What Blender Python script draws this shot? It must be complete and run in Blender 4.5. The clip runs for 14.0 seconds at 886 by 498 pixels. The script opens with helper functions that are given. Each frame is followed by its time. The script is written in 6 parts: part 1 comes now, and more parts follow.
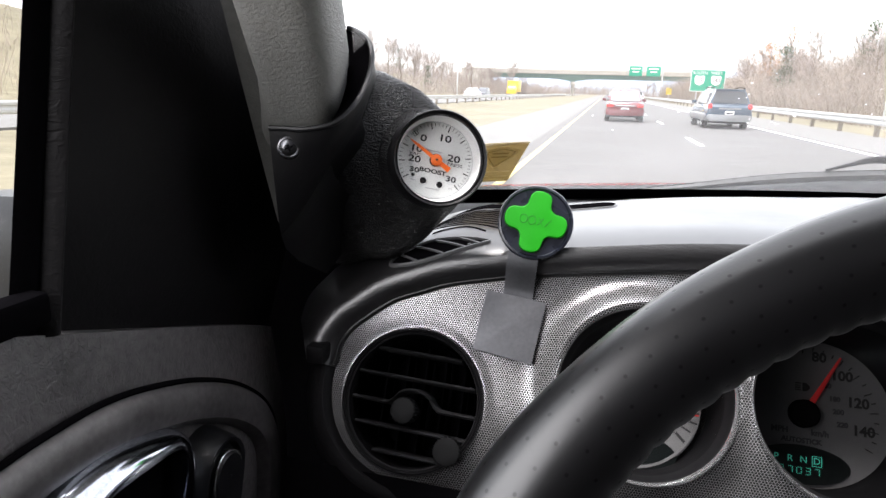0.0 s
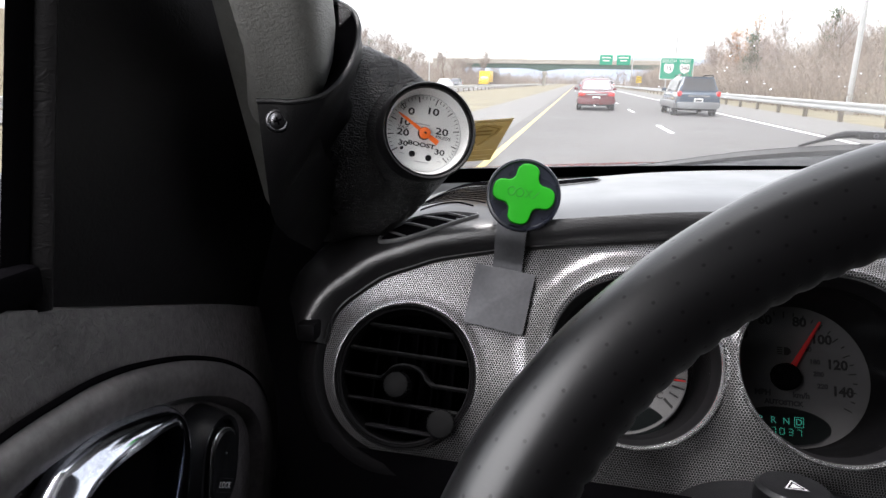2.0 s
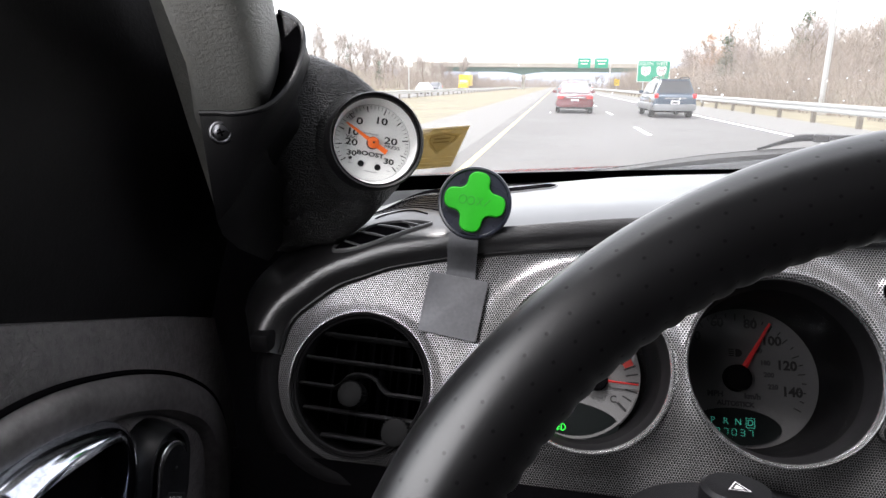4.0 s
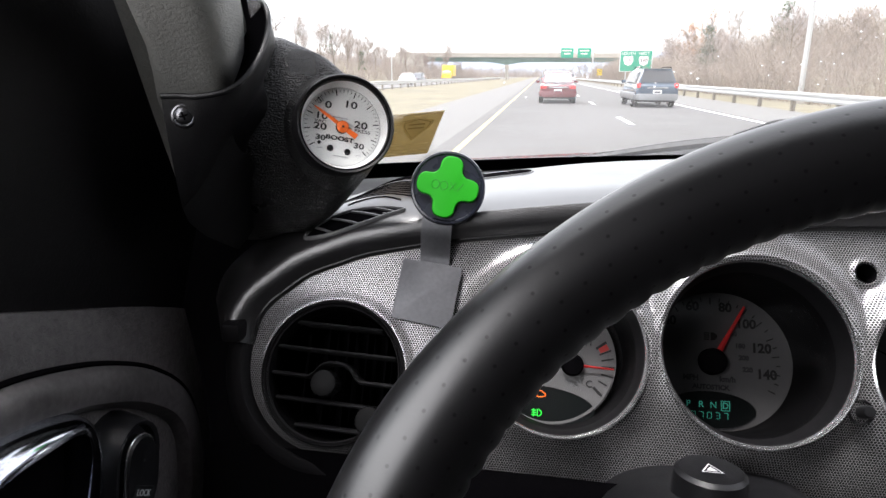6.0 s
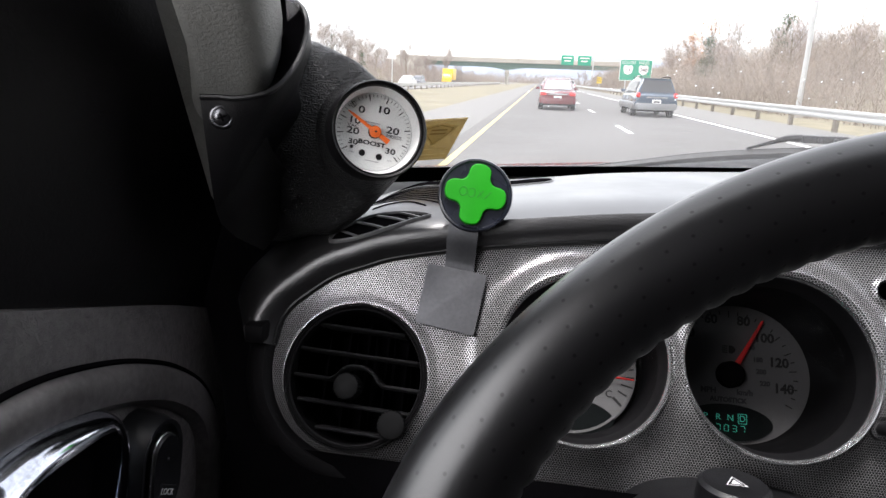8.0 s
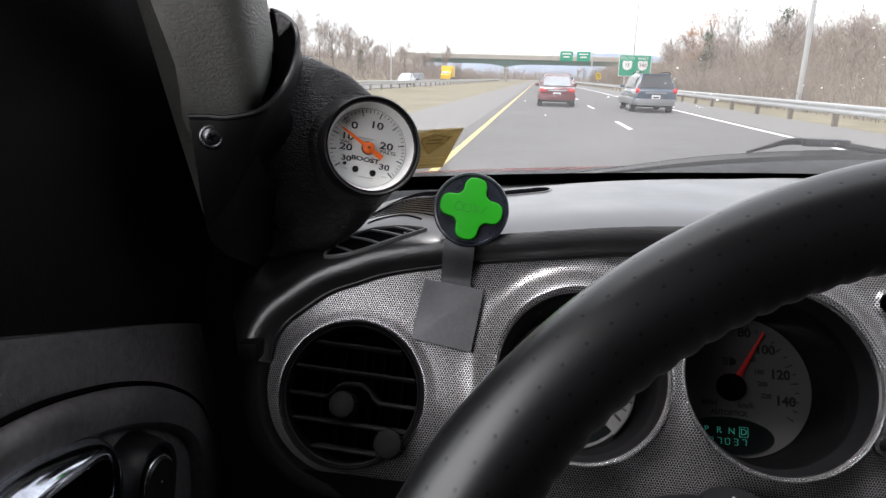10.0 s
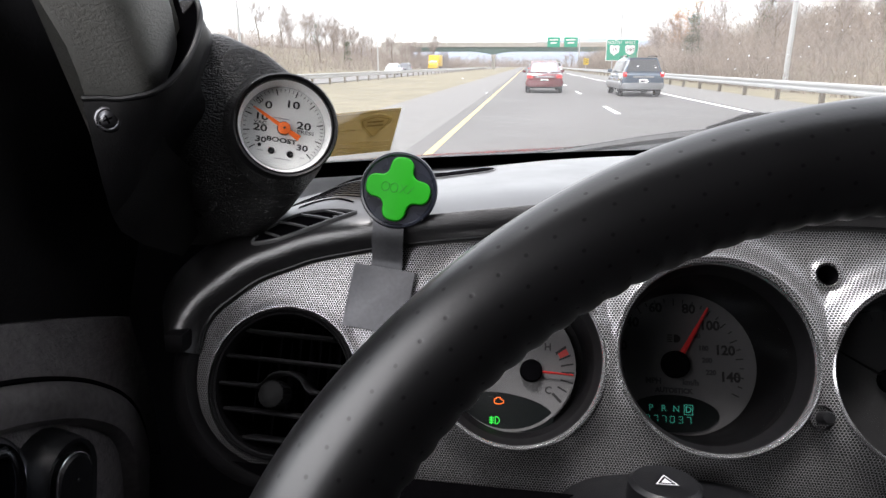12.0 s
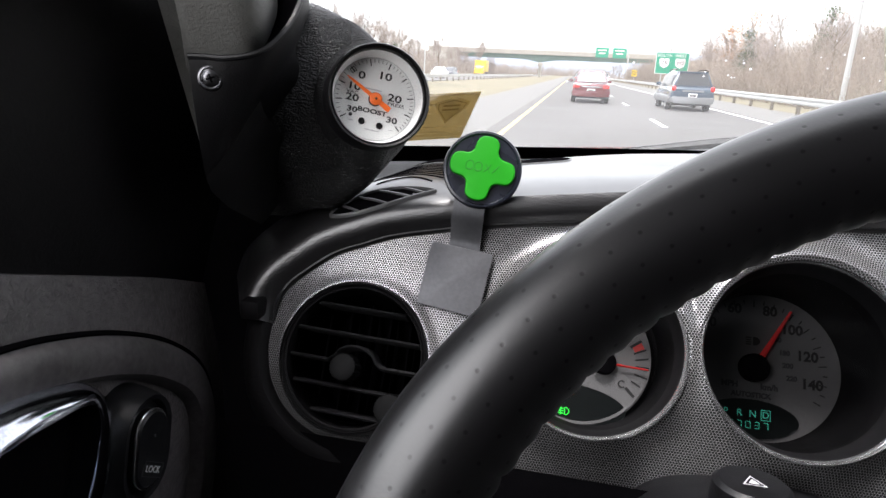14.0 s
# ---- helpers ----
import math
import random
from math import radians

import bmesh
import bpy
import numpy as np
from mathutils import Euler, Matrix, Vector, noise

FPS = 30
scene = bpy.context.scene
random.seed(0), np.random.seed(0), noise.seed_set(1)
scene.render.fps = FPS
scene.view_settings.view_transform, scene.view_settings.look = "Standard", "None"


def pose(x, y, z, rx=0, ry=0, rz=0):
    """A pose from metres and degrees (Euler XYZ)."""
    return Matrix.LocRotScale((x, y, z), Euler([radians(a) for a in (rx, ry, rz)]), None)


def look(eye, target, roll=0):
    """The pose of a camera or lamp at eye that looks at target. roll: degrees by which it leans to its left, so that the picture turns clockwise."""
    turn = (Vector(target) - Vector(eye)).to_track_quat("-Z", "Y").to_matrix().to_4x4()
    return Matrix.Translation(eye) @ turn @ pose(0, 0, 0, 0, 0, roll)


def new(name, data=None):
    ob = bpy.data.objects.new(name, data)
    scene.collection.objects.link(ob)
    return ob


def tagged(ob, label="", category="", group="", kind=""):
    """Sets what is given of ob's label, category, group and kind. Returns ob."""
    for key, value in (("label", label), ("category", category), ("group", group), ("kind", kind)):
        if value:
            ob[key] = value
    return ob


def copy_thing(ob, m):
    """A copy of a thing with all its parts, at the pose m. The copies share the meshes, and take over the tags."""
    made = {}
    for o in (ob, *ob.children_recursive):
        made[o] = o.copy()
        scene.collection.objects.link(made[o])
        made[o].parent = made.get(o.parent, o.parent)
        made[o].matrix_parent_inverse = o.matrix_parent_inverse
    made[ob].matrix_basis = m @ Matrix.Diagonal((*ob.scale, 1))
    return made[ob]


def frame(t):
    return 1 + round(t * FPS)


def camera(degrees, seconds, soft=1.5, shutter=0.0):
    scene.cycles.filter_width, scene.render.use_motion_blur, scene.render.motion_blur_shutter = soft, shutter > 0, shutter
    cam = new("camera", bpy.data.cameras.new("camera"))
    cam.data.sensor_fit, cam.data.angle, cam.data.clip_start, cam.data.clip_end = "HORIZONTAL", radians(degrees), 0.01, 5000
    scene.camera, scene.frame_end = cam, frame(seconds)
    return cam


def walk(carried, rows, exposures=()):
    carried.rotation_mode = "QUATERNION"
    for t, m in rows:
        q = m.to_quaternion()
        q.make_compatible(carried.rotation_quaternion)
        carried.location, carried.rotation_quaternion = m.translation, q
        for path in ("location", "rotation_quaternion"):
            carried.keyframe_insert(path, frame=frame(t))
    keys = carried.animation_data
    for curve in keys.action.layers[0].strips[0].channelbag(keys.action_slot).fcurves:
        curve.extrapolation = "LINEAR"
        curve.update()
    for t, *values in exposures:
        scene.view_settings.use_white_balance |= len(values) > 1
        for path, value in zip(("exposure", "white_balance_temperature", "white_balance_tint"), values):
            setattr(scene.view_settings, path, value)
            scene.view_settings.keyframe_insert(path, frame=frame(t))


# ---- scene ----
from mathutils.bvhtree import BVHTree

cam = camera(70.0, 14.0)
PATH = [
    (0, (0.008, 0.008, 1.258), (-0.453, 1.891, 0.767), 1.6),
    (0.5, (0.005, 0.013, 1.25), (-0.409, 1.897, 0.723), 1.1),
    (1, (0.016, 0.011, 1.267), (-0.384, 1.906, 0.765), -0.4),
    (1.5, (-0.003, 0.008, 1.243), (-0.392, 1.903, 0.735), 0.8),
    (2, (0.001, 0.002, 1.248), (-0.383, 1.896, 0.733), 0.9),
    (2.5, (0.004, 0.006, 1.24), (-0.356, 1.896, 0.696), 1.0),
    (3, (0.014, 0.008, 1.254), (-0.308, 1.913, 0.735), 0.2),
    (3.2, (0.02, 0.002, 1.252), (-0.333, 1.908, 0.762), -0.1),
    (5.3, (0.016, 0.011, 1.251), (-0.25, 1.921, 0.723), 1.4),
    (5.5, (0.022, 0.009, 1.254), (-0.261, 1.919, 0.734), 0.6),
    (6, (0.025, 0.01, 1.247), (-0.256, 1.918, 0.717), 0.3),
    (6.5, (0.026, 0.006, 1.246), (-0.262, 1.916, 0.726), 0.3),
    (7, (0.001, 0.007, 1.245), (-0.273, 1.917, 0.718), 2.2),
    (7.5, (0.014, 0.007, 1.259), (-0.303, 1.909, 0.729), 0.7),
    (8, (0.007, 0.006, 1.249), (-0.26, 1.919, 0.729), 2.0),
    (8.2, (0.014, 0.008, 1.26), (-0.253, 1.923, 0.75), 1.1),
    (10.3, (0.008, 0.014, 1.258), (-0.26, 1.924, 0.729), 1.5),
    (10.5, (0.013, 0.012, 1.258), (-0.265, 1.926, 0.747), 1.2),
    (11, (0.028, 0.006, 1.264), (-0.269, 1.926, 0.79), 0.5),
    (11.5, (0.033, 0.019, 1.266), (-0.228, 1.941, 0.779), -0.3),
    (12, (0.044, 0.028, 1.251), (-0.2, 1.933, 0.693), -0.0),
    (12.5, (0.036, 0.026, 1.247), (-0.201, 1.929, 0.677), 0.9),
    (13, (0.041, 0.024, 1.25), (-0.257, 1.929, 0.719), 0.6),
    (13.5, (0.02, 0.034, 1.245), (-0.328, 1.93, 0.714), 1.2),
    (14, (0.019, 0.025, 1.236), (-0.335, 1.915, 0.689), 2.5),
]
walk(cam, [(t, look(eye, target, roll)) for t, eye, target, roll in PATH],
     [(0.0, 3.15), (0.6, 2.95), (1.5, 2.8), (2.4, 2.95), (3.0, 3.1), (6.5, 3.0), (7.1, 2.85), (8.2, 2.9), (10.3, 2.42), (11.5, 2.5), (12.2, 2.85), (14.0, 3.0)])

# ---- world, sun, exposure ----
world = bpy.data.worlds.new("overcast_sky")
scene.world = world
world.use_nodes = True
wn, wl = world.node_tree.nodes, world.node_tree.links
sky = wn.new("ShaderNodeTexSky")
sky.sky_type, sky.sun_disc = "NISHITA", False
sky.sun_elevation, sky.sun_rotation = radians(74), radians(250)
sky.air_density, sky.dust_density, sky.ozone_density = 1.0, 1.5, 1.0
sat = wn.new("ShaderNodeHueSaturation")
sat.inputs["Saturation"].default_value = 0.16
wl.new(sky.outputs[0], sat.inputs["Color"])
wco = wn.new("ShaderNodeTexCoord")
wmap = wn.new("ShaderNodeMapping")
wmap.inputs["Scale"].default_value = (1.6, 1.6, 9.0)
wl.new(wco.outputs["Generated"], wmap.inputs["Vector"])
cloud = wn.new("ShaderNodeTexNoise")
cloud.inputs["Scale"].default_value, cloud.inputs["Detail"].default_value = 2.2, 6.0
wl.new(wmap.outputs[0], cloud.inputs["Vector"])
cramp = wn.new("ShaderNodeValToRGB")
cramp.color_ramp.elements[0].position, cramp.color_ramp.elements[0].color = 0.35, (0.66, 0.67, 0.72, 1)
cramp.color_ramp.elements[1].position, cramp.color_ramp.elements[1].color = 0.62, (1, 0.970, 0.970, 1)
wl.new(cloud.outputs[0], cramp.inputs[0])
cmul = wn.new("ShaderNodeMix")
cmul.data_type, cmul.blend_type = "RGBA", "MULTIPLY"
cmul.inputs[0].default_value = 1.0
wl.new(sat.outputs[0], cmul.inputs[6])
wl.new(cramp.outputs[0], cmul.inputs[7])
wl.new(cmul.outputs[2], wn["Background"].inputs[0])
wn["Background"].inputs[1].default_value = 0.085

sun = new("sun", bpy.data.lights.new("sun", "SUN"))
sun.data.energy, sun.data.angle, sun.data.color = 0.6, radians(18), (1.0, 0.955, 0.955)
sun.matrix_world = look((0, 0, 50), (10, 9, 0))

# daylight of the open sky in the driver's window
side_light = new("side_window_light", bpy.data.lights.new("side_window_light", "AREA"))
side_light.data.shape, side_light.data.size, side_light.data.size_y = "RECTANGLE", 0.46, 0.30
side_light.data.energy, side_light.data.color = 0.30, (1.0, 0.965, 0.985)
side_light.matrix_world = look((-0.198, -0.11, 1.355), (1.0, -0.06, 1.02))


# ---- materials ----
def mat(name, color, rough=0.5, metal=0.0, spec=0.5, var=0.15, scale=40.0, bump=0.0, bump_scale=400.0, kind="noise", coat=0.0, emit=None, dist=0.001, stretch=(0.35, 1, 1), flat_top=False):
    """A procedural surface: colour varied at two scales, roughness varied, fine relief."""
    m = bpy.data.materials.new(name)
    m.use_nodes = True
    n, l = m.node_tree.nodes, m.node_tree.links
    b = n["Principled BSDF"]
    b.inputs["Roughness"].default_value, b.inputs["Metallic"].default_value = rough, metal
    b.inputs["Specular IOR Level"].default_value, b.inputs["Coat Weight"].default_value = spec, coat
    co = n.new("ShaderNodeTexCoord")
    if var:
        big, fine = n.new("ShaderNodeTexNoise"), n.new("ShaderNodeTexNoise")
        big.inputs["Scale"].default_value, big.inputs["Detail"].default_value = scale, 4
        fine.inputs["Scale"].default_value, fine.inputs["Detail"].default_value = scale * 9, 3
        l.new(co.outputs["Object"], big.inputs["Vector"])
        l.new(co.outputs["Object"], fine.inputs["Vector"])
        add = n.new("ShaderNodeMath")
        add.operation = "ADD"
        l.new(big.outputs[0], add.inputs[0])
        l.new(fine.outputs[0], add.inputs[1])
        rng = n.new("ShaderNodeMapRange")
        rng.inputs[1].default_value, rng.inputs[2].default_value = 0.6, 1.4
        rng.inputs[3].default_value, rng.inputs[4].default_value = 1 - var, 1 + var
        l.new(add.outputs[0], rng.inputs[0])
        mul = n.new("ShaderNodeVectorMath")
        mul.operation = "SCALE"
        mul.inputs[0].default_value = color
        l.new(rng.outputs[0], mul.inputs["Scale"])
        l.new(mul.outputs[0], b.inputs["Base Color"])
        rr = n.new("ShaderNodeMapRange")
        rr.inputs[1].default_value, rr.inputs[2].default_value = 0.3, 0.7
        rr.inputs[3].default_value, rr.inputs[4].default_value = max(0.02, rough * 0.85), min(1, rough * 1.15)
        l.new(big.outputs[0], rr.inputs[0])
        l.new(rr.outputs[0], b.inputs["Roughness"])
    else:
        b.inputs["Base Color"].default_value = (*color, 1)
    if bump:
        if kind == "wrinkle":
            t = n.new("ShaderNodeTexWave")
            t.bands_direction = "Z"
            t.inputs["Distortion"].default_value, t.inputs["Detail"].default_value = 13.0, 3.0
            t.inputs["Detail Scale"].default_value, t.inputs["Detail Roughness"].default_value = 2.0, 0.65
            mp = n.new("ShaderNodeMapping")
            mp.inputs["Scale"].default_value = stretch
            l.new(co.outputs["Object"], mp.inputs["Vector"])
            l.new(mp.outputs[0], t.inputs["Vector"])
            out = t.outputs["Fac"]
        elif kind == "crease":
            t = n.new("ShaderNodeTexNoise")
            t.inputs["Detail"].default_value, t.inputs["Distortion"].default_value = 3.0, 1.2
            mp = n.new("ShaderNodeMapping")
            mp.inputs["Scale"].default_value = (0.35, 1, 1)
            l.new(co.outputs["Object"], mp.inputs["Vector"])
            l.new(mp.outputs[0], t.inputs["Vector"])
            out = t.outputs[0]
        else:
            t = n.new("ShaderNodeTexNoise")
            t.inputs["Detail"].default_value = 4
            l.new(co.outputs["Object"], t.inputs["Vector"])
            out = t.outputs[0]
        t.inputs["Scale"].default_value = bump_scale
        bp = n.new("ShaderNodeBump")
        bp.inputs["Strength"].default_value, bp.inputs["Distance"].default_value = bump, dist
        l.new(out, bp.inputs["Height"])
        l.new(bp.outputs[0], b.inputs["Normal"])
        if flat_top:
            ge, sp, mk = n.new("ShaderNodeNewGeometry"), n.new("ShaderNodeSeparateXYZ"), n.new("ShaderNodeMapRange")
            mk.inputs[1].default_value, mk.inputs[2].default_value, mk.inputs[3].default_value, mk.inputs[4].default_value = 0.60, 0.88, bump, bump * 0.02
            l.new(ge.outputs["Normal"], sp.inputs[0])
            l.new(sp.outputs["Z"], mk.inputs[0])
            l.new(mk.outputs[0], bp.inputs["Strength"])
    if emit:
        b.inputs["Emission Color"].default_value, b.inputs["Emission Strength"].default_value = (*color, 1), emit
    return m


def dotted(name, pitch, radius, light, dark, rough, metal, use_uv=False, depth=0.0003, big=0.12, spec=0.5, grain=0.0):
    """A sheet with round marks on a hexagonal lattice."""
    m = bpy.data.materials.new(name)
    m.use_nodes = True
    n, l = m.node_tree.nodes, m.node_tree.links
    b = n["Principled BSDF"]
    co = n.new("ShaderNodeTexCoord")
    src = co.outputs["UV" if use_uv else "Object"]
    flat = n.new("ShaderNodeVectorMath")
    flat.operation = "MULTIPLY"
    flat.inputs[1].default_value = (1 / pitch, 1 / pitch, 0)
    l.new(src, flat.inputs[0])
    half = 3 ** 0.5 / 2
    lens = []
    for off in ((0, 0, 0), (0.5, half, 0)):
        a = n.new("ShaderNodeVectorMath")
        a.operation = "ADD"
        a.inputs[1].default_value = off
        l.new(flat.outputs[0], a.inputs[0])
        w = n.new("ShaderNodeVectorMath")
        w.operation = "WRAP"
        w.inputs[1].default_value, w.inputs[2].default_value = (0.5, half, 1), (-0.5, -half, -1)
        l.new(a.outputs[0], w.inputs[0])
        g = n.new("ShaderNodeVectorMath")
        g.operation = "LENGTH"
        l.new(w.outputs[0], g.inputs[0])
        lens.append(g)
    mn = n.new("ShaderNodeMath")
    mn.operation = "MINIMUM"
    l.new(lens[0].outputs["Value"], mn.inputs[0])
    l.new(lens[1].outputs["Value"], mn.inputs[1])
    st = n.new("ShaderNodeMapRange")
    st.interpolation_type = "SMOOTHSTEP"
    st.inputs[1].default_value, st.inputs[2].default_value = radius * (0.45 if use_uv else 0.8), radius * (1.35 if use_uv else 1.25)
    l.new(mn.outputs[0], st.inputs[0])
    noise_t = n.new("ShaderNodeTexNoise")
    noise_t.inputs["Scale"].default_value, noise_t.inputs["Detail"].default_value = 30, 5
    l.new(co.outputs["Object"], noise_t.inputs["Vector"])
    vr = n.new("ShaderNodeMapRange")
    vr.inputs[1].default_value, vr.inputs[2].default_value = 0.3, 0.7
    vr.inputs[3].default_value, vr.inputs[4].default_value = 1 - big, 1 + big
    l.new(noise_t.outputs[0], vr.inputs[0])
    sc = n.new("ShaderNodeVectorMath")
    sc.operation = "SCALE"
    sc.inputs[0].default_value = light
    l.new(vr.outputs[0], sc.inputs["Scale"])
    mx = n.new("ShaderNodeMix")
    mx.data_type = "RGBA"
    l.new(st.outputs[0], mx.inputs[0])
    mx.inputs[6].default_value = (*dark, 1)
    l.new(sc.outputs[0], mx.inputs[7])
    l.new(mx.outputs[2], b.inputs["Base Color"])
    mm = n.new("ShaderNodeMath")
    mm.operation = "MULTIPLY"
    mm.inputs[1].default_value = metal
    l.new(st.outputs[0], mm.inputs[0])
    l.new(mm.outputs[0], b.inputs["Metallic"])
    b.inputs["Roughness"].default_value = rough
    gloss = n.new("ShaderNodeMath")
    gloss.operation = "MULTIPLY"
    gloss.inputs[1].default_value = spec
    dull = n.new("ShaderNodeMapRange")
    dull.inputs[3].default_value, dull.inputs[4].default_value = 0.45 if use_uv else 0.1, 1.0
    l.new(st.outputs[0], dull.inputs[0])
    l.new(dull.outputs[0], gloss.inputs[0])
    l.new(gloss.outputs[0], b.inputs["Specular IOR Level"])
    bp = n.new("ShaderNodeBump")
    bp.inputs["Strength"].default_value, bp.inputs["Distance"].default_value = 0.6, depth
    l.new(st.outputs[0], bp.inputs["Height"])
    l.new(bp.outputs[0], b.inputs["Normal"])
    if grain:
        cells, fine = n.new("ShaderNodeTexVoronoi"), n.new("ShaderNodeBump")
        cells.inputs["Scale"].default_value = 900
        l.new(co.outputs["Object"], cells.inputs["Vector"])
        fine.inputs["Strength"].default_value, fine.inputs["Distance"].default_value = grain, 0.0003
        l.new(cells.outputs["Distance"], fine.inputs["Height"])
        l.new(fine.outputs[0], bp.inputs["Normal"])
    return m


def clear_glass(name, gloss=0.05, tint=(0.97, 0.98, 0.97)):
    m = bpy.data.materials.new(name)
    m.use_nodes = True
    n, l = m.node_tree.nodes, m.node_tree.links
    tr, gl, mx = (n.new("ShaderNode" + k) for k in ("BsdfTransparent", "BsdfGlossy", "MixShader"))
    tr.inputs[0].default_value = (*tint, 1)
    gl.inputs["Roughness"].default_value = gloss
    mx.inputs[0].default_value = 0.03
    l.new(tr.outputs[0], mx.inputs[1])
    l.new(gl.outputs[0], mx.inputs[2])
    l.new(mx.outputs[0], n["Material Output"].inputs[0])
    return m


PAD = mat("padded_vinyl", (0.016, 0.0155, 0.0165), 0.35, spec=1.0, var=0.2, scale=18, bump=0.16, bump_scale=150, kind="wrinkle", dist=0.0005, stretch=(0.5, 1, 1), flat_top=True)
PADTRIM = mat("smooth_dash_plastic", (0.115, 0.115, 0.118), 0.32, spec=0.6, var=0.12, scale=40, bump=0.06, bump_scale=900)
SHEATH = mat("smooth_pod_plastic", (0.0046, 0.0044, 0.0050), 0.50, spec=0.22, var=0.2, scale=25, bump=0.2, bump_scale=1200)
GRAIN = mat("grained_black_plastic", (0.0060, 0.0058, 0.0064), 0.30, spec=0.46, var=0.2, scale=25, bump=1.0, bump_scale=150, kind="wrinkle", dist=0.0011, stretch=(0.8, 0.8, 1))
BLACK = mat("smooth_black_plastic", (0.009, 0.009, 0.010), 0.38, spec=0.4, var=0.2, scale=40, bump=0.12, bump_scale=900)
MATTE = mat("matte_black_plastic", (0.0034, 0.0032, 0.0038), 0.75, spec=0.0, var=0.2, scale=30, bump=0.2, bump_scale=600)
DOORGRAIN = mat("grained_door_vinyl", (0.082, 0.075, 0.076), 0.40, spec=0.7, var=0.6, scale=24, bump=0.7, bump_scale=330, kind="crease", dist=0.0012)
DOORSMOOTH = mat("smooth_door_vinyl", (0.076, 0.070, 0.071), 0.40, spec=0.6, var=0.5, scale=28, bump=0.35, bump_scale=260, dist=0.0004)
PILLAR = mat("grey_pillar_vinyl", (0.24, 0.24, 0.228), 0.55, spec=0.4, var=0.12, scale=20, bump=0.30, bump_scale=110, kind="wrinkle", dist=0.0006, stretch=(0.8, 0.8, 1))
SILVER = dotted("perforated_silver_film", 0.00156, 0.455, (0.82, 0.81, 0.83), (0.020, 0.020, 0.020), 0.26, 0.92, depth=0.000012)
LEATHER = dotted("perforated_black_leather", 0.0086, 0.072, (0.0060, 0.0058, 0.0064), (0.001, 0.001, 0.001), 0.36, 0.0, use_uv=True, depth=0.00006, big=0.25, spec=0.45, grain=0.04)
CHROME = mat("worn_chrome", (0.75, 0.76, 0.78), 0.10, metal=1.0, var=0.08, scale=60, bump=0.05, bump_scale=150)
SCUTTLE = mat("weathered_grey_plastic", (0.075, 0.075, 0.076), 0.55, spec=0.4, var=0.2, scale=20, bump=0.2, bump_scale=300)
# vinyl and leather dressing: a soft gloss that shows at shallow angles
for hide, amount, dull_ in ((PAD, 0.62, 0.27), (LEATHER, 0.45, 0.30)):
    skin = hide.node_tree.nodes["Principled BSDF"]
    skin.inputs["Coat Weight"].default_value, skin.inputs["Coat Roughness"].default_value = amount, dull_
    hide.node_tree.links.new(skin.inputs["Normal"].links[0].from_socket, skin.inputs["Coat Normal"])
worn = LEATHER.node_tree.nodes["Principled BSDF"]
worn.inputs["Sheen Weight"].default_value, worn.inputs["Sheen Roughness"].default_value = 0.05, 0.35
HANDLE = mat("dull_scratched_chrome", (0.60, 0.63, 0.70), 0.12, metal=1.0, var=0.35, scale=70, bump=0.25, bump_scale=45, dist=0.0006)
SATIN = mat("satin_metal_trim", (0.68, 0.68, 0.69), 0.24, metal=0.9, var=0.1, scale=90)
STEEL = mat("dark_screw_steel", (0.15, 0.15, 0.16), 0.30, metal=1.0, var=0.15, scale=300)
BRACKET = mat("grey_painted_steel", (0.085, 0.086, 0.092), 0.42, metal=0.6, var=0.16, scale=55, bump=0.05, bump_scale=120)
NAVY = mat("navy_gloss_plastic", (0.012, 0.014, 0.022), 0.28, spec=0.5, var=0.15, scale=60)
GREEN = mat("green_rubber", (0.010, 0.27, 0.006), 0.50, spec=0.22, var=0.05, scale=80, bump=0.05, bump_scale=900)
# same rubber, darker: the engraving's shade put into the colour
GREEN_SHADE = mat("green_rubber_engraving_shade", (0.010, 0.18, 0.01), 0.5, spec=0.3, var=0.05, scale=80)
FACE = mat("white_dial_enamel", (0.76, 0.77, 0.75), 0.5, var=0.04, scale=60)
FACERING = mat("white_inner_ring", (0.72, 0.72, 0.71), 0.4, var=0.04, scale=60)
INK = mat("black_print", (0.02, 0.02, 0.02), 0.6, var=0)
INKGREY = mat("grey_print", (0.05, 0.05, 0.055), 0.6, var=0)
INKPALE = mat("pale_grey_print", (0.36, 0.36, 0.37), 0.6, var=0)
ORANGE = mat("orange_pointer", (0.90, 0.16, 0.02), 0.5, var=0.03, scale=200)
REDP = mat("red_pointer", (0.70, 0.03, 0.03), 0.5, var=0.03, scale=200, emit=0.012)
BOWL = mat("dark_instrument_bowl", (0.0052, 0.0050, 0.0056), 0.6, spec=0.15, var=0.15, scale=40)
KNOB = mat("dull_vent_knob_plastic", (0.0050, 0.0050, 0.0053), 0.60, spec=0.14, var=0.15, scale=60, bump=0.1, bump_scale=900)
VENTGREY = mat("dark_vent_plastic", (0.020, 0.020, 0.021), 0.42, spec=0.4, var=0.15, scale=60, bump=0.1, bump_scale=900)
# dial grey with the third instrument's shade put into the colour
SHADED_DIAL = mat("shade_darkened_dial", (0.05, 0.05, 0.05), 0.55, var=0.06, scale=50)
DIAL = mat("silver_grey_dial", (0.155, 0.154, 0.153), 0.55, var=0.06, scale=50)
WARN_O = mat("lit_amber_symbol", (1.0, 0.18, 0.02), 0.5, var=0, emit=0.13)
WARN_G = mat("lit_green_symbol", (0.04, 0.9, 0.08), 0.5, var=0, emit=0.09)
VFD = mat("lit_teal_display", (0.12, 0.85, 0.62), 0.5, var=0, emit=0.022)
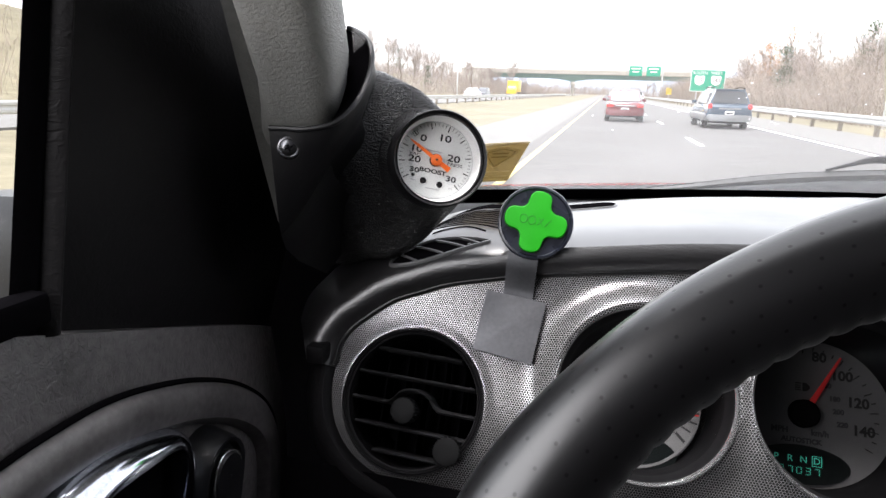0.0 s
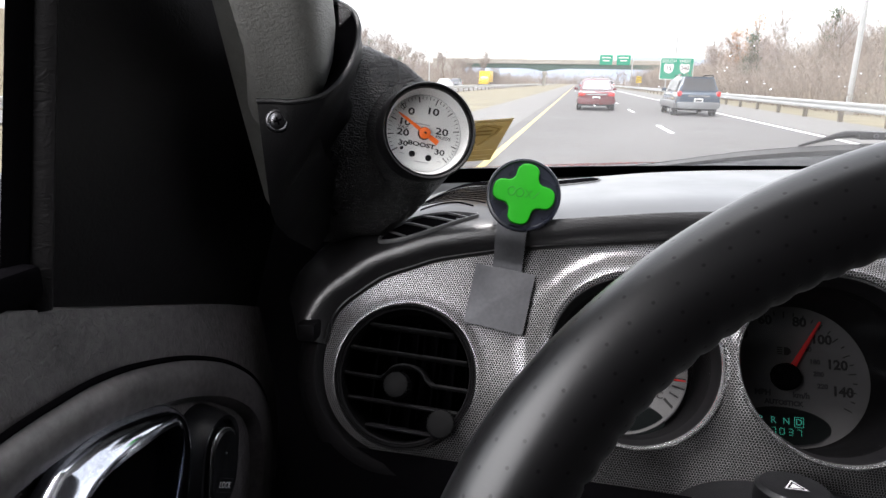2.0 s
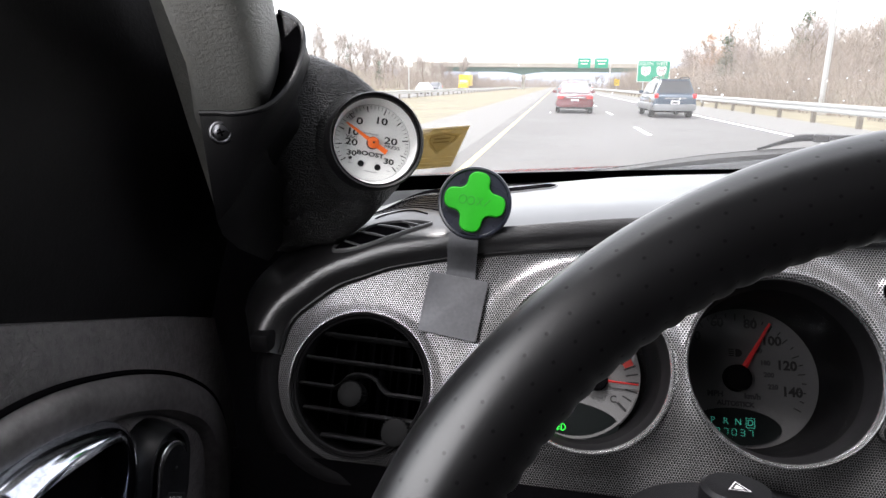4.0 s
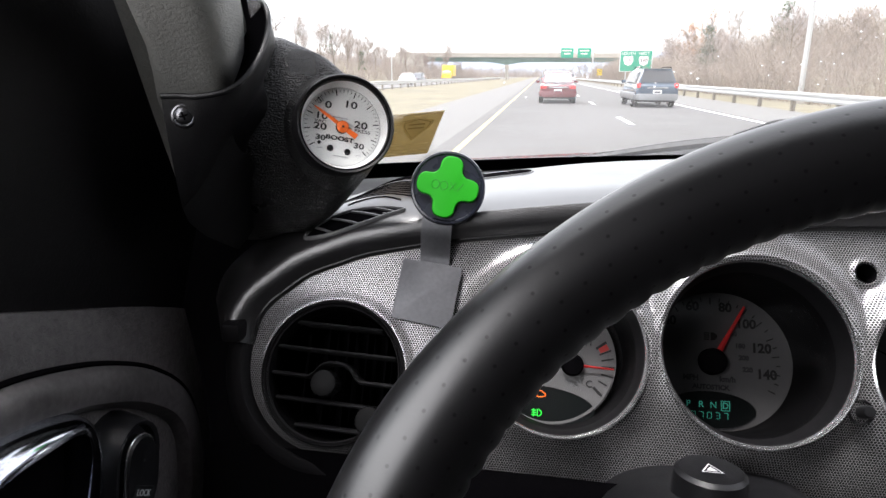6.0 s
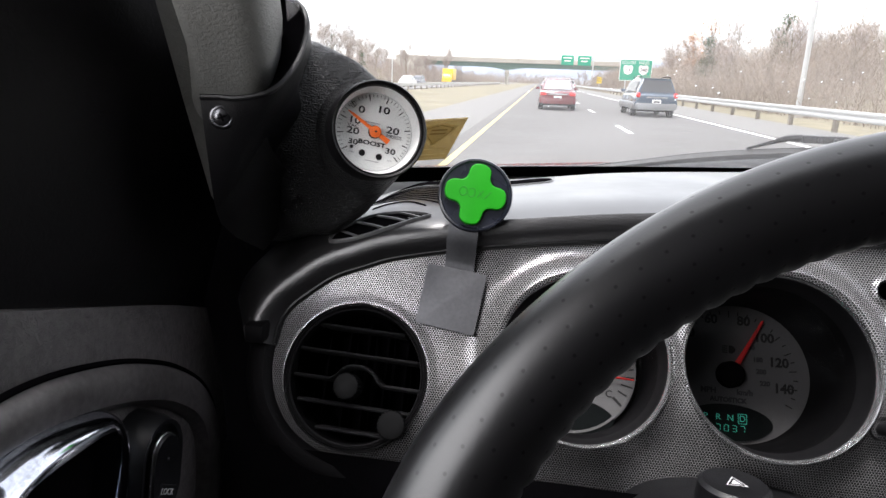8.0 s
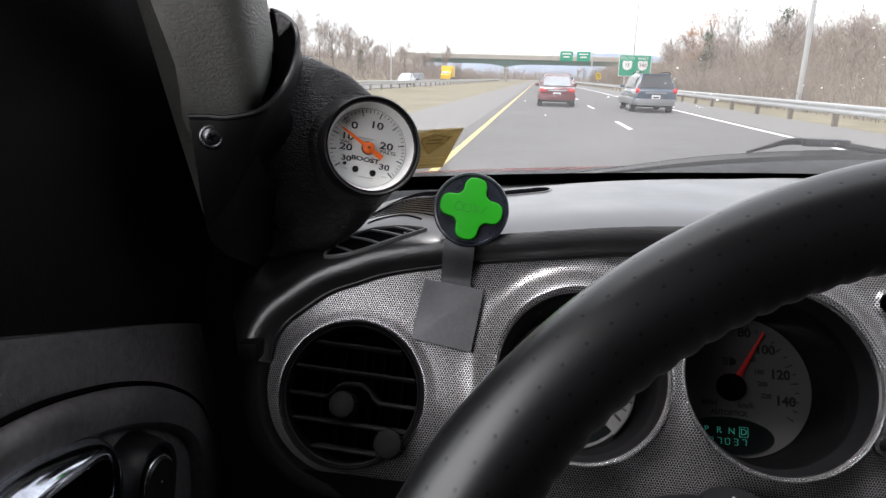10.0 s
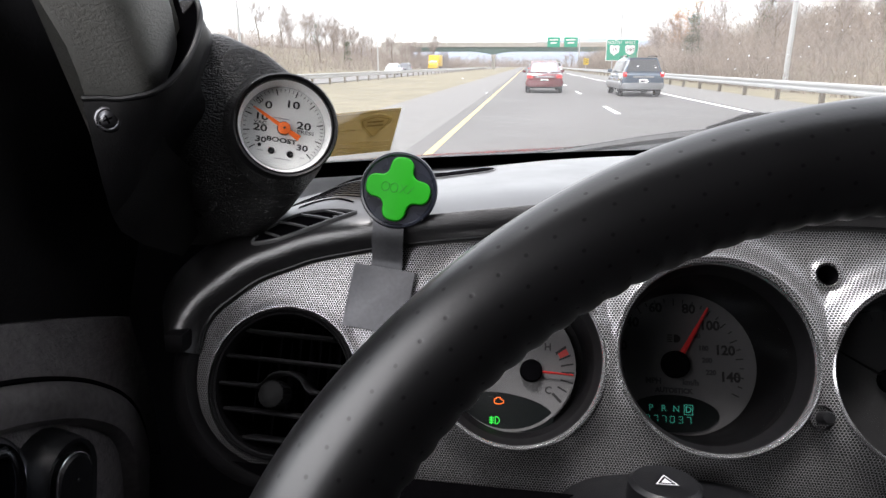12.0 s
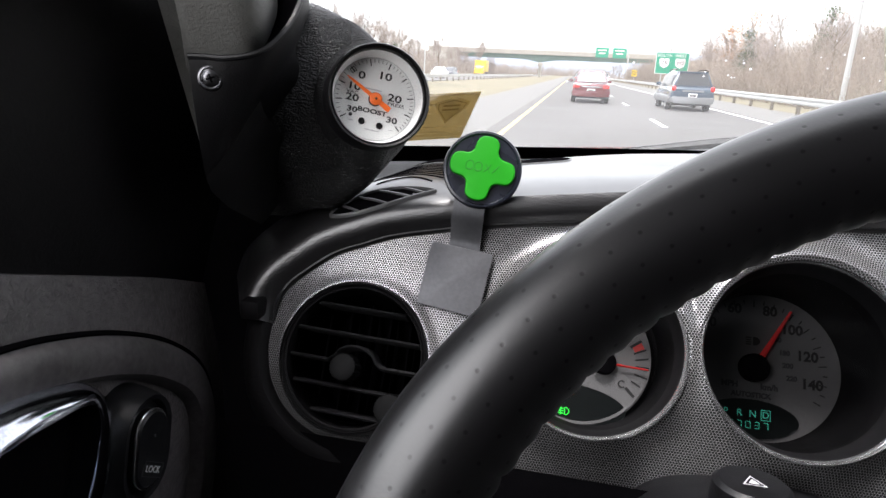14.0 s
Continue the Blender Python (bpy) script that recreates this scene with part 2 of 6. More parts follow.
VFDBACK = mat("dark_display_window", (0.004, 0.006, 0.006), 0.3, var=0)
PAPER = mat("tan_sticker_paper", (0.42, 0.35, 0.19), 0.6, var=0.08, scale=60)
PAPERINK = mat("brown_sticker_print", (0.30, 0.26, 0.18), 0.7, var=0.1, scale=200)
for sheet, tone in ((PAPER, (0.50, 0.42, 0.25)), (PAPERINK, (0.95, 0.90, 0.74))):
    n_, l_ = sheet.node_tree.nodes, sheet.node_tree.links
    thin, both = n_.new("ShaderNodeBsdfTranslucent"), n_.new("ShaderNodeMixShader")
    thin.inputs[0].default_value = (*tone, 1)
    both.inputs[0].default_value = 0.5 if sheet is PAPER else 0.8
    l_.new(n_["Principled BSDF"].outputs[0], both.inputs[1])
    l_.new(thin.outputs[0], both.inputs[2])
    l_.new(both.outputs[0], n_["Material Output"].inputs[0])
PRINTW = mat("white_print", (0.7, 0.7, 0.7), 0.6, var=0)
HEADLINER = mat("grey_headliner_cloth", (0.07, 0.069, 0.07), 0.9, spec=0.1, var=0.1, scale=30, bump=0.2, bump_scale=700)
CABIN = mat("dark_cabin_trim", (0.02, 0.02, 0.022), 0.7, spec=0.3, var=0.15, scale=10)
RUBBER = mat("grained_weather_rubber", (0.012, 0.0115, 0.012), 0.55, spec=0.14, var=0.3, scale=40, bump=0.8, bump_scale=260, kind="crease", dist=0.001)
SAILBLACK = mat("black_grained_sail_vinyl", (0.0062, 0.0058, 0.0065), 0.55, spec=0.14, var=0.2, scale=25, bump=0.4, bump_scale=300, kind="crease", dist=0.0008)
GLASS = clear_glass("window_glass")
HAZED = clear_glass("hazed_windscreen_glass")
# patchy translucent film added to wash out the view outside like glare
n_, l_ = HAZED.node_tree.nodes, HAZED.node_tree.links
veil, film_, patchy, amount = (n_.new("ShaderNode" + k) for k in ("BsdfTranslucent", "MixShader", "TexNoise", "MapRange"))
veil.inputs[0].default_value = (0.85, 0.85, 0.85, 1)
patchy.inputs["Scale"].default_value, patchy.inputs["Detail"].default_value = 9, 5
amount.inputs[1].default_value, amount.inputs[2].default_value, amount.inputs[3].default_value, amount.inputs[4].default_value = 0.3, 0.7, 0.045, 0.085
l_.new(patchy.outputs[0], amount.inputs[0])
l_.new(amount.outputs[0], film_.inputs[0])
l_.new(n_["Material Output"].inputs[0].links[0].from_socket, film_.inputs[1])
l_.new(veil.outputs[0], film_.inputs[2])
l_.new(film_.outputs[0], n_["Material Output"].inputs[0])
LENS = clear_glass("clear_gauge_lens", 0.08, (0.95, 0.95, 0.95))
# the next two tints darken the dials in place of shade
LENS_DIM = clear_glass("dimmed_instrument_lens", 0.08, (0.74, 0.74, 0.75))
LENS_DARK = clear_glass("darkened_instrument_lens", 0.08, (0.52, 0.52, 0.53))

ASPHALT = mat("worn_asphalt", (0.115, 0.112, 0.108), 0.85, spec=0.3, var=0.16, scale=0.35, bump=0.3, bump_scale=30, dist=0.01)
SHOULDER = mat("pale_shoulder_asphalt", (0.175, 0.171, 0.164), 0.9, spec=0.2, var=0.16, scale=0.4, bump=0.3, bump_scale=30, dist=0.01)
LINEW = mat("white_road_paint", (0.80, 0.80, 0.78), 0.8, var=0.15, scale=2)
LINEY = mat("yellow_road_paint", (0.54, 0.42, 0.18), 0.8, var=0.15, scale=2)
GRASS = mat("winter_grass_ground", (0.195, 0.175, 0.122), 0.95, spec=0.1, var=0.35, scale=0.12, bump=0.6, bump_scale=4, dist=0.08)
BARK = mat("grey_brown_bark", (0.16, 0.125, 0.095), 0.9, spec=0.1, var=0.25, scale=4)
TWIG = mat("bare_brown_twigs", (0.28, 0.232, 0.20), 0.95, spec=0.05, var=0.35, scale=0.5)
BRUSH = mat("dry_brown_brush", (0.28, 0.232, 0.188), 0.95, spec=0.05, var=0.4, scale=0.4)
RUST = mat("rust_brown_leaves", (0.34, 0.15, 0.06), 0.9, spec=0.05, var=0.35, scale=1.0)
EVERGREEN = mat("dull_evergreen_foliage", (0.055, 0.075, 0.035), 0.9, spec=0.1, var=0.35, scale=1.0)
GALV = mat("galvanised_steel", (0.50, 0.50, 0.49), 0.5, metal=0.45, var=0.12, scale=3)
POSTW = mat("weathered_timber_post", (0.20, 0.17, 0.13), 0.9, var=0.25, scale=6)
CONCRETE = mat("pale_concrete", (0.42, 0.39, 0.34), 0.9, spec=0.2, var=0.14, scale=0.5, bump=0.3, bump_scale=10, dist=0.01)
GIRDER = mat("green_painted_girder", (0.09, 0.16, 0.13), 0.6, var=0.2, scale=0.6)
SIGN = mat("green_sign_sheet", (0.0, 0.30, 0.17), 0.5, var=0.06, scale=1.0)
SIGNW = mat("white_sign_sheet", (0.75, 0.76, 0.75), 0.5, var=0.04, scale=1.0)
SIGNY = mat("yellow_sign_sheet", (0.75, 0.50, 0.02), 0.5, var=0.05, scale=1.0)
# haze of distance put into the ridge's blue-grey colour
HILL = mat("haze_tinted_wooded_ridge", (0.26, 0.30, 0.36), 1.0, spec=0.0, var=0.10, scale=0.01)
RED = mat("dark_red_car_paint", (0.13, 0.012, 0.018), 0.25, spec=0.5, var=0.06, scale=2, coat=0.8)
HOODRED = mat("red_bonnet_paint", (0.35, 0.02, 0.02), 0.25, var=0.06, scale=2, coat=0.8)
BLUE = mat("slate_blue_car_paint", (0.050, 0.076, 0.110), 0.25, var=0.06, scale=2, coat=0.8)
CLAD = mat("silver_car_cladding", (0.24, 0.245, 0.25), 0.4, metal=0.4, var=0.06, scale=2)
WHITEP = mat("white_car_paint", (0.72, 0.72, 0.72), 0.3, var=0.05, scale=2, coat=0.6)
GREYP = mat("dark_grey_car_paint", (0.07, 0.075, 0.085), 0.3, var=0.05, scale=2, coat=0.6)
YELLOWP = mat("yellow_truck_paint", (0.80, 0.50, 0.02), 0.4, var=0.05, scale=2)
DARKGLASS = mat("dark_tinted_car_glass", (0.075, 0.08, 0.085), 0.10, spec=0.8, var=0, coat=0.5)
# pale metallic base puts the sky's reflection into the glass colour
CARGLASS = mat("sky_reflecting_car_glass", (0.62, 0.65, 0.67), 0.08, metal=0.8, spec=0.8, var=0)
TYRE = mat("black_tyre_rubber", (0.022, 0.022, 0.022), 0.8, spec=0.2, var=0.15, scale=10)
RIM = mat("alloy_wheel", (0.5, 0.5, 0.51), 0.3, metal=0.8, var=0.1, scale=10)
TAIL = mat("red_tail_lamp", (0.60, 0.02, 0.02), 0.2, var=0, emit=0.03, coat=0.5)
WATER = mat("dried_water_spot", (0.72, 0.74, 0.75), 0.5, var=0)
n_, l_ = WATER.node_tree.nodes, WATER.node_tree.links
thin, both = n_.new("ShaderNodeBsdfTranslucent"), n_.new("ShaderNodeMixShader")
thin.inputs[0].default_value, both.inputs[0].default_value = (0.95, 0.95, 0.95, 1), 0.8
l_.new(n_["Principled BSDF"].outputs[0], both.inputs[1])
l_.new(thin.outputs[0], both.inputs[2])
l_.new(both.outputs[0], n_["Material Output"].inputs[0])


# ---- building helpers ----
def bare(name, m=None):
    """An Empty that carries a thing's parts."""
    e = new(name)
    if m is not None:
        e.matrix_world = m
    return e


def part(name, bm, material, parent=None, label="", smooth=True, m=None):
    """Links a bmesh or mesh as one mesh object, under parent if there is one."""
    if isinstance(bm, bmesh.types.BMesh):
        me = bpy.data.meshes.new(name)
        bmesh.ops.recalc_face_normals(bm, faces=bm.faces)
        bm.to_mesh(me)
        bm.free()
    else:
        me = bm
    if smooth:
        me.polygons.foreach_set("use_smooth", [True] * len(me.polygons))
        if hasattr(me, "set_sharp_from_angle"):
            me.set_sharp_from_angle(angle=radians(38))
    if material:
        me.materials.clear()
        me.materials.append(material)
    ob = new(name, me)
    if parent:
        ob.parent = parent
    if m is not None:
        ob.matrix_basis = m
    if label:
        ob["label"] = label
    return ob


def loft(rings, closed=True, caps=False, bm=None):
    """Quads between rings of equal length."""
    bm = bm or bmesh.new()
    rows = [[bm.verts.new(p) for p in r] for r in rings]
    k = len(rings[0])
    for a, b in zip(rows, rows[1:]):
        for i in range(k if closed else k - 1):
            j = (i + 1) % k
            bm.faces.new((a[i], a[j], b[j], b[i]))
    if caps:
        bm.faces.new(rows[0][::-1])
        bm.faces.new(rows[-1])
    return bm


def circle(r, z, k=48, ry=None, cx=0.0, cy=0.0):
    ry = ry or r
    return [Vector((cx + r * math.cos(2 * math.pi * i / k), cy + ry * math.sin(2 * math.pi * i / k), z)) for i in range(k)]


def revolve(profile, k=48, caps=True):
    """Profile of (radius, z), spun about z."""
    bm = loft([circle(r, z, k) for r, z in profile])
    if caps:
        bm.verts.ensure_lookup_table()
        bm.faces.new(bm.verts[-k:])
    return bm


def box(sx, sy, sz, bevel=0.0, at=(0, 0, 0), segs=2, bm=None):
    own = bmesh.new()
    bmesh.ops.create_cube(own, size=1.0)
    for v in own.verts:
        v.co = Vector((v.co.x * sx + at[0], v.co.y * sy + at[1], v.co.z * sz + at[2]))
    if bevel:
        bmesh.ops.bevel(own, geom=own.edges[:], offset=bevel, segments=segs, profile=0.5, affect="EDGES")
    if bm is None:
        return own
    me = bpy.data.meshes.new("tmp")
    own.to_mesh(me)
    own.free()
    bm.from_mesh(me)
    bpy.data.meshes.remove(me)
    return bm


def plate(outline, thick, bevel=0.0, z=0.0):
    """A flat outline in xy, given thickness from z upwards, with a soft upper edge."""
    bm = bmesh.new()
    vs = [bm.verts.new((x, y, z)) for x, y in outline]
    f = bm.faces.new(vs)
    if f.normal.z < 0:
        f.normal_flip()
    ext = bmesh.ops.extrude_face_region(bm, geom=[f])
    top = [g for g in ext["geom"] if isinstance(g, bmesh.types.BMVert)]
    for v in top:
        v.co.z += thick
    if bevel:
        ed = [e for e in bm.edges if all(v in top for v in e.verts)]
        bmesh.ops.bevel(bm, geom=ed, offset=bevel, segments=3, profile=0.6, affect="EDGES")
    return bm


def smooth_line(points, k=8, closed=False):
    """A Catmull-Rom line through the points."""
    p = [Vector(q) for q in points]
    n = len(p)
    out = []
    for i in range(n if closed else n - 1):
        a, b, c, d = (p[j % n] if closed else p[min(max(j, 0), n - 1)] for j in (i - 1, i, i + 1, i + 2))
        for s in range(k):
            t = s / k
            out.append(0.5 * ((2 * b) + (c - a) * t + (2 * a - 5 * b + 4 * c - d) * t * t + (3 * b - a - 3 * c + d) * t ** 3))
    if not closed:
        out.append(p[-1])
    return out


def tube(line, radius, k=8, caps=True, closed=False):
    """A round bar along a line; radius is a number or one per point."""
    rings = []
    n = len(line)
    up = Vector((0, 0, 1))
    for i, p in enumerate(line):
        d = (line[(i + 1) % n] - line[i - 1]) if closed else (line[min(i + 1, n - 1)] - line[max(i - 1, 0)])
        d.normalize()
        s = d.cross(up)
        if s.length < 1e-3:
            s = d.cross(Vector((1, 0, 0)))
        s.normalize()
        w = s.cross(d)
        r = radius[i] if isinstance(radius, (list, tuple)) else radius
        rings.append([p + r * (math.cos(2 * math.pi * j / k) * s + math.sin(2 * math.pi * j / k) * w) for j in range(k)])
    if closed:
        rings.append(rings[0])
        bm = loft(rings)
        bmesh.ops.remove_doubles(bm, verts=bm.verts, dist=1e-7)
        return bm
    return loft(rings, True, caps)


def letters(body, size, extrude=0.0001, bold=0.0):
    """Text in the built-in font as a mesh, centred on its origin in xy."""
    cu = bpy.data.curves.new("letters", "FONT")
    cu.body, cu.size, cu.extrude, cu.offset = body, size, extrude, bold
    cu.align_x, cu.align_y, cu.resolution_u = "CENTER", "CENTER", 3
    ob = bpy.data.objects.new("letters", cu)
    scene.collection.objects.link(ob)
    dg = bpy.context.evaluated_depsgraph_get()
    me = bpy.data.meshes.new_from_object(ob.evaluated_get(dg))
    bpy.data.objects.remove(ob)
    bpy.data.curves.remove(cu)
    return me


def axes(origin, x, y, z):
    return Matrix(((x[0], y[0], z[0], origin[0]), (x[1], y[1], z[1], origin[1]), (x[2], y[2], z[2], origin[2]), (0, 0, 0, 1)))


def bump01(x):
    x = min(1.0, max(0.0, x))
    return x * x * (3 - 2 * x)


# ---- the fascia's own frame: u to the right, v up the slope, h towards the driver ----
ALPHA = math.atan(0.56)
CA, SA = math.cos(ALPHA), math.sin(ALPHA)
FRAME = axes((0, 0.3625, 1.1), (1, 0, 0), (0, SA, CA), (0, -CA, SA))


def fp(u, v, h=0.0):
    return FRAME @ Vector((u, v, h))


VENT, TEMP, SPEED, FUEL = (-0.092, -0.0315), (0.043, -0.009), (0.151, -0.0028), (0.259, -0.009)
RV, RT, RS = 0.0440, 0.0490, 0.0518
TOPLINE = [(-0.1455, -0.018), (-0.1440, -0.0045), (-0.1385, 0.006), (-0.1295, 0.0145), (-0.1130, 0.0272), (-0.0950, 0.0350), (-0.0780, 0.0415), (-0.0500, 0.0478),
           (-0.0250, 0.0525), (0.0250, 0.0592), (0.0690, 0.0642), (0.1200, 0.0672), (0.1730, 0.0690), (0.2190, 0.0712), (0.2600, 0.0700), (0.3100, 0.0640), (0.3700, 0.0500)]
top_curve = [Vector((p[0], p[1], 0)) for p in smooth_line([(u, v, 0) for u, v in TOPLINE], 6)]
LOWLINE = [(-0.1455, -0.018), (-0.1450, -0.034), (-0.1400, -0.052), (-0.1300, -0.066), (-0.1160, -0.0755), (-0.0980, -0.0815), (-0.0750, -0.0840), (-0.0450, -0.093), (0.0, -0.118), (0.1, -0.136), (0.25, -0.138), (0.37, -0.12)]
low_curve = [Vector((p[0], p[1], 0)) for p in smooth_line([(u, v, 0) for u, v in LOWLINE], 6)]


def relief(u, v):
    """Height of the fascia: a bowed sheet with raised brows round the dials."""
    near = min(math.hypot(u - c[0], v - c[1]) - r for c, r in ((VENT, RV), (TEMP, RT), (SPEED, RS), (FUEL, RT)))
    h = -(2.3 + 2.2 * bump01(near / 0.016)) * max(0.0, -0.02 - v) ** 2 - 0.6 * max(0.0, v - 0.045) ** 2
    d = math.hypot(u - VENT[0], v - VENT[1]) - RV
    h += 0.0010 * (1 - bump01(d / 0.006)) - 0.0006 * bump01((0.0025 - d) / 0.003)
    edge = bump01((0.8 * (VENT[0] - u) + 0.6 * (VENT[1] - v)) / RV * 0.7 + 0.30)
    h -= 24 * max(0.0, min(d, 0.012) - 0.0035) ** 2 * edge
    brow = 0.0
    for (cu, cv), r in ((TEMP, RT), (SPEED, RS), (FUEL, RT)):
        d = math.hypot(u - cu, v - cv) - r
        brow = max(brow, 0.0105 * (1 - bump01(d / 0.0175)) * (0.55 + 0.45 * bump01((v - cv) / 0.06 + 0.5)))
        h -= 0.002 * bump01((0.0018 - d) / 0.0018)
    h += brow
    d = math.hypot(u - 0.2125, v - 0.0452) - 0.0056
    h += 0.0022 * (1 - bump01(d / 0.004)) - 0.002 * bump01((0.001 - d) / 0.001)
    return h


# ---- road and country ----
def ground_height(x, y):
    h = -0.05 - 0.25 * bump01((-x - 5.0) / 6.0) * (1 - bump01((-x - 9.0) / 4.0))
    h += 3.2 * bump01((x - 12.5) / 13.0) * (1 - bump01((y - 95) / 90.0)) * bump01((y + 60) / 40)
    h += 0.5 * bump01((-x - 30) / 60.0) + (5.0 + 4.0 * (1 - bump01((y - 30) / 60.0))) * bump01((-x - 29) / 26.0) * bump01((y + 30) / 60.0) * (1 - bump01((y - 215) / 60.0))
    h -= 7.0 * bump01((x - 16) / 50.0) * bump01((y - 150) / 160.0)
    return h


def spread(a, b, near, k):
    """k values from a to b, close together near the value near."""
    out = set()
    for i in range(k + 1):
        t = i / k
        out.add(round(near - (near - a) * (1 - t) ** 3, 3))
        out.add(round(near + (b - near) * t ** 3, 3))
    return sorted(out)


xs, ys = spread(-2500, 2500, 0, 46), spread(-600, 4200, 20, 46)
bm = bmesh.new()
rows = [[bm.verts.new((x, y, ground_height(x, y))) for x in xs] for y in ys]
for ra, rb in zip(rows, rows[1:]):
    for i in range(len(xs) - 1):
        bm.faces.new((ra[i], ra[i + 1], rb[i + 1], rb[i]))
tagged(part("ground", bm, GRASS), "straw-coloured winter grass on verges and median", "ground", kind="structure")


def strip(name, x0, x1, z, material, y0=-120, y1=900):
    bm = bmesh.new()
    yy = [y0, 0, 60, 200, 450, y1]
    lft = [bm.verts.new((x0, y, z)) for y in yy]
    rgt = [bm.verts.new((x1, y, z)) for y in yy]
    edge = [bm.verts.new((x0, y, z - 0.12)) for y in yy], [bm.verts.new((x1, y, z - 0.12)) for y in yy]
    for i in range(len(yy) - 1):
        bm.faces.new((lft[i], rgt[i], rgt[i + 1], lft[i + 1]))
        bm.faces.new((lft[i], lft[i + 1], edge[0][i + 1], edge[0][i]))
        bm.faces.new((rgt[i], rgt[i + 1], edge[1][i + 1], edge[1][i]))
    return part(name, bm, material, smooth=False)


tagged(strip("road", -1.75, 6.6, 0.0, ASPHALT), "grey asphalt carriageway with two lanes", "road", kind="structure")
tagged(strip("pavement_shoulder", -4.3, -1.754, -0.004, SHOULDER), "pale worn shoulder beside the median", "road shoulder", kind="structure")
tagged(strip("pavement_shoulder_outer", 6.604, 9.6, -0.004, SHOULDER), "pale worn outer shoulder beside the barrier", "road shoulder", kind="structure")
tagged(strip("road_opposite", -25.0, -14.5, 0.02, SHOULDER), "pale asphalt of the opposite carriageway", "road", kind="structure")


def mark(name, x, w, y0, y1, material, label):
    bm = bmesh.new()
    box(w, y1 - y0, 0.004, 0, (x, (y0 + y1) / 2, 0.004), bm=bm)
    return tagged(part(name, bm, material, smooth=False), label, "road marking", kind="structure")


mark("edge_line_yellow", -1.35, 0.12, -20, 800, LINEY, "yellow line along the median edge")
mark("edge_line_white", 6.25, 0.16, -20, 800, LINEW, "solid white line along the outer edge")
for i in range(16):
    y0 = 5.5 + 12.2 * i
    tagged(mark("lane_dash", 2.5, 0.14, y0, y0 + 3.2, LINEW, "white dash between the two lanes"), group="lane dashes")


def w_beam(name, x, y0, y1, side, label):
    """A corrugated steel rail on posts."""
    th = bare(name)
    prof = [(0.0, 0.40), (0.035, 0.44), (0.035, 0.50), (0.0, 0.54), (0.0, 0.58), (0.035, 0.62), (0.035, 0.68), (0.0, 0.72)]
    pts = [(side * -a, z) for a, z in prof] + [(side * -a + side * 0.02, z) for a, z in prof[::-1]]
    yy = [y0 + (y1 - y0) * i / 8 for i in range(9)]
    part("rail", loft([[Vector((x + a, y, z)) for a, z in pts] for y in yy], True, True), GALV, th)
    post = None
    n = int((y1 - y0) / 3.8)
    for i in range(min(n, 60)):
        y = y0 + 1.2 + i * 3.8
        if post is None:
            post = part("post", box(0.14, 0.18, 0.84, 0.012, (0, 0, 0.27)), POSTW, th, m=pose(x + side * 0.12, y, 0))
        else:
            o = new("post", post.data)
            o.parent = th
            o.matrix_basis = pose(x + side * 0.12, y, 0)
    return tagged(th, label, "guard rail", kind="")


w_beam("guard_rail", 9.4, 6, 225, 1, "galvanised corrugated guard rail on posts beside the shoulder")
w_beam("guard_rail", -13.6, -2, 226, -1, "galvanised corrugated guard rail along the median's far side")


# overpass
def overpass():
    th = bare("overpass", pose(0, 235, 0, 0, 0, 4))
    part("deck", box(86, 11, 0.55, 0.05, (-8, 0, 7.55)), CONCRETE, th)
    for s in (-1, 1):
        part("parapet", box(86, 0.35, 1.0, 0.04, (-8, s * 5.3, 8.325)), CONCRETE, th, "pale concrete parapet")
    for k in range(5):
        rings = []
        for x in [-51 + 86 * i / 40 for i in range(41)]:
            haunch = max(0.0, 1 - abs(x + 12) / 9) ** 2 * 1.1
            z0, z1, y = 5.9 - haunch, 7.27, -4.4 + 2.2 * k
            rings.append([Vector((x, y - 0.2, z0)), Vector((x, y + 0.2, z0)), Vector((x, y + 0.2, z0 + 0.06)), Vector((x, y + 0.03, z0 + 0.07)), Vector((x, y + 0.03, z1)), Vector((x, y - 0.03, z1)), Vector((x, y - 0.03, z0 + 0.07)), Vector((x, y - 0.2, z0 + 0.06))])
        part("girder", loft(rings, True, True), GIRDER, th, "green painted steel girder")
    part("pier_cap", box(1.6, 10.6, 1.1, 0.06, (-12, 0, 4.2)), CONCRETE, th)
    for k in range(4):
        part("pier_column", loft([circle(0.5, z, 20, cx=-12, cy=-3.9 + 2.6 * k) for z in (-0.2, 3.7)], True, True), CONCRETE, th)
    for x, s in ((-44, -1), (30, 1)):
        part("abutment", box(14, 12, 8.0, 0.1, (x + s * 4, 0, 3.2)), CONCRETE, th, "pale concrete abutment wall")
    return tagged(th, "road bridge with green girders on concrete piers", "bridge")


overpass()


def sign_board(w, h, r=0.12):
    pts = []
    for cx, cy, a0 in ((w / 2 - r, h / 2 - r, 0), (-w / 2 + r, h / 2 - r, 90), (-w / 2 + r, -h / 2 + r, 180), (w / 2 - r, -h / 2 + r, 270)):
        for k in range(5):
            a = radians(a0 + 22.5 * k)
            pts.append((cx + r * math.cos(a), cy + r * math.sin(a)))
    return pts


def facing(x, y, z):
    """A board's frame: its face looks back along the road."""
    return axes((x, y, z), (1, 0, 0), (0, 0, 1), (0, -1, 0))


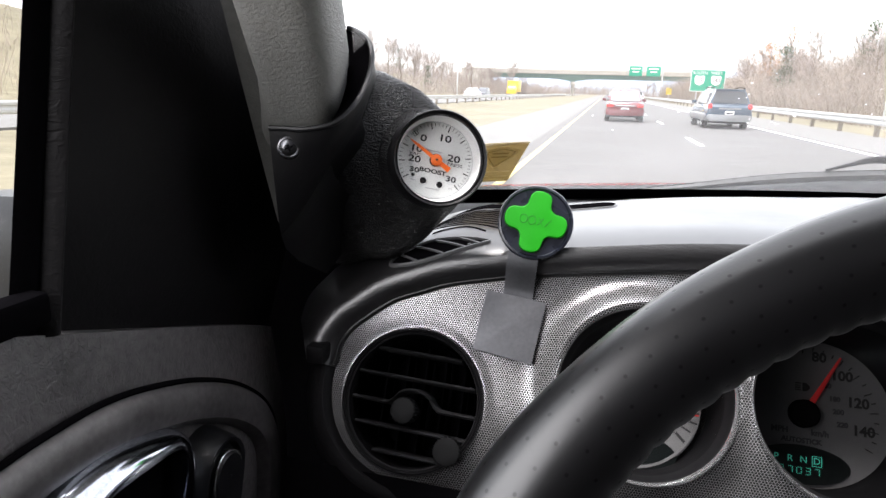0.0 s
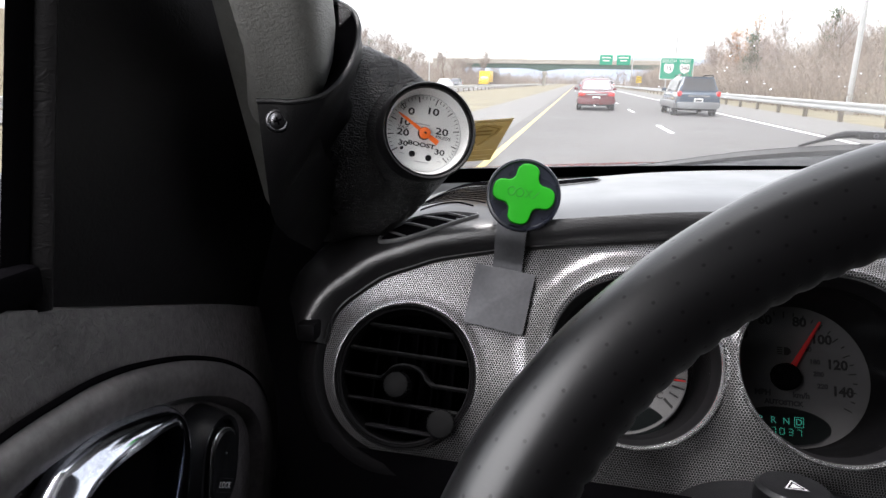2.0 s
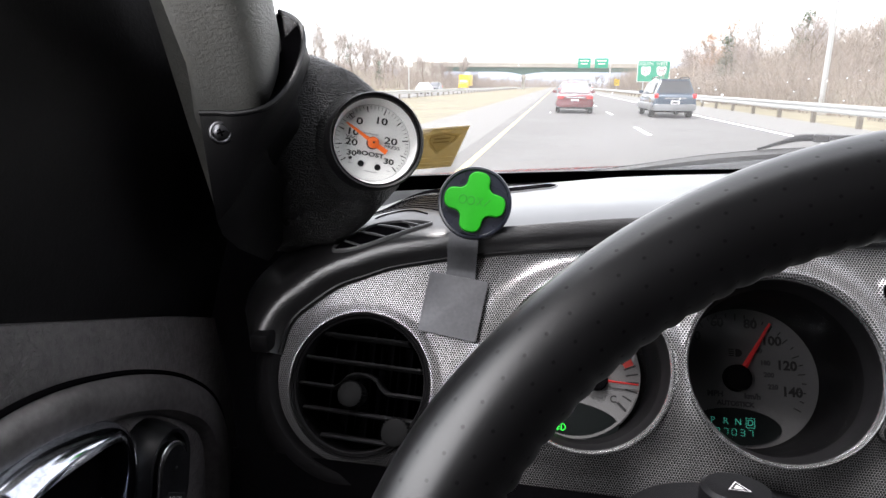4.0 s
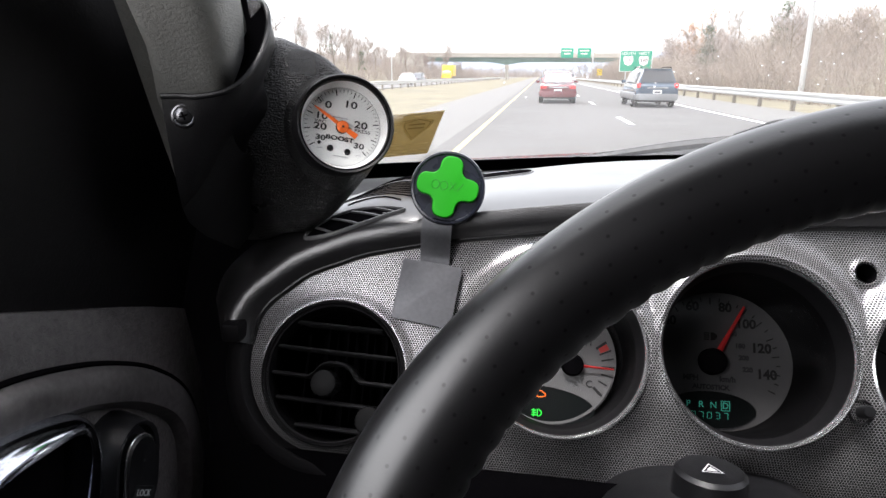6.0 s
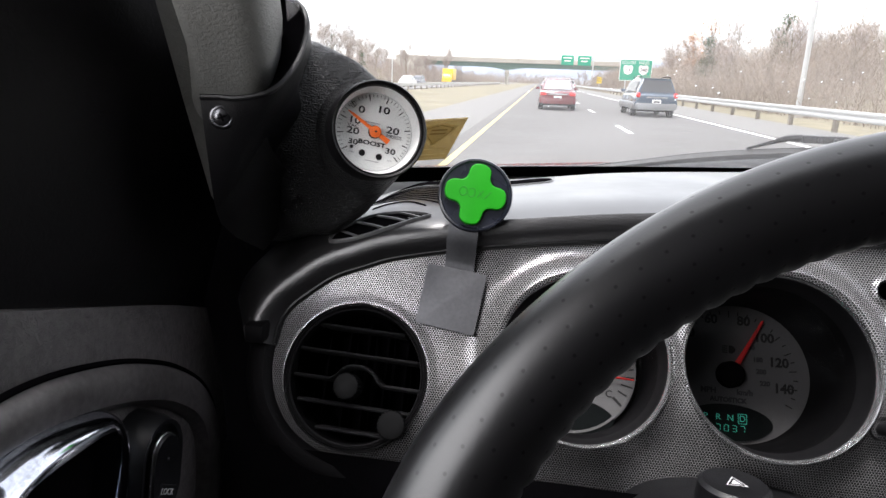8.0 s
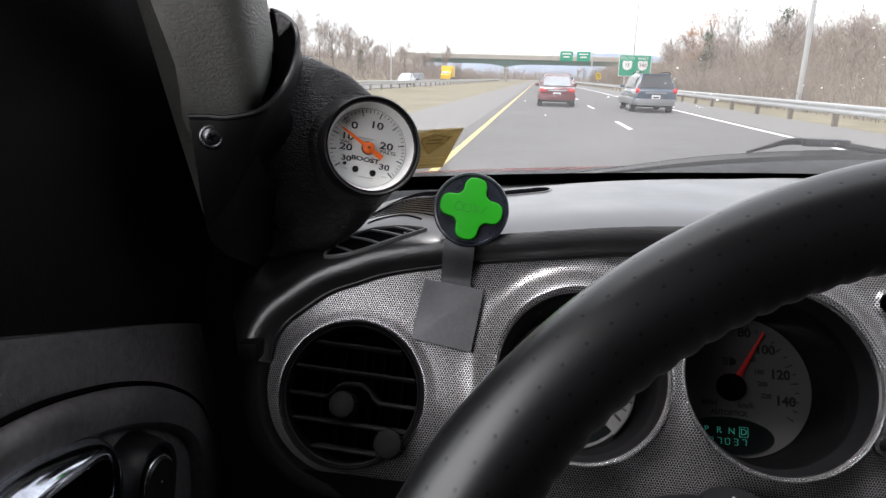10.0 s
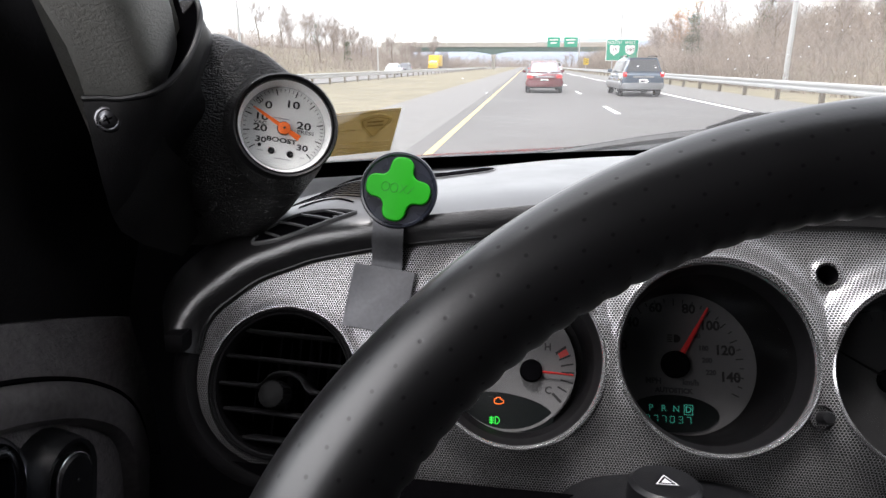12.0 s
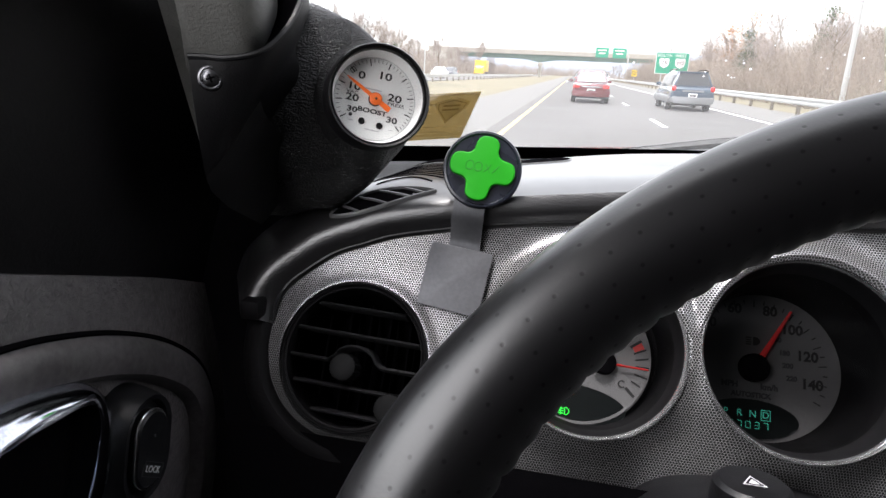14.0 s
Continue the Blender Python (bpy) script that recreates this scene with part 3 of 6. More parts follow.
def shield(s):
    return [(-0.5 * s, 0.32 * s), (-0.36 * s, 0.5 * s), (0, 0.42 * s), (0.36 * s, 0.5 * s), (0.5 * s, 0.32 * s), (0.48 * s, 0.0), (0.4 * s, -0.3 * s), (0, -0.52 * s), (-0.4 * s, -0.3 * s), (-0.48 * s, 0.0)]


def route_sign():
    m = facing(11.3, 82, 3.0)
    th = bare("exit_sign", m)
    part("border", plate(sign_board(3.8, 2.5), 0.02), SIGNW, th, "white border")
    part("panel", plate(sign_board(3.66, 2.36), 0.02, z=0.012), SIGN, th, "green reflective panel")
    for x, word, num in ((-0.9, "SOUTH", "15"), (0.9, "WEST", "340")):
        part("lettering", letters(word, 0.5, 0.004), SIGNW, th, m=pose(x, 0.85, 0.038))
        part("shield", plate(shield(1.15), 0.012, z=0.034), SIGNW, th, m=pose(x, 0.02, 0), label="white route shield")
        part("route_number", letters(num, 0.62, 0.004), INK, th, m=pose(x, 0.04, 0.052))
    part("arrow", plate([(-0.45, -0.2), (-0.35, -0.3), (0.1, 0.02), (0.1, -0.12), (0.3, 0.3), (-0.12, 0.22), (-0.02, 0.12)], 0.012, z=0.034), SIGNW, th, m=pose(0.3, -0.85, 0))
    for x in (-1.1, 1.1):
        part("post", box(0.14, 4.4, 0.1, 0.01, (x, -2.1, -0.08)), GALV, th)
    return tagged(th, "green exit sign with route shields on two posts", "road sign")


route_sign()


def gantry():
    th = bare("sign_gantry", pose(0, 185, 0))
    part("upright", tube([Vector((14, 0, -0.6)), Vector((14, 0, 8.6))], 0.2, 12), GALV, th)
    part("arm", tube([Vector((14, 0, 8.2)), Vector((5.2, 0, 8.2))], 0.1, 8), GALV, th)
    part("arm", tube([Vector((14, 0, 7.0)), Vector((5.2, 0, 7.0))], 0.1, 8), GALV, th)
    for x, w in ((7.0, 3.4), (11.6, 3.6)):
        b = part("panel", plate(sign_board(w, 2.6), 0.04), SIGN, th, "green overhead sign panel", m=facing(x, -0.2, 7.3))
        part("lettering_bar", box(w * 0.7, 0.3, 0.02, 0, (0, 0.6, 0.05)), SIGNW, b, smooth=False)
        part("lettering_bar", box(w * 0.5, 0.3, 0.02, 0, (0, -0.2, 0.05)), SIGNW, b, smooth=False)
    return tagged(th, "overhead gantry with two green direction signs", "road sign")


gantry()


def marker(x, y):
    th = bare("hazard_marker", facing(x, y, 1.9))
    part("panel", plate(sign_board(0.9, 1.1, 0.05), 0.02), SIGNY, th, "yellow reflective panel")
    for k in range(3):
        part("stripe", plate([(-0.4, -0.4 + 0.3 * k), (0.4, -0.16 + 0.3 * k), (0.4, -0.06 + 0.3 * k), (-0.4, -0.3 + 0.3 * k)], 0.004, z=0.022), INK, th)
    part("post", box(0.08, 2.2, 0.06, 0.005, (0, -1.1, -0.04)), GALV, th)
    return tagged(th, "yellow striped marker beside the guard rail", "road sign")


marker(10.4, 120)


def lamp_pole(x, y, h):
    th = bare("lamp_pole", pose(x, y, ground_height(x, y) - 0.1))
    part("base", box(0.5, 0.5, 0.4, 0.03, (0, 0, 0.2)), CONCRETE, th)
    part("pole", tube([Vector((0, 0, 0.3)), Vector((0, 0, h * 0.5)), Vector((0, 0, h))], [0.13, 0.11, 0.08], 12), GALV, th)
    part("arm", tube(smooth_line([(0, 0, h - 0.3), (-0.4, 0, h + 0.3), (-1.8, 0, h + 0.5)], 5), 0.05, 8), GALV, th)
    part("lamp_head", box(0.8, 0.3, 0.16, 0.05, (-2.1, 0, h + 0.5)), GALV, th)
    return tagged(th, "tall grey steel lamp pole on the verge", "lamp pole", group="lamp poles")


for x, y, h in ((12.6, 34, 11.5), (12.8, 95, 11.5), (-27.5, 120, 11), (-27, 60, 11)):
    lamp_pole(x, y, h)


# ---- trees and brush ----
def grow(rng, bm_trunk, bm_twigs, p, d, length, r, level, most):
    """Limbs that fork into ever thinner ones."""
    steps = 3
    line, q, w = [p.copy()], p.copy(), d.copy()
    for _ in range(steps):
        w = (w + Vector((rng.uniform(-1, 1), rng.uniform(-1, 1), rng.uniform(-0.3, 0.8))) * 0.16).normalized()
        q = q + w * (length / steps)
        line.append(q.copy())
    k = 6 if level == 0 else 4 if level == 1 else 3
    rad = [r * (1 - 0.45 * i / steps) for i in range(steps + 1)]
    target = bm_trunk if level < 2 else bm_twigs
    rings = []
    for i, a in enumerate(line):
        dd = (line[min(i + 1, steps)] - line[max(i - 1, 0)]).normalized()
        s = dd.cross(Vector((0.3, 0.9, 0.1))).normalized()
        t = s.cross(dd)
        rings.append([a + rad[i] * (math.cos(6.2832 * j / k) * s + math.sin(6.2832 * j / k) * t) for j in range(k)])
    loft(rings, True, False, target)
    if level >= most:
        return
    for c in range(rng.randint(3, 5) if level else rng.randint(7, 9)):
        i = rng.choice((1, 2, 3)) if level else rng.choice((2, 3, 3))
        out = Vector((rng.uniform(-1, 1), rng.uniform(-1, 1), rng.uniform(0.0, 0.9)))
        nd = (w * 0.62 + out.normalized() * 0.95).normalized()
        grow(rng, bm_trunk, bm_twigs, line[i], nd, length * rng.uniform(0.5, 0.75), max(rad[i] * 0.55, 0.020), level + 1, most)


def bare_tree(seed, h):
    rng = random.Random(seed)
    a, b = bmesh.new(), bmesh.new()
    grow(rng, a, b, Vector((0, 0, -0.3)), Vector((0, 0, 1)), h * 0.45, h * 0.018, 0, 4)
    th = bare("bare_tree")
    part("trunk", a, BARK, th)
    part("crown", b, TWIG, th, "leafless brown twigs")
    return tagged(th, "leafless grey-brown deciduous tree on the verge", "tree", "roadside trees")


def leafy(name, seed, h, wdt, count, size, material, label, conical=False):
    """A trunk with limbs and a crown of many small leaf blades."""
    rng = random.Random(seed)
    a, b = bmesh.new(), bmesh.new()
    th = bare(name)
    loft([circle(h * 0.02 * (1 - 0.8 * t), h * 0.8 * t - 0.3, 7) for t in (0, 0.4, 1)], True, False, a)
    hubs = []
    for _ in range(26):
        t = rng.uniform(0.18, 1.0)
        reach = wdt * (1 - t * 0.9 if conical else math.sin(math.pi * min(0.93, t * 0.85 + 0.12))) * rng.uniform(0.35, 0.95)
        g = rng.uniform(0, 6.283)
        e = Vector((reach * math.cos(g), reach * math.sin(g), h * t))
        hubs.append(e)
        loft([[Vector((0, 0, h * t * 0.75)) + Vector((0.03 * math.cos(q), 0.03 * math.sin(q), 0)) for q in (0, 2.1, 4.2)], [e + Vector((0.008 * math.cos(q), 0.008 * math.sin(q), 0)) for q in (0, 2.1, 4.2)]], True, False, a)
    for _ in range(count):
        c = rng.choice(hubs)
        p = c + Vector((rng.gauss(0, 1), rng.gauss(0, 1), rng.gauss(0, 0.8))) * wdt * 0.22
        d1 = Vector((rng.uniform(-1, 1), rng.uniform(-1, 1), rng.uniform(-1, 1))).normalized() * size * rng.uniform(0.6, 1.4)
        d2 = Vector((rng.uniform(-1, 1), rng.uniform(-1, 1), rng.uniform(-1, 1))).normalized() * size * 0.55
        b.faces.new([b.verts.new(p), b.verts.new(p + d1 * 0.5 + d2 * 0.5), b.verts.new(p + d1), b.verts.new(p + d1 * 0.5 - d2 * 0.5)])
    part("trunk", a, BARK, th)
    part("crown", b, material, th, smooth=False)
    return tagged(th, label, "tree")


def put(x, y, s=1.0, turn=0.0):
    return pose(x, y, ground_height(x, y), 0, 0, turn) @ Matrix.Scale(s, 4)


rng = random.Random(7)
protos = [bare_tree(s, 9.0) for s in (3, 11, 23, 42)]
spots = []
for i in range(60):  # wooded bank beside the outer shoulder
    spots.append((rng.uniform(15, 44), rng.uniform(22, 150), rng.uniform(0.55, 1.1)))
for i in range(26):  # far side of the opposite carriageway
    spots.append((rng.uniform(-95, -30), rng.uniform(110, 330), rng.uniform(0.8, 1.25)))
for i in range(16):
    spots.append((rng.uniform(14, 60), rng.uniform(170, 380), rng.uniform(0.7, 1.2)))
left_bank = random.Random(19)
for i in range(24):  # taller trees along the opposite carriageway
    spots.append((left_bank.uniform(-62, -29), left_bank.uniform(120, 240), left_bank.uniform(1.1, 1.7)))
for i, (x, y, s) in enumerate(spots):
    th, m = protos[i % 4], put(x, y, s, rng.uniform(0, 360))
    if i < 4:
        th.matrix_world = m
    else:
        copy_thing(th, m)

rust = leafy("rust_leaved_tree", 5, 6.0, 2.6, 2600, 0.16, RUST, "tree still holding rust-brown winter leaves")
rust.matrix_world = put(19, 88)
copy_thing(rust, put(24, 100, 1.2, 80))
copy_thing(rust, put(14.5, 112, 0.6, 160))
cedar = leafy("evergreen_tree", 8, 6.5, 1.9, 2600, 0.16, EVERGREEN, "dull green evergreen standing among bare trees", True)
cedar.matrix_world = put(17.5, 74, 0.8)
for x, y, s in ((21, 62, 1.0), (-36, 130, 0.9), (-52, 160, 1.1), (26, 120, 1.0)):
    copy_thing(cedar, put(x, y, s, 40 * s))


def thicket(name, seed, count, area, h, material, label):
    """Dense dry stems and twigs that nobody could count."""
    rng = random.Random(seed)
    verts, faces = [], []
    for _ in range(count):
        x, y = area(rng)
        z = ground_height(x, y) - 0.1
        hh = h * rng.uniform(0.35, 1.0)
        n0 = 0.6 + 0.8 * noise.noise(Vector((x * 0.16, y * 0.08, seed)))
        hh *= max(0.25, n0 + 0.35)
        lean = Vector((rng.uniform(-0.6, 0.6), rng.uniform(-0.6, 0.6), 1)) * hh
        a = Vector((x, y, z))
        w = 0.007 + 0.00020 * y
        g = rng.uniform(0, 3.14)
        s = Vector((math.cos(g), math.sin(g), 0)) * w
        k = len(verts)
        verts += [a - s, a + s, a + lean]
        faces.append((k, k + 1, k + 2))
        for _ in range(8):
            t = rng.uniform(0.2, 0.98)
            b = a + lean * t
            e = b + Vector((rng.uniform(-1, 1), rng.uniform(-1, 1), rng.uniform(0.0, 0.9))) * hh * 0.26
            k = len(verts)
            verts += [b - s * 0.7, b + s * 0.7, e]
            faces.append((k, k + 1, k + 2))
    me = bpy.data.meshes.new(name)
    me.from_pydata(verts, [], faces)
    return tagged(part(name, me, material, smooth=False), label, "brush", kind="stuff")


thicket("dry_brush", 1, 38000, lambda r: (12.5 + 26 * r.random() ** 1.3, r.uniform(14, 165)), 3.6, BRUSH, "dense dry brown brush covering the bank")
thicket("far_scrub", 2, 16000, lambda r: (-29 - 70 * r.random() ** 1.4, r.uniform(0, 330)), 4.2, TWIG, "far brown scrub beyond the opposite carriageway")
thicket("far_wood", 3, 9000, lambda r: (r.uniform(-200, 220), r.uniform(420, 700)), 9.0, TWIG, "far grey-brown winter wood along the horizon")

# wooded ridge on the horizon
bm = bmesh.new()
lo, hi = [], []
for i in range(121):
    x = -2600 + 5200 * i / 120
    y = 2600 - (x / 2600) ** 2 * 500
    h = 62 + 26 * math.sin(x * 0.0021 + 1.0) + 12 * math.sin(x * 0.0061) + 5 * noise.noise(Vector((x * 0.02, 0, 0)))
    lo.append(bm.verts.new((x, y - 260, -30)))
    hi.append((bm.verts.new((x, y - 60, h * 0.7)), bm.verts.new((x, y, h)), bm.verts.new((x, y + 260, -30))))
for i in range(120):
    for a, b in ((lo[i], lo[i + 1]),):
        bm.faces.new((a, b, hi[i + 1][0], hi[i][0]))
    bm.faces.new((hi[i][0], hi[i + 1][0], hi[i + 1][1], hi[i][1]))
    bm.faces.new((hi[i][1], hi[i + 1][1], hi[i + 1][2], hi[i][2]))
tagged(part("backdrop_ridge", bm, HILL), "wooded ridge on the horizon, coloured blue-grey for distance haze", "hill", kind="structure")


# ---- vehicles ----
def rounded(hw, z0, z1, y, r=0.12, top=None):
    """A rounded cross-section across the car at y; top: half width at the upper edge."""
    top = top or hw
    pts = []
    for sx, sz, a0 in ((1, 1, 0), (-1, 1, 90), (-1, -1, 180), (1, -1, 270)):
        w, z = (top if sz > 0 else hw), (z1 if sz > 0 else z0)
        for k in range(4):
            a = radians(a0 + 30 * k)
            pts.append(Vector((sx * (w - r) + r * math.cos(a), y, z - sz * r + r * math.sin(a))))
    return pts


def wheel_part(th, x, y, r):
    side = 1 if x > 0 else -1
    t = part("wheel", loft([[Vector((x + side * dx, y + rr * math.cos(6.2832 * k / 24), r + rr * math.sin(6.2832 * k / 24))) for k in range(24)] for dx, rr in ((-0.11, r * 0.6), (-0.11, r * 0.95), (-0.08, r), (0.07, r), (0.1, r * 0.94), (0.1, r * 0.64))], True, True), TYRE, th)
    part("rim", loft([[Vector((x + side * dx, y + rr * math.cos(6.2832 * k / 24), r + rr * math.sin(6.2832 * k / 24))) for k in range(24)] for dx, rr in ((0.095, r * 0.63), (0.115, r * 0.6), (0.10, r * 0.5), (0.09, r * 0.15), (0.11, r * 0.1))], True, True), RIM, t)


def car(name, m, paint, lower, label, tall, length=4.7, hw=0.88, estate=False):
    """A passenger car that drives ahead; y runs from its rear bumper forwards."""
    th = bare(name, m)
    belt = tall * 0.62
    st = [(0.0, 0.46, belt - 0.10, hw - 0.10), (0.06, 0.36, belt - 0.04, hw - 0.03), (0.4, 0.30, belt, hw), (1.2, 0.28, belt + 0.01, hw), (3.3, 0.28, belt - 0.02, hw), (4.2, 0.30, belt - 0.14, hw - 0.02), (4.6, 0.36, belt - 0.24, hw - 0.08), (length, 0.44, belt - 0.32, hw - 0.16)]
    part("body", loft([rounded(w, z0, z1, y, 0.12, w - 0.06) for y, z0, z1, w in st], True, True), paint, th)
    rear = 0.10 if estate else 0.75
    back = 0.42 if estate else 1.45
    g = [(rear, belt - 0.03, hw - 0.10), (back, tall - 0.03, hw - 0.27), (back + 0.5, tall, hw - 0.25), (2.5, tall, hw - 0.25), (3.0, tall - 0.08, hw - 0.26), (3.75, belt - 0.06, hw - 0.14)]
    part("roof", loft([rounded(hw - 0.09, belt - 0.1, z, y, 0.05 if abs(z - belt) < 0.1 else 0.1, w) for y, z, w in g], True, True), paint, th)
    def pane(nm, q, off):
        bm = bmesh.new()
        v = [bm.verts.new(Vector(p) + Vector(off)) for p in q]
        bm.faces.new(v)
        bmesh.ops.solidify(bm, geom=bm.faces[:], thickness=0.012)
        part(nm, bm, DARKGLASS if estate else CARGLASS, th, smooth=False)
    y0, y1, z0, z1, w0, w1 = rear, back, belt - 0.0, tall - 0.05, hw - 0.2, hw - 0.36
    t0, t1 = 0.10, 0.88
    f = lambda t: (y0 + (y1 - y0) * t, z0 - 0.03 + (z1 - z0 + 0.05) * t, w0 + (w1 - w0) * t)
    (ya, za, wa), (yb, zb, wb) = f(t0), f(t1)
    pane("rear_window", [(-wa, ya, za), (wa, ya, za), (wb, yb, zb), (-wb, yb, zb)], (0, -0.03, 0.02))
    for s in (-1, 1):
        xb, xt = s * (hw - 0.085), s * (hw - 0.225)
        for a, b in ((back * 0.75 + 0.35, 2.0), (2.1, 3.15)):
            pane("side_window", [(xb, a, belt + 0.02), (xb, b + 0.2, belt + 0.02), (xt, b - 0.15, tall - 0.1), (xt, a + 0.15, tall - 0.1)], (s * 0.012, 0, 0))
        lz = belt - 0.16
        part("tail_lamp", box(0.30 if not estate else 0.17, 0.16, 0.17 if not estate else 0.20, 0.05, (s * (hw - (0.22 if not estate else 0.14)), 0.06, lz + (0.0 if not estate else 0.08))), TAIL, th, "red tail lamp")
        part("door_mirror", box(0.2, 0.12, 0.14, 0.04, (s * (hw + 0.06), 3.0, belt + 0.06)), paint, th)
        for y in (0.95, 3.65):
            wheel_part(th, s * (hw - 0.12), y, 0.33)
    part("bumper", loft([rounded(w, 0.30, 0.56, y, 0.07) for y, w in ((-0.06, hw - 0.16), (0.0, hw - 0.06), (0.3, hw + 0.01))], True, True), lower, th)
    part("trim_strip", box(hw * 0.95, 0.03, 0.05, 0.01, (0, 0.0, belt - 0.17)), SATIN if not estate else lower, th, "bright strip across the boot")
    pl = part("number_plate", box(0.34, 0.03, 0.17, 0.008, (0, -0.03 if estate else 0.0, belt - 0.34)), SIGNW, th)
    part("plate_bar", box(0.24, 0.006, 0.07, 0, (0, -0.05 if estate else -0.02, belt - 0.34)), INKGREY, pl, smooth=False)
    part("underbody", box(1.4, 4.0, 0.12, 0.03, (0, 2.3, 0.27)), MATTE, th)
    if estate:
        for s in (-1, 1):
            part("roof_rail", tube(smooth_line([(s * 0.58, 0.6, tall - 0.02), (s * 0.58, 0.8, tall + 0.06), (s * 0.58, 2.4, tall + 0.06), (s * 0.58, 2.6, tall - 0.02)], 4), 0.02, 6), MATTE, th)
        part("cladding", loft([rounded(hw + 0.012, 0.30, 0.60, y, 0.06) for y in (0.32, 4.3)], True, True), lower, th, "silver lower cladding")
        part("spoiler", box(1.1, 0.22, 0.04, 0.015, (0, 0.42, tall - 0.02)), paint, th)
    return tagged(th, label, "car")


car("sedan", pose(0.85, 30.5, 0.0), RED, RED, "dark red saloon car driving on the road ahead", 1.45)
car("estate_car", pose(4.75, 27.5, 0.0, 0, 0, 1), BLUE, CLAD, "slate blue estate car with silver lower cladding", 1.55, estate=True)
car("sedan", pose(1.0, 118, 0.0), GREYP, GREYP, "dark grey car far down the road", 1.45)
car("estate_car", pose(4.6, 104, 0.0), WHITEP, WHITEP, "white car far down the road", 1.7, estate=True)
car("sedan", pose(-17.5, 88, 0.02, 0, 0, 180), WHITEP, WHITEP, "white car on the opposite carriageway", 1.45)
car("estate_car", pose(-20.5, 112, 0.02, 0, 0, 180), GREYP, GREYP, "grey car on the opposite carriageway", 1.6, estate=True)


def truck():
    th = bare("box_truck", pose(-20.5, 150, 0.02, 0, 0, 180))
    part("cargo_box", box(2.4, 5.2, 2.4, 0.05, (0, 2.6, 2.2)), YELLOWP, th, "yellow cargo box")
    part("cab", loft([rounded(1.05, 0.6, z, y, 0.12, w) for y, z, w in ((5.25, 2.3, 0.95), (6.0, 2.3, 0.95), (6.7, 1.6, 1.0), (7.4, 1.45, 1.0))], True, True), YELLOWP, th)
    part("windscreen", box(1.6, 0.5, 0.5, 0.05, (0, 6.35, 1.9)), CARGLASS, th)
    part("chassis", box(1.0, 6.6, 0.25, 0.03, (0, 3.4, 0.75)), MATTE, th)
    for s in (-1, 1):
        for y in (1.4, 6.3):
            wheel_part(th, s * 0.95, y, 0.42)
    return tagged(th, "yellow box truck on the opposite carriageway", "truck")


truck()


# ---- cabin shell ----
def yb(x):
    """Where the windscreen meets the dash."""
    return 0.625 + 0.45 * x - 0.43 * x * x


RAKE = radians(33)
TAN = math.tan(RAKE)


def panel(name, quad, thick, material, label, category, m=None):
    bm = bmesh.new()
    bm.faces.new([bm.verts.new(p) for p in quad])
    bmesh.ops.solidify(bm, geom=bm.faces[:], thickness=thick)
    return tagged(part(name, bm, material, smooth=False, m=m), label, category, kind="structure")


glass = bmesh.new()
cols = [-0.19 + 1.42 * i / 30 for i in range(31)]
gr = []
for k in range(13):
    t = k / 12
    gr.append([Vector((x + (0.52 - x) * 0.28 * t, yb(x) + 0.004 + (-0.06 - yb(x)) * t, 1.158 + (yb(x) + 0.06) * TAN * t)) for x in cols])
loft(gr, False, False, glass)
ws = tagged(part("window_windscreen", glass, HAZED), "raked clear windscreen with dried water spots", "windscreen", kind="structure")
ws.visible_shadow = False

bm = bmesh.new()
loft([[Vector((x, yb(x) - d, 1.158 + d * TAN - 0.0015)) for x in cols] for d in (0.0, 0.008, 0.017, 0.025)], False, False, bm)
bmesh.ops.solidify(bm, geom=bm.faces[:], thickness=0.001)
tagged(part("trim_glass_band", bm, MATTE), "black printed band along the windscreen's foot", "windscreen band", kind="structure")
# out of view; reaches forward to cut overhead light on wheel and fascia
panel("ceiling_light_block", [(-0.20, 0.225, 1.420), (1.24, 0.225, 1.420), (1.24, -0.14, 1.546), (-0.20, -0.14, 1.546)], 0.02, HEADLINER, "unseen grey headliner panel set to block overhead light", "ceiling")
panel("ceiling", [(-0.20, -0.145, 1.548), (1.24, -0.145, 1.548), (1.24, -2.2, 1.56), (-0.20, -2.2, 1.56)], 0.03, HEADLINER, "plain grey headliner of the car", "ceiling")
panel("floor", [(-0.24, 1.0, 0.32), (1.28, 1.0, 0.32), (1.28, -2.3, 0.32), (-0.24, -2.3, 0.32)], 0.03, CABIN, "dark carpeted car floor", "floor")
# unseen wall close behind the camera, added to stop light from the rear
panel("wall_rear_blocker", [(-0.24, -0.76, 0.3), (1.28, -0.76, 0.3), (1.28, -0.76, 1.57), (-0.24, -0.76, 1.57)], 0.03, CABIN, "plain dark wall added out of view to block light from behind", "wall")
# unseen passenger side, closed without its window to keep light out
panel("wall_right_blocker", [(1.26, 0.9, 0.3), (1.26, -2.25, 0.3), (1.26, -2.25, 1.56), (1.26, 0.0, 1.56), (1.26, 0.3, 1.40)], 0.03, CABIN, "plain dark panel closing the unseen passenger side against light", "wall")
panel("wall_left_rear", [(-0.225, -0.75, 0.3), (-0.225, -2.25, 0.3), (-0.225, -2.25, 1.5), (-0.225, -0.75, 1.5)], 0.03, CABIN, "plain dark rear side wall of the cabin", "wall")
panel("wall_bulkhead", [(-0.22, 0.62, 0.3), (1.26, 0.62, 0.3), (1.26, 0.55, 1.10), (-0.22, 0.55, 1.10)], 0.02, MATTE, "dark bulkhead behind the dash", "wall")

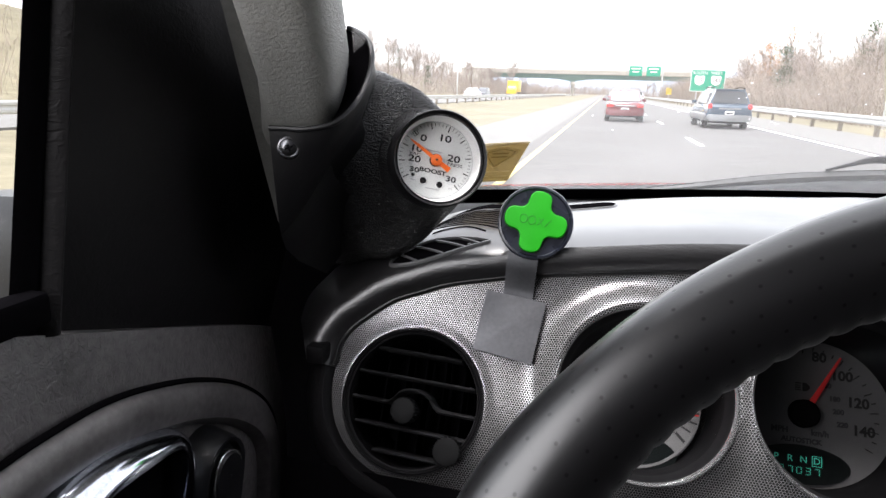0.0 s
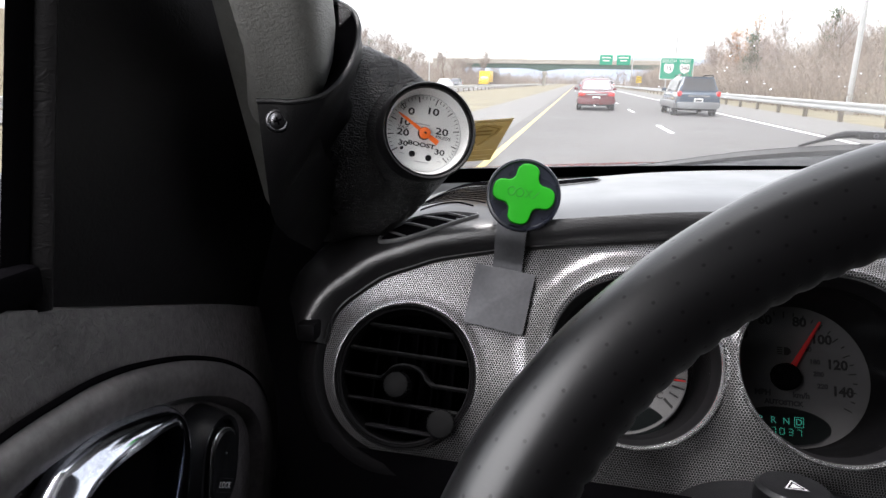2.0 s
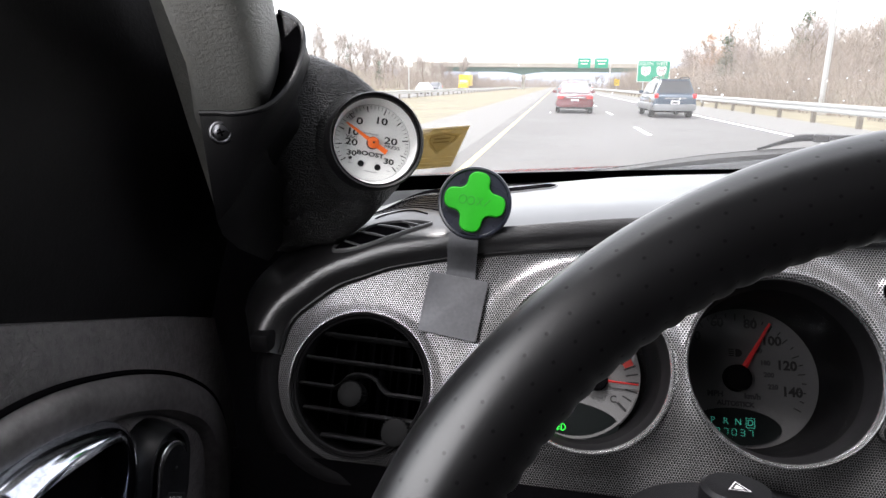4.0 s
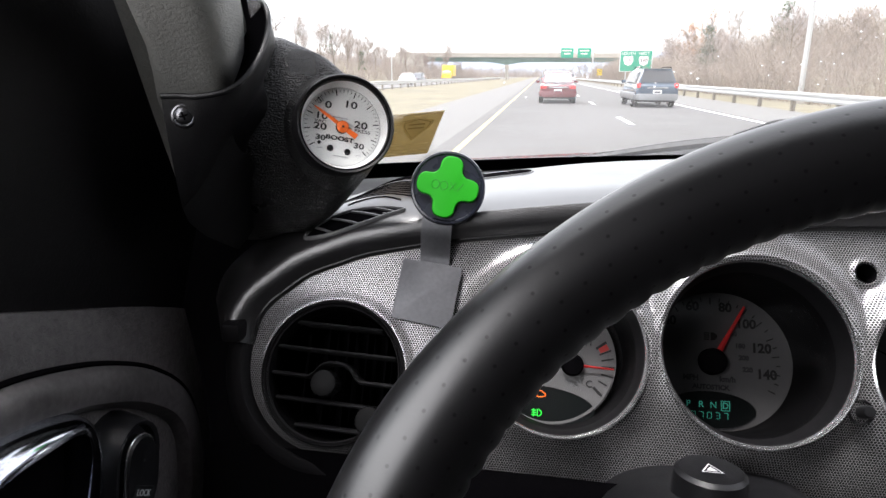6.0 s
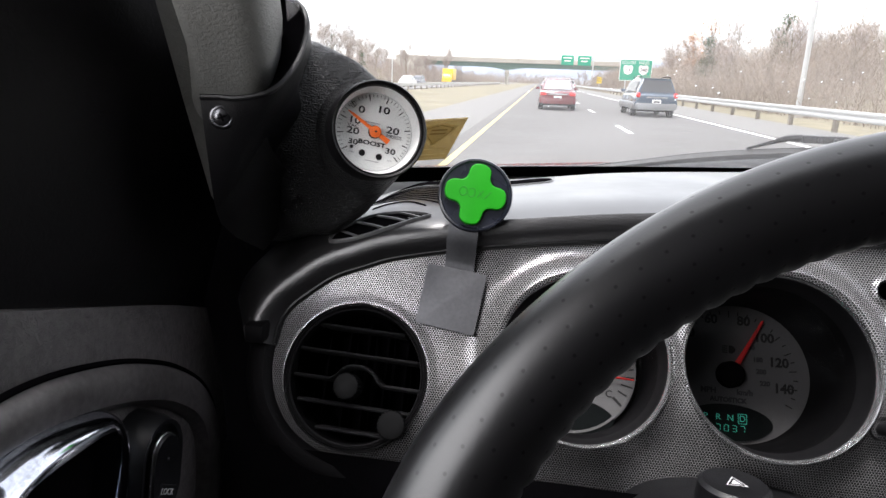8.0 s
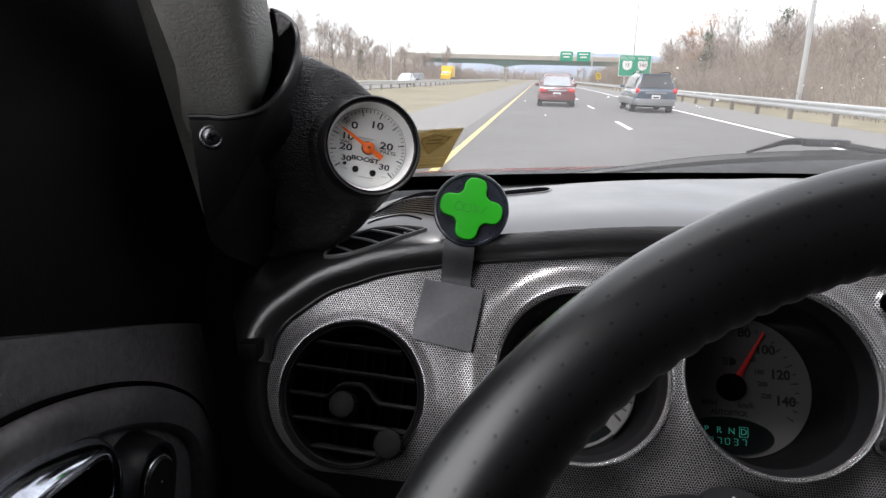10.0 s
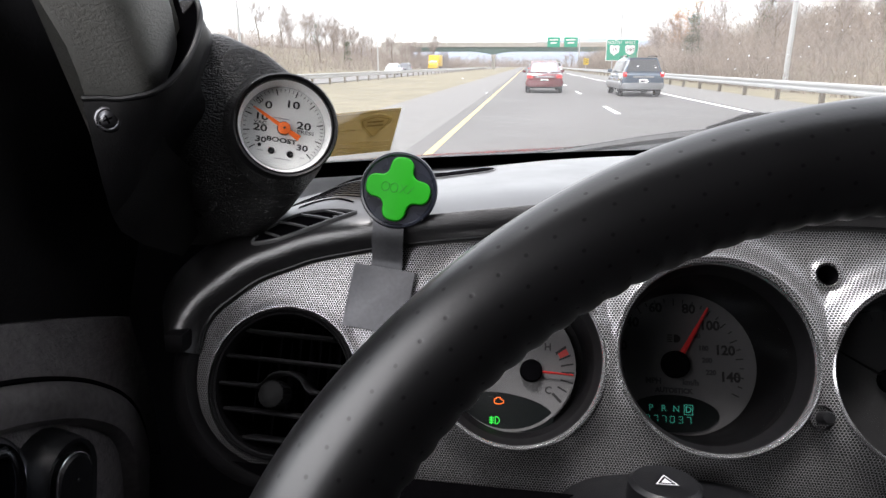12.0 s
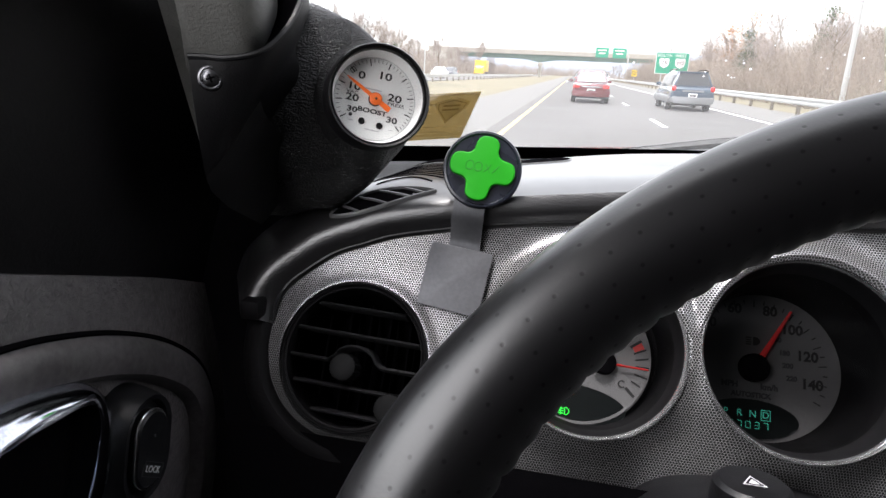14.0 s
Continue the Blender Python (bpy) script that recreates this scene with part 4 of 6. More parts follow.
panel("wall_dash_end", [(-0.25, 0.41, 0.5), (-0.125, 0.43, 0.5), (-0.125, 0.43, 1.205), (-0.25, 0.41, 1.25)], 0.01, MATTE, "dark filler between the dash end and the door", "wall")
panel("wall_kick", [(-0.25, 0.38, 0.5), (-0.25, 0.62, 0.5), (-0.25, 0.62, 1.2), (-0.25, 0.38, 1.2)], 0.01, MATTE, "dark kick panel beside the footwell", "wall")

# bonnet and scuttle outside the glass
bm = bmesh.new()
rows_ = []
for k in range(9):
    y = 0.80 + 0.11 * k
    rows_.append([Vector((x, y, 1.1345 - 0.02 * k * 0.6 - 0.006 * k * k * 0.5 + 0.035 * (1 - ((x - 0.52) / 0.72) ** 2))) for x in [-0.18 + 1.4 * i / 24 for i in range(25)]])
loft(rows_, False, False, bm)
bmesh.ops.solidify(bm, geom=bm.faces[:], thickness=0.01)
tagged(part("bonnet", bm, HOODRED), "red painted bonnet seen past the windscreen's foot", "car bonnet")
bm = bmesh.new()
rows_ = []
for t, dz in ((0.0, -0.012), (0.03, -0.006), (0.07, 0.0), (0.12, 0.004), (0.16, -0.02)):
    rows_.append([Vector((x, yb(x) + 0.012 + t, 1.150 + dz + 0.028 * bump01((x - 0.02) / 0.40))) for x in [-0.19 + 1.42 * i / 30 for i in range(31)]])
loft(rows_, False, False, bm)
bmesh.ops.solidify(bm, geom=bm.faces[:], thickness=0.006)
tagged(part("scuttle_panel", bm, BLACK), "black plastic scuttle panel under the wipers", "scuttle panel", kind="structure")


def wiper():
    th = bare("windscreen_wiper")
    arm = smooth_line([(0.2392, 0.757, 1.1850), (0.2620, 0.758, 1.1925), (0.2790, 0.760, 1.1975), (0.2910, 0.760, 1.1988), (0.3094, 0.760, 1.1985), (0.3265, 0.760, 1.1985), (0.3507, 0.760, 1.1945), (0.40, 0.765, 1.188), (0.47, 0.775, 1.180)], 5)
    part("arm", tube(arm, [0.0016 + 0.0024 * bump01(i / 14) for i in range(len(arm))], 8), GRAIN, th)
    line = smooth_line([(0.035, 0.735, 1.1535), (0.10, 0.745, 1.1630), (0.19, 0.757, 1.1770), (0.28, 0.762, 1.1860), (0.3834, 0.765, 1.1915), (0.52, 0.770, 1.1930)], 5)
    part("blade", tube(line, 0.0016, 6), GRAIN, th)
    body = []
    for i, p in enumerate(line):
        tall = 0.0035 + 0.0065 * bump01(i / len(line) * 2.2)
        body.append([p + Vector((0, y, z)) for y, z in ((-0.003, 0.0005), (0.003, 0.0005), (0.004, -tall * 0.7), (0.001, -tall), (-0.005, -tall * 0.85), (-0.006, -tall * 0.35))])
    part("blade_cover", loft(body, True, True), SCUTTLE, th, "grey plastic blade cover")
    part("bridge", box(0.048, 0.018, 0.0085, 0.0025, (0.318, 0.759, 1.1985)), GRAIN, th)
    for x in (0.3095, 0.3264):
        part("rivet", tube([Vector((x, 0.751, 1.1985)), Vector((x, 0.747, 1.1985))], 0.0022, 10), STEEL, th)
    return tagged(th, "black wiper arm and blade resting on the scuttle", "wiper")


wiper()


# ---- dashboard ----
def fascia():
    from mathutils.geometry import delaunay_2d_cdt
    outline = [(p.x, p.y) for p in top_curve] + [(p.x, p.y) for p in low_curve[::-1]][:-1]
    holes = [(VENT, RV - 0.003, 72), (TEMP, RT - 0.0004, 72), (SPEED, RS - 0.0004, 72), (FUEL, RT - 0.0004, 72), ((0.2125, 0.0452), 0.0054, 24)]
    pts, edges = [], []
    def ring(seq):
        k = len(pts)
        pts.extend(Vector(p) for p in seq)
        edges.extend((k + i, k + (i + 1) % len(seq)) for i in range(len(seq)))
    ring(outline)
    for (cu, cv), r, k in holes:
        ring([(cu + r * math.cos(6.283185 * i / k), cv + r * math.sin(6.283185 * i / k)) for i in range(k)])
    for (cu, cv), r, k in holes:
        for d in (0.0012, 0.0025, 0.004, 0.006, 0.0085, 0.011, 0.014):
            if k == 24 and d > 0.005:
                continue
            for i in range(k):
                pts.append(Vector((cu + (r + d) * math.cos(6.283185 * (i + 0.5) / k), cv + (r + d) * math.sin(6.283185 * (i + 0.5) / k))))
    step = 0.0055
    for i in range(-30, 70):
        for j in range(-24, 16):
            u, v = i * step + (j % 2) * step / 2, j * step
            if all(math.hypot(u - c[0], v - c[1]) > r + 0.016 for c, r, _ in holes[:4]):
                pts.append(Vector((u, v)))
    def inside(u, v):
        c, n = False, len(outline)
        for i in range(n):
            (x1, y1), (x2, y2) = outline[i], outline[(i + 1) % n]
            if (y1 > v) != (y2 > v) and u < (x2 - x1) * (v - y1) / (y2 - y1) + x1:
                c = not c
        return c
    vs, _, fs, *_ = delaunay_2d_cdt(pts, edges, [], 0, 1e-6)
    keep = []
    for f in fs:
        u, v = sum(vs[i].x for i in f) / 3, sum(vs[i].y for i in f) / 3
        if all(math.hypot(u - c[0], v - c[1]) > r * 0.998 for c, r, _ in holes) and inside(u, v):
            keep.append(tuple(f))
    me = bpy.data.meshes.new("fascia")
    me.from_pydata([(v.x, v.y, relief(v.x, v.y)) for v in vs], [], keep)
    bm = bmesh.new()
    bm.from_mesh(me)
    bmesh.ops.delete(bm, geom=[v for v in bm.verts if not v.link_faces], context="VERTS")
    bmesh.ops.recalc_face_normals(bm, faces=bm.faces)
    if sum(f.normal.z for f in bm.faces) < 0:
        bmesh.ops.reverse_faces(bm, faces=bm.faces)
    bmesh.ops.solidify(bm, geom=bm.faces[:], thickness=0.0022)
    return bm


dash = bare("dashboard")
part("fascia", fascia(), SILVER, dash, "silver fascia printed with a dark perforated pattern", m=FRAME)

# padded top that rolls over the fascia's upper edge
prof = [(-0.003, -0.006), (0.0015, 0.004), (0.004, 0.0085), (0.0075, 0.0112), (0.0115, 0.0124), (0.0150, 0.0122)]
rise = [(0.010, 0.0055), (0.022, 0.0100), (0.034, 0.0125)]
PAD_STEPS = 16
pad_rings = [[] for _ in range(len(prof) + len(rise) + PAD_STEPS + 1)]
TOPZ = 1.1655
n_top = len(top_curve)
pad_front = []
for i, p in enumerate(top_curve):
    d = (top_curve[min(i + 1, n_top - 1)] - top_curve[max(i - 1, 0)]).normalized()
    nrm = Vector((-d.y, d.x, 0))
    for k, (a, h) in enumerate(prof):
        pad_rings[k].append(fp(p.x + nrm.x * a, p.y + nrm.y * a, h + relief(p.x, p.y) * 0.5))
    first = pad_rings[len(prof) - 1][-1]
    lift_by = min(1.0, max(0.32, (1.170 - first.z) / 0.0125))
    for k, (dy, dz) in enumerate(rise):
        pad_rings[len(prof) + k].append(first + Vector((nrm.x * dy * 0.6, dy, dz * lift_by)))
    last = pad_rings[len(prof) + len(rise) - 1][-1]
    pad_front.append(last)
    t = bump01((p.x + 0.15) / 0.10)
    bx = max(-0.19, last.x - 0.03 * (1 - t))
    back = Vector((bx, yb(bx) - 0.012, TOPZ - 0.004))
    back = Vector((bx, last.y + 0.16, 1.128)).lerp(back, t)
    # the top runs level, then falls away into the gap before the glass
    level = last.y + 0.46 * (back.y - last.y)
    for j in range(1, PAD_STEPS + 1):
        f = j / PAD_STEPS
        q = last.lerp(back, f)
        sunk = last.z + (back.z - last.z) * bump01(f * 1.6)
        flat = last.z + (back.z - last.z) * bump01((q.y - level) / max(0.01, back.y - level))
        q.z = sunk + (flat - sunk) * bump01((t - 0.45) / 0.5)
        pad_rings[len(prof) + len(rise) - 1 + j].append(q)
    pad_rings[-1].append(Vector((back.x, back.y + 0.004, back.z - 0.02)))
part("dash_pad", loft(pad_rings, False), PAD, dash, "black padded vinyl top with crease grain")

# seam lip just above the fascia
part("edge_seam", tube([fp(p.x, p.y + 0.0012, 0.0030 + relief(p.x, p.y)) for p in top_curve], 0.0011, 6), BLACK, dash)

# dark end shell round the vent and below the fascia
shell = [[] for _ in range(7)]
prof2 = [(-0.002, -0.006), (0.0015, 0.0035), (0.004, 0.0055), (0.009, 0.005), (0.015, 0.0), (0.022, -0.012), (0.030, -0.050)]
for i, p in enumerate(low_curve):
    d = (low_curve[min(i + 1, len(low_curve) - 1)] - low_curve[max(i - 1, 0)]).normalized()
    nrm = Vector((d.y, -d.x, 0))
    for k, (a, h) in enumerate(prof2):
        shell[k].append(fp(p.x + nrm.x * a, p.y + nrm.y * a, h + relief(p.x, p.y)))
part("lower_shell", loft(shell, False), SAILBLACK, dash, "smooth black plastic shell round the fascia's end")
part("end_lid", box(0.012, 0.02, 0.012, 0.002, (-0.154, 0.352, 1.0955)), SAILBLACK, dash, "small black cover at the dash end")
part("knee_panel", loft([[Vector((-0.17, y, z)), Vector((0.2, y - 0.01, z)), Vector((0.6, y, z)), Vector((1.24, y, z))] for y, z in ((0.33, 1.03), (0.31, 0.95), (0.36, 0.75), (0.50, 0.6))], False), MATTE, dash)
part("passenger_dash", loft([[Vector((x, y, z)) for x in (0.37, 0.6, 0.9, 1.23)] for y, z in ((0.62, 1.155), (0.45, 1.165), (0.40, 1.155), (0.36, 1.12), (0.34, 1.0))], False), PAD, dash, "plain padded passenger side of the dash")
tagged(dash, "black padded dashboard with silver perforated fascia", "dashboard")


PAD_TREE = BVHTree.FromPolygons([q for ring in pad_rings for q in ring],
                                [(k * n_top + i, k * n_top + i + 1, (k + 1) * n_top + i + 1, (k + 1) * n_top + i) for k in range(len(pad_rings) - 1) for i in range(n_top - 1)])


def pad_point(x, y, lift=0.0, blur=0.003):
    """A place on the pad's top, smoothed over a few millimetres."""
    z = []
    for dx, dy in ((0, 0), (blur, 0), (-blur, 0), (0, blur), (0, -blur), (blur, blur), (-blur, -blur), (blur, -blur), (-blur, blur)):
        hit = PAD_TREE.ray_cast(Vector((x + dx, y + dy, 2.0)), Vector((0, 0, -1)))[0]
        if hit:
            z.append(hit.z)
    return Vector((x, y, (sum(z) / len(z) if z else TOPZ) + lift))


def grown(line, s, c):
    return [c + (p - c) * s for p in line]


# side demister grille, a leaf-shaped louvre in the pad
def demister():
    th = bare("demister_grille")
    edge = smooth_line([(-0.1175, 0.3805, 0), (-0.1125, 0.3785, 0), (-0.1010, 0.3785, 0), (-0.0871, 0.3810, 0), (-0.0720, 0.3860, 0), (-0.0610, 0.3906, 0), (-0.0563, 0.3935, 0), (-0.0620, 0.3955, 0), (-0.0709, 0.3966, 0), (-0.0843, 0.3972, 0), (-0.0976, 0.3958, 0), (-0.1085, 0.3910, 0), (-0.1160, 0.3850, 0)], 5, True)
    c = Vector((-0.0885, 0.3885, 0))
    lift = Vector((0.0, -0.45, 0.89))
    def ring(inset_by, h):
        out, n = [], len(edge)
        for i, p in enumerate(edge):
            d = edge[(i + 2) % n] - edge[i - 2]
            q = p + Vector((-d.y, d.x, 0)).normalized() * inset_by
            out.append(pad_point(q.x, q.y) + lift * h)
        return out
    part("frame", loft([ring(-0.0014, -0.0010), ring(-0.0010, 0.0012), ring(-0.0003, 0.0020), ring(0.0004, 0.0019), ring(0.0009, 0.0010), ring(0.0011, -0.0004)]), PADTRIM, th, "thin moulded frame")
    low_ring = [pad_point(p.x, p.y) + lift * 0.0003 for p in grown(edge, 0.5, c)]
    # pad stays closed here; black sheet on it stands in for shaded depth
    part("duct", loft([ring(0.0008, 0.0003), low_ring, [pad_point(p.x, p.y) + lift * 0.0003 for p in grown(edge, 0.1, c)]], True, True), MATTE, th, "black sheet standing in for the duct's shade")
    for a, b in (((-0.1128, 0.3870), (-0.0990, 0.3792)), ((-0.1040, 0.3926), (-0.0825, 0.3826)), ((-0.0915, 0.3958), (-0.0700, 0.3874)), ((-0.0760, 0.3962), (-0.0620, 0.3910))):
        a, b = Vector((*a, 0)), Vector((*b, 0))
        d = (b - a).normalized()
        side = Vector((-d.y, d.x, 0))
        rows_ = []
        for w, h in ((-0.0006, -0.0002), (-0.0004, 0.0015), (0.0004, 0.0015), (0.0006, -0.0002)):
            rows_.append([pad_point(*((a.lerp(b, i / 8) + side * w).xy)) + lift * h for i in range(9)])
        part("vane", loft(rows_, False), PADTRIM, th)
    return tagged(th, "leaf-shaped black demister grille let into the dash pad", "air vent")


demister()


def speaker_grille():
    th = bare("speaker_grille")
    cx, cy = -0.079, 0.456
    for k in range(13):
        v = -0.94 + 1.88 * k / 12
        half = 0.036 * math.sqrt(1 - v * v * 0.85)
        y0 = cy + 0.046 * v
        def across(w, h):
            return [pad_point(cx + half * t, y0 - 0.006 * t * t + w, h) for t in [-1 + i / 8 for i in range(17)]]
        # black strip laid on the pad in place of a groove's shade
        part("slot", loft([across(-0.0010, 0.0001), across(-0.0007, 0.0005), across(0.0007, 0.0005), across(0.0010, 0.0001)], False), MATTE, th)
    return tagged(th, "ribbed black speaker grille in the dash top", "speaker grille")


speaker_grille()


def demist_slot():
    th = bare("defrost_slot")
    def outline(w, h):
        one, two = [], []
        for i in range(15):
            x = -0.120 + (0.0125 + 0.120) * i / 14
            y = 0.5050 + 0.25 * x
            one.append(pad_point(x, y - w, h))
            two.append(pad_point(x, y + w, h))
        tip = [pad_point(0.0125 + w * 0.9 * math.sin(a), 0.5081 - w * math.cos(a), h) for a in (0.5, 1.0, 1.57, 2.1, 2.6)]
        return one + tip + two[::-1]
    part("rim", loft([outline(0.0125, -0.0006), outline(0.0118, 0.0008), outline(0.0108, 0.0008), outline(0.0102, -0.0004)]), PADTRIM, th, "moulded slot rim")
    # no hole is cut; a black sheet carries the slot's shade
    a, b = outline(0.0106, 0.0009), outline(0.0002, 0.0009)
    part("opening", loft([a, b]), MATTE, th, "black sheet standing in for the slot's shade")
    return tagged(th, "long black defroster slot in the dash top", "air vent")


demist_slot()


# ---- round air vent ----
def air_vent():
    th = bare("air_vent", FRAME @ Matrix.Translation((VENT[0], VENT[1], 0)))
    part("ring", revolve([(RV + 0.0005, -0.004), (RV - 0.0004, 0.0012), (RV - 0.0014, 0.0018), (RV - 0.0024, 0.0004), (RV - 0.0028, 0.0010), (RV - 0.0036, 0.0006), (RV - 0.0042, -0.004), (RV - 0.0048, -0.03)], 72, False), SAILBLACK, th, "black ring")
    part("rim_line", revolve([(RV + 0.0006, 0.0010), (RV + 0.0004, 0.0022), (RV + 0.0001, 0.0022), (RV - 0.0002, 0.0010)], 72, False), SAILBLACK, th, "thin black rim")
    part("barrel", revolve([(RV - 0.006, -0.008), (RV - 0.010, -0.045), (0.002, -0.055)], 48, True), MATTE, th)
    for k, v in enumerate((0.0285, 0.0125, -0.0040, -0.0185, -0.0335)):
        half = math.sqrt((RV - 0.0042) ** 2 - v * v) - 0.0003
        n = 24
        rings = []
        for i in range(n + 1):
            u = -half + 2 * half * i / n
            dv = 0.0
            if k == 2:
                dv = 0.0098 * max(0.0, 1 - (u / 0.0135) ** 2) ** 0.5
            y = v + dv - 0.05 * u * 0.9
            rings.append([Vector((u, y - 0.0014, -0.018)), Vector((u, y - 0.0010, -0.0035)), Vector((u, y, -0.0020)), Vector((u, y + 0.0012, -0.0035)), Vector((u, y + 0.0016, -0.018))])
        part("slat", loft(rings, True, True), VENTGREY, th)
    for k in range(5):
        part("rear_vane", box(0.0015, 0.07, 0.016, 0.0004, (-0.026 + 0.013 * k, 0, -0.035)), MATTE, th)
    for u, v, r, h, nm in ((-0.0030, -0.0068, 0.0076, 0.008, "centre_knob"), (0.0265, -0.0265, 0.0082, 0.006, "wheel_knob")):
        k = 72
        rings = []
        for rr, z, flute in ((r * 0.8, -0.012, 0), (r * 0.95, -0.004, 1), (r, 0.0, 1), (r, h - 0.0016, 1), (r * 0.95, h - 0.0003, 1), (r * 0.90, h, 0), (r * 0.3, h + 0.0001, 0)):
            rings.append([Vector((u + (rr + (0.0007 if flute and i % 3 == 0 else 0)) * math.cos(6.283185 * i / k), v + (rr + (0.0007 if flute and i % 3 == 0 else 0)) * math.sin(6.283185 * i / k), z)) for i in range(k)])
        part(nm, loft(rings, True, True), KNOB, th, "ribbed black knob")
    return tagged(th, "round black air vent with horizontal slats and knobs", "air vent")


air_vent()


# ---- instruments ----
def arc_sheet(r0, r1, a0, a1, z, k=24, thick=0.0003):
    rings = []
    for i in range(k + 1):
        a = radians(a0 + (a1 - a0) * i / k)
        c, s = math.cos(a), math.sin(a)
        rings.append([Vector((r0 * c, r0 * s, z)), Vector((r1 * c, r1 * s, z)), Vector((r1 * c, r1 * s, z + thick)), Vector((r0 * c, r0 * s, z + thick))])
    return loft(rings, True, True)


def tick(parent, cx, cy, r0, r1, a, w, z, material, name="tick"):
    return part(name, box(r1 - r0, w, 0.0002, 0, ((r0 + r1) / 2, 0, 0)), material, parent, smooth=False, m=pose(cx, cy, z, 0, 0, a))


def lobe(w, h, k=40, lean=0.0):
    return [(w / 2 * math.cos(6.283185 * i / k), h / 2 * math.sin(6.283185 * i / k) + lean * w / 2 * math.cos(6.283185 * i / k)) for i in range(k)]


def pointer(parent, cx, cy, a, r0, r1, w0, w1, z, material, name="needle"):
    bm = loft([[Vector((r, -w / 2, 0)), Vector((r, w / 2, 0)), Vector((r, 0, 0.0011))] for r, w in ((r0, w0), (r1 * 0.5, (w0 + w1) / 2), (r1, w1))], True, True)
    return part(name, bm, material, parent, smooth=False, m=pose(cx, cy, z, 0, 0, a))


def instrument(name, centre, r, depth, label):
    th = bare(name, FRAME @ Matrix.Translation((centre[0], centre[1], 0)))
    part("bezel", revolve([(r + 0.0019, -0.0020), (r + 0.0019, 0.0052), (r + 0.0015, 0.0076), (r + 0.0006, 0.0084), (r - 0.0004, 0.0070), (r - 0.0008, 0.0050), (r - 0.0010, 0.0030)], 96, False), SATIN, th, "thin bright metal bezel")
    part("bowl", revolve([(r - 0.0008, 0.0042), (r - 0.0012, 0.0020), (r - 0.0016, 0.0), (r - 0.0035, -0.006), (r - 0.006, depth - 0.001), (r - 0.007, depth - 0.004)], 72, True), BOWL, th, "deep dark bowl")
    return tagged(th, label, "instrument")


DS = -0.066
sp = instrument("speedometer", SPEED, RS, DS - 0.002, "round speedometer with silver-grey dial and red needle")
ox, oy = 0.1456 - SPEED[0], -0.0042 - SPEED[1]
dial = part("dial", revolve([(0.0455, DS - 0.001), (0.0455, DS), (0.003, DS)], 72, True), DIAL, sp, "silver-grey dial")
for body, u, v, s in (("140", 0.1800, -0.0106, 0.0085), ("120", 0.1772, 0.0063, 0.0085), ("100", 0.1682, 0.0220, 0.0085), ("80", 0.1552, 0.0324, 0.0085), ("60", 0.1340, 0.0323, 0.0085), ("40", 0.1191, 0.0220, 0.0085), ("20", 0.1115, 0.0063, 0.0085), ("0", 0.112, -0.0106, 0.0085),
                      ("220", 0.1683, -0.0081, 0.0042), ("200", 0.1661, -0.0005, 0.0042), ("180", 0.1640, 0.0072, 0.0042), ("160", 0.1590, 0.0150, 0.0042), ("MPH", 0.1323, -0.0152, 0.0050), ("km/h", 0.1555, -0.0152, 0.0050), ("AUTOSTICK", 0.1449, -0.0208, 0.0042)):
    part("numeral", letters(body, s, 0.0001, 0.0003 if s > 0.008 else 0.00022), INK if s > 0.008 else INKGREY, dial, smooth=False, m=pose(u - SPEED[0], v - SPEED[1], DS + 0.0003))
for i in range(29):
    a = 205 - 230 * i / 28
    tick(dial, ox, oy, 0.0405 if i % 2 else 0.0385, 0.0432, a, 0.0007, DS + 0.0003, INK)
lampicon = part("headlamp_symbol", plate([(-0.001, -0.0027), (0.0012, -0.0026), (0.0028, -0.0014), (0.0034, 0), (0.0028, 0.0014), (0.0012, 0.0026), (-0.001, 0.0027)], 0.0002), INK, dial, smooth=False, m=pose(0.1465 - SPEED[0], 0.0127 - SPEED[1], DS + 0.0002))
for k in range(4):
    part("symbol_ray", box(0.0034, 0.0007, 0.0002, 0, (-0.0036, -0.0021 + 0.0014 * k, 0)), INK, lampicon, smooth=False)
disp = part("display", plate(lobe(0.056, 0.0235), 0.0006), VFDBACK, sp, "dark oval display window", m=pose(0.1446 - SPEED[0], -0.0352 - SPEED[1], DS + 0.0001))
part("display_rim", arc_sheet(0.0268, 0.0278, 200, 345, 0.0, 30), INKGREY, disp, m=pose(0, 0, 0.0003) @ Matrix.Diagonal((1, 0.45, 1, 1)))
for body, u in (("P", 0.1304), ("R", 0.1384), ("N", 0.1461), ("D", 0.1536)):
    part("lit_letter", letters(body, 0.0056, 0.0001), VFD, disp, "lit teal letter", smooth=False, m=pose(u - 0.1446, 0.0029, 0.0008))
bm = bmesh.new()
for x, y, w, h in ((0, 0.0036, 0.0062, 0.0004), (0, -0.0036, 0.0062, 0.0004), (-0.0031, 0, 0.0004, 0.0075), (0.0031, 0, 0.0004, 0.0075)):
    box(w, h, 0.0002, 0, (x, y, 0), bm=bm)
part("selector_box", bm, VFD, disp, smooth=False, m=pose(0.1536 - 0.1446, 0.0029, 0.0008) @ Matrix.Diagonal((0.84, 0.84, 1, 1)))
SEG = {"0": "abcdef", "2": "abged", "3": "abgcd", "7": "abc"}
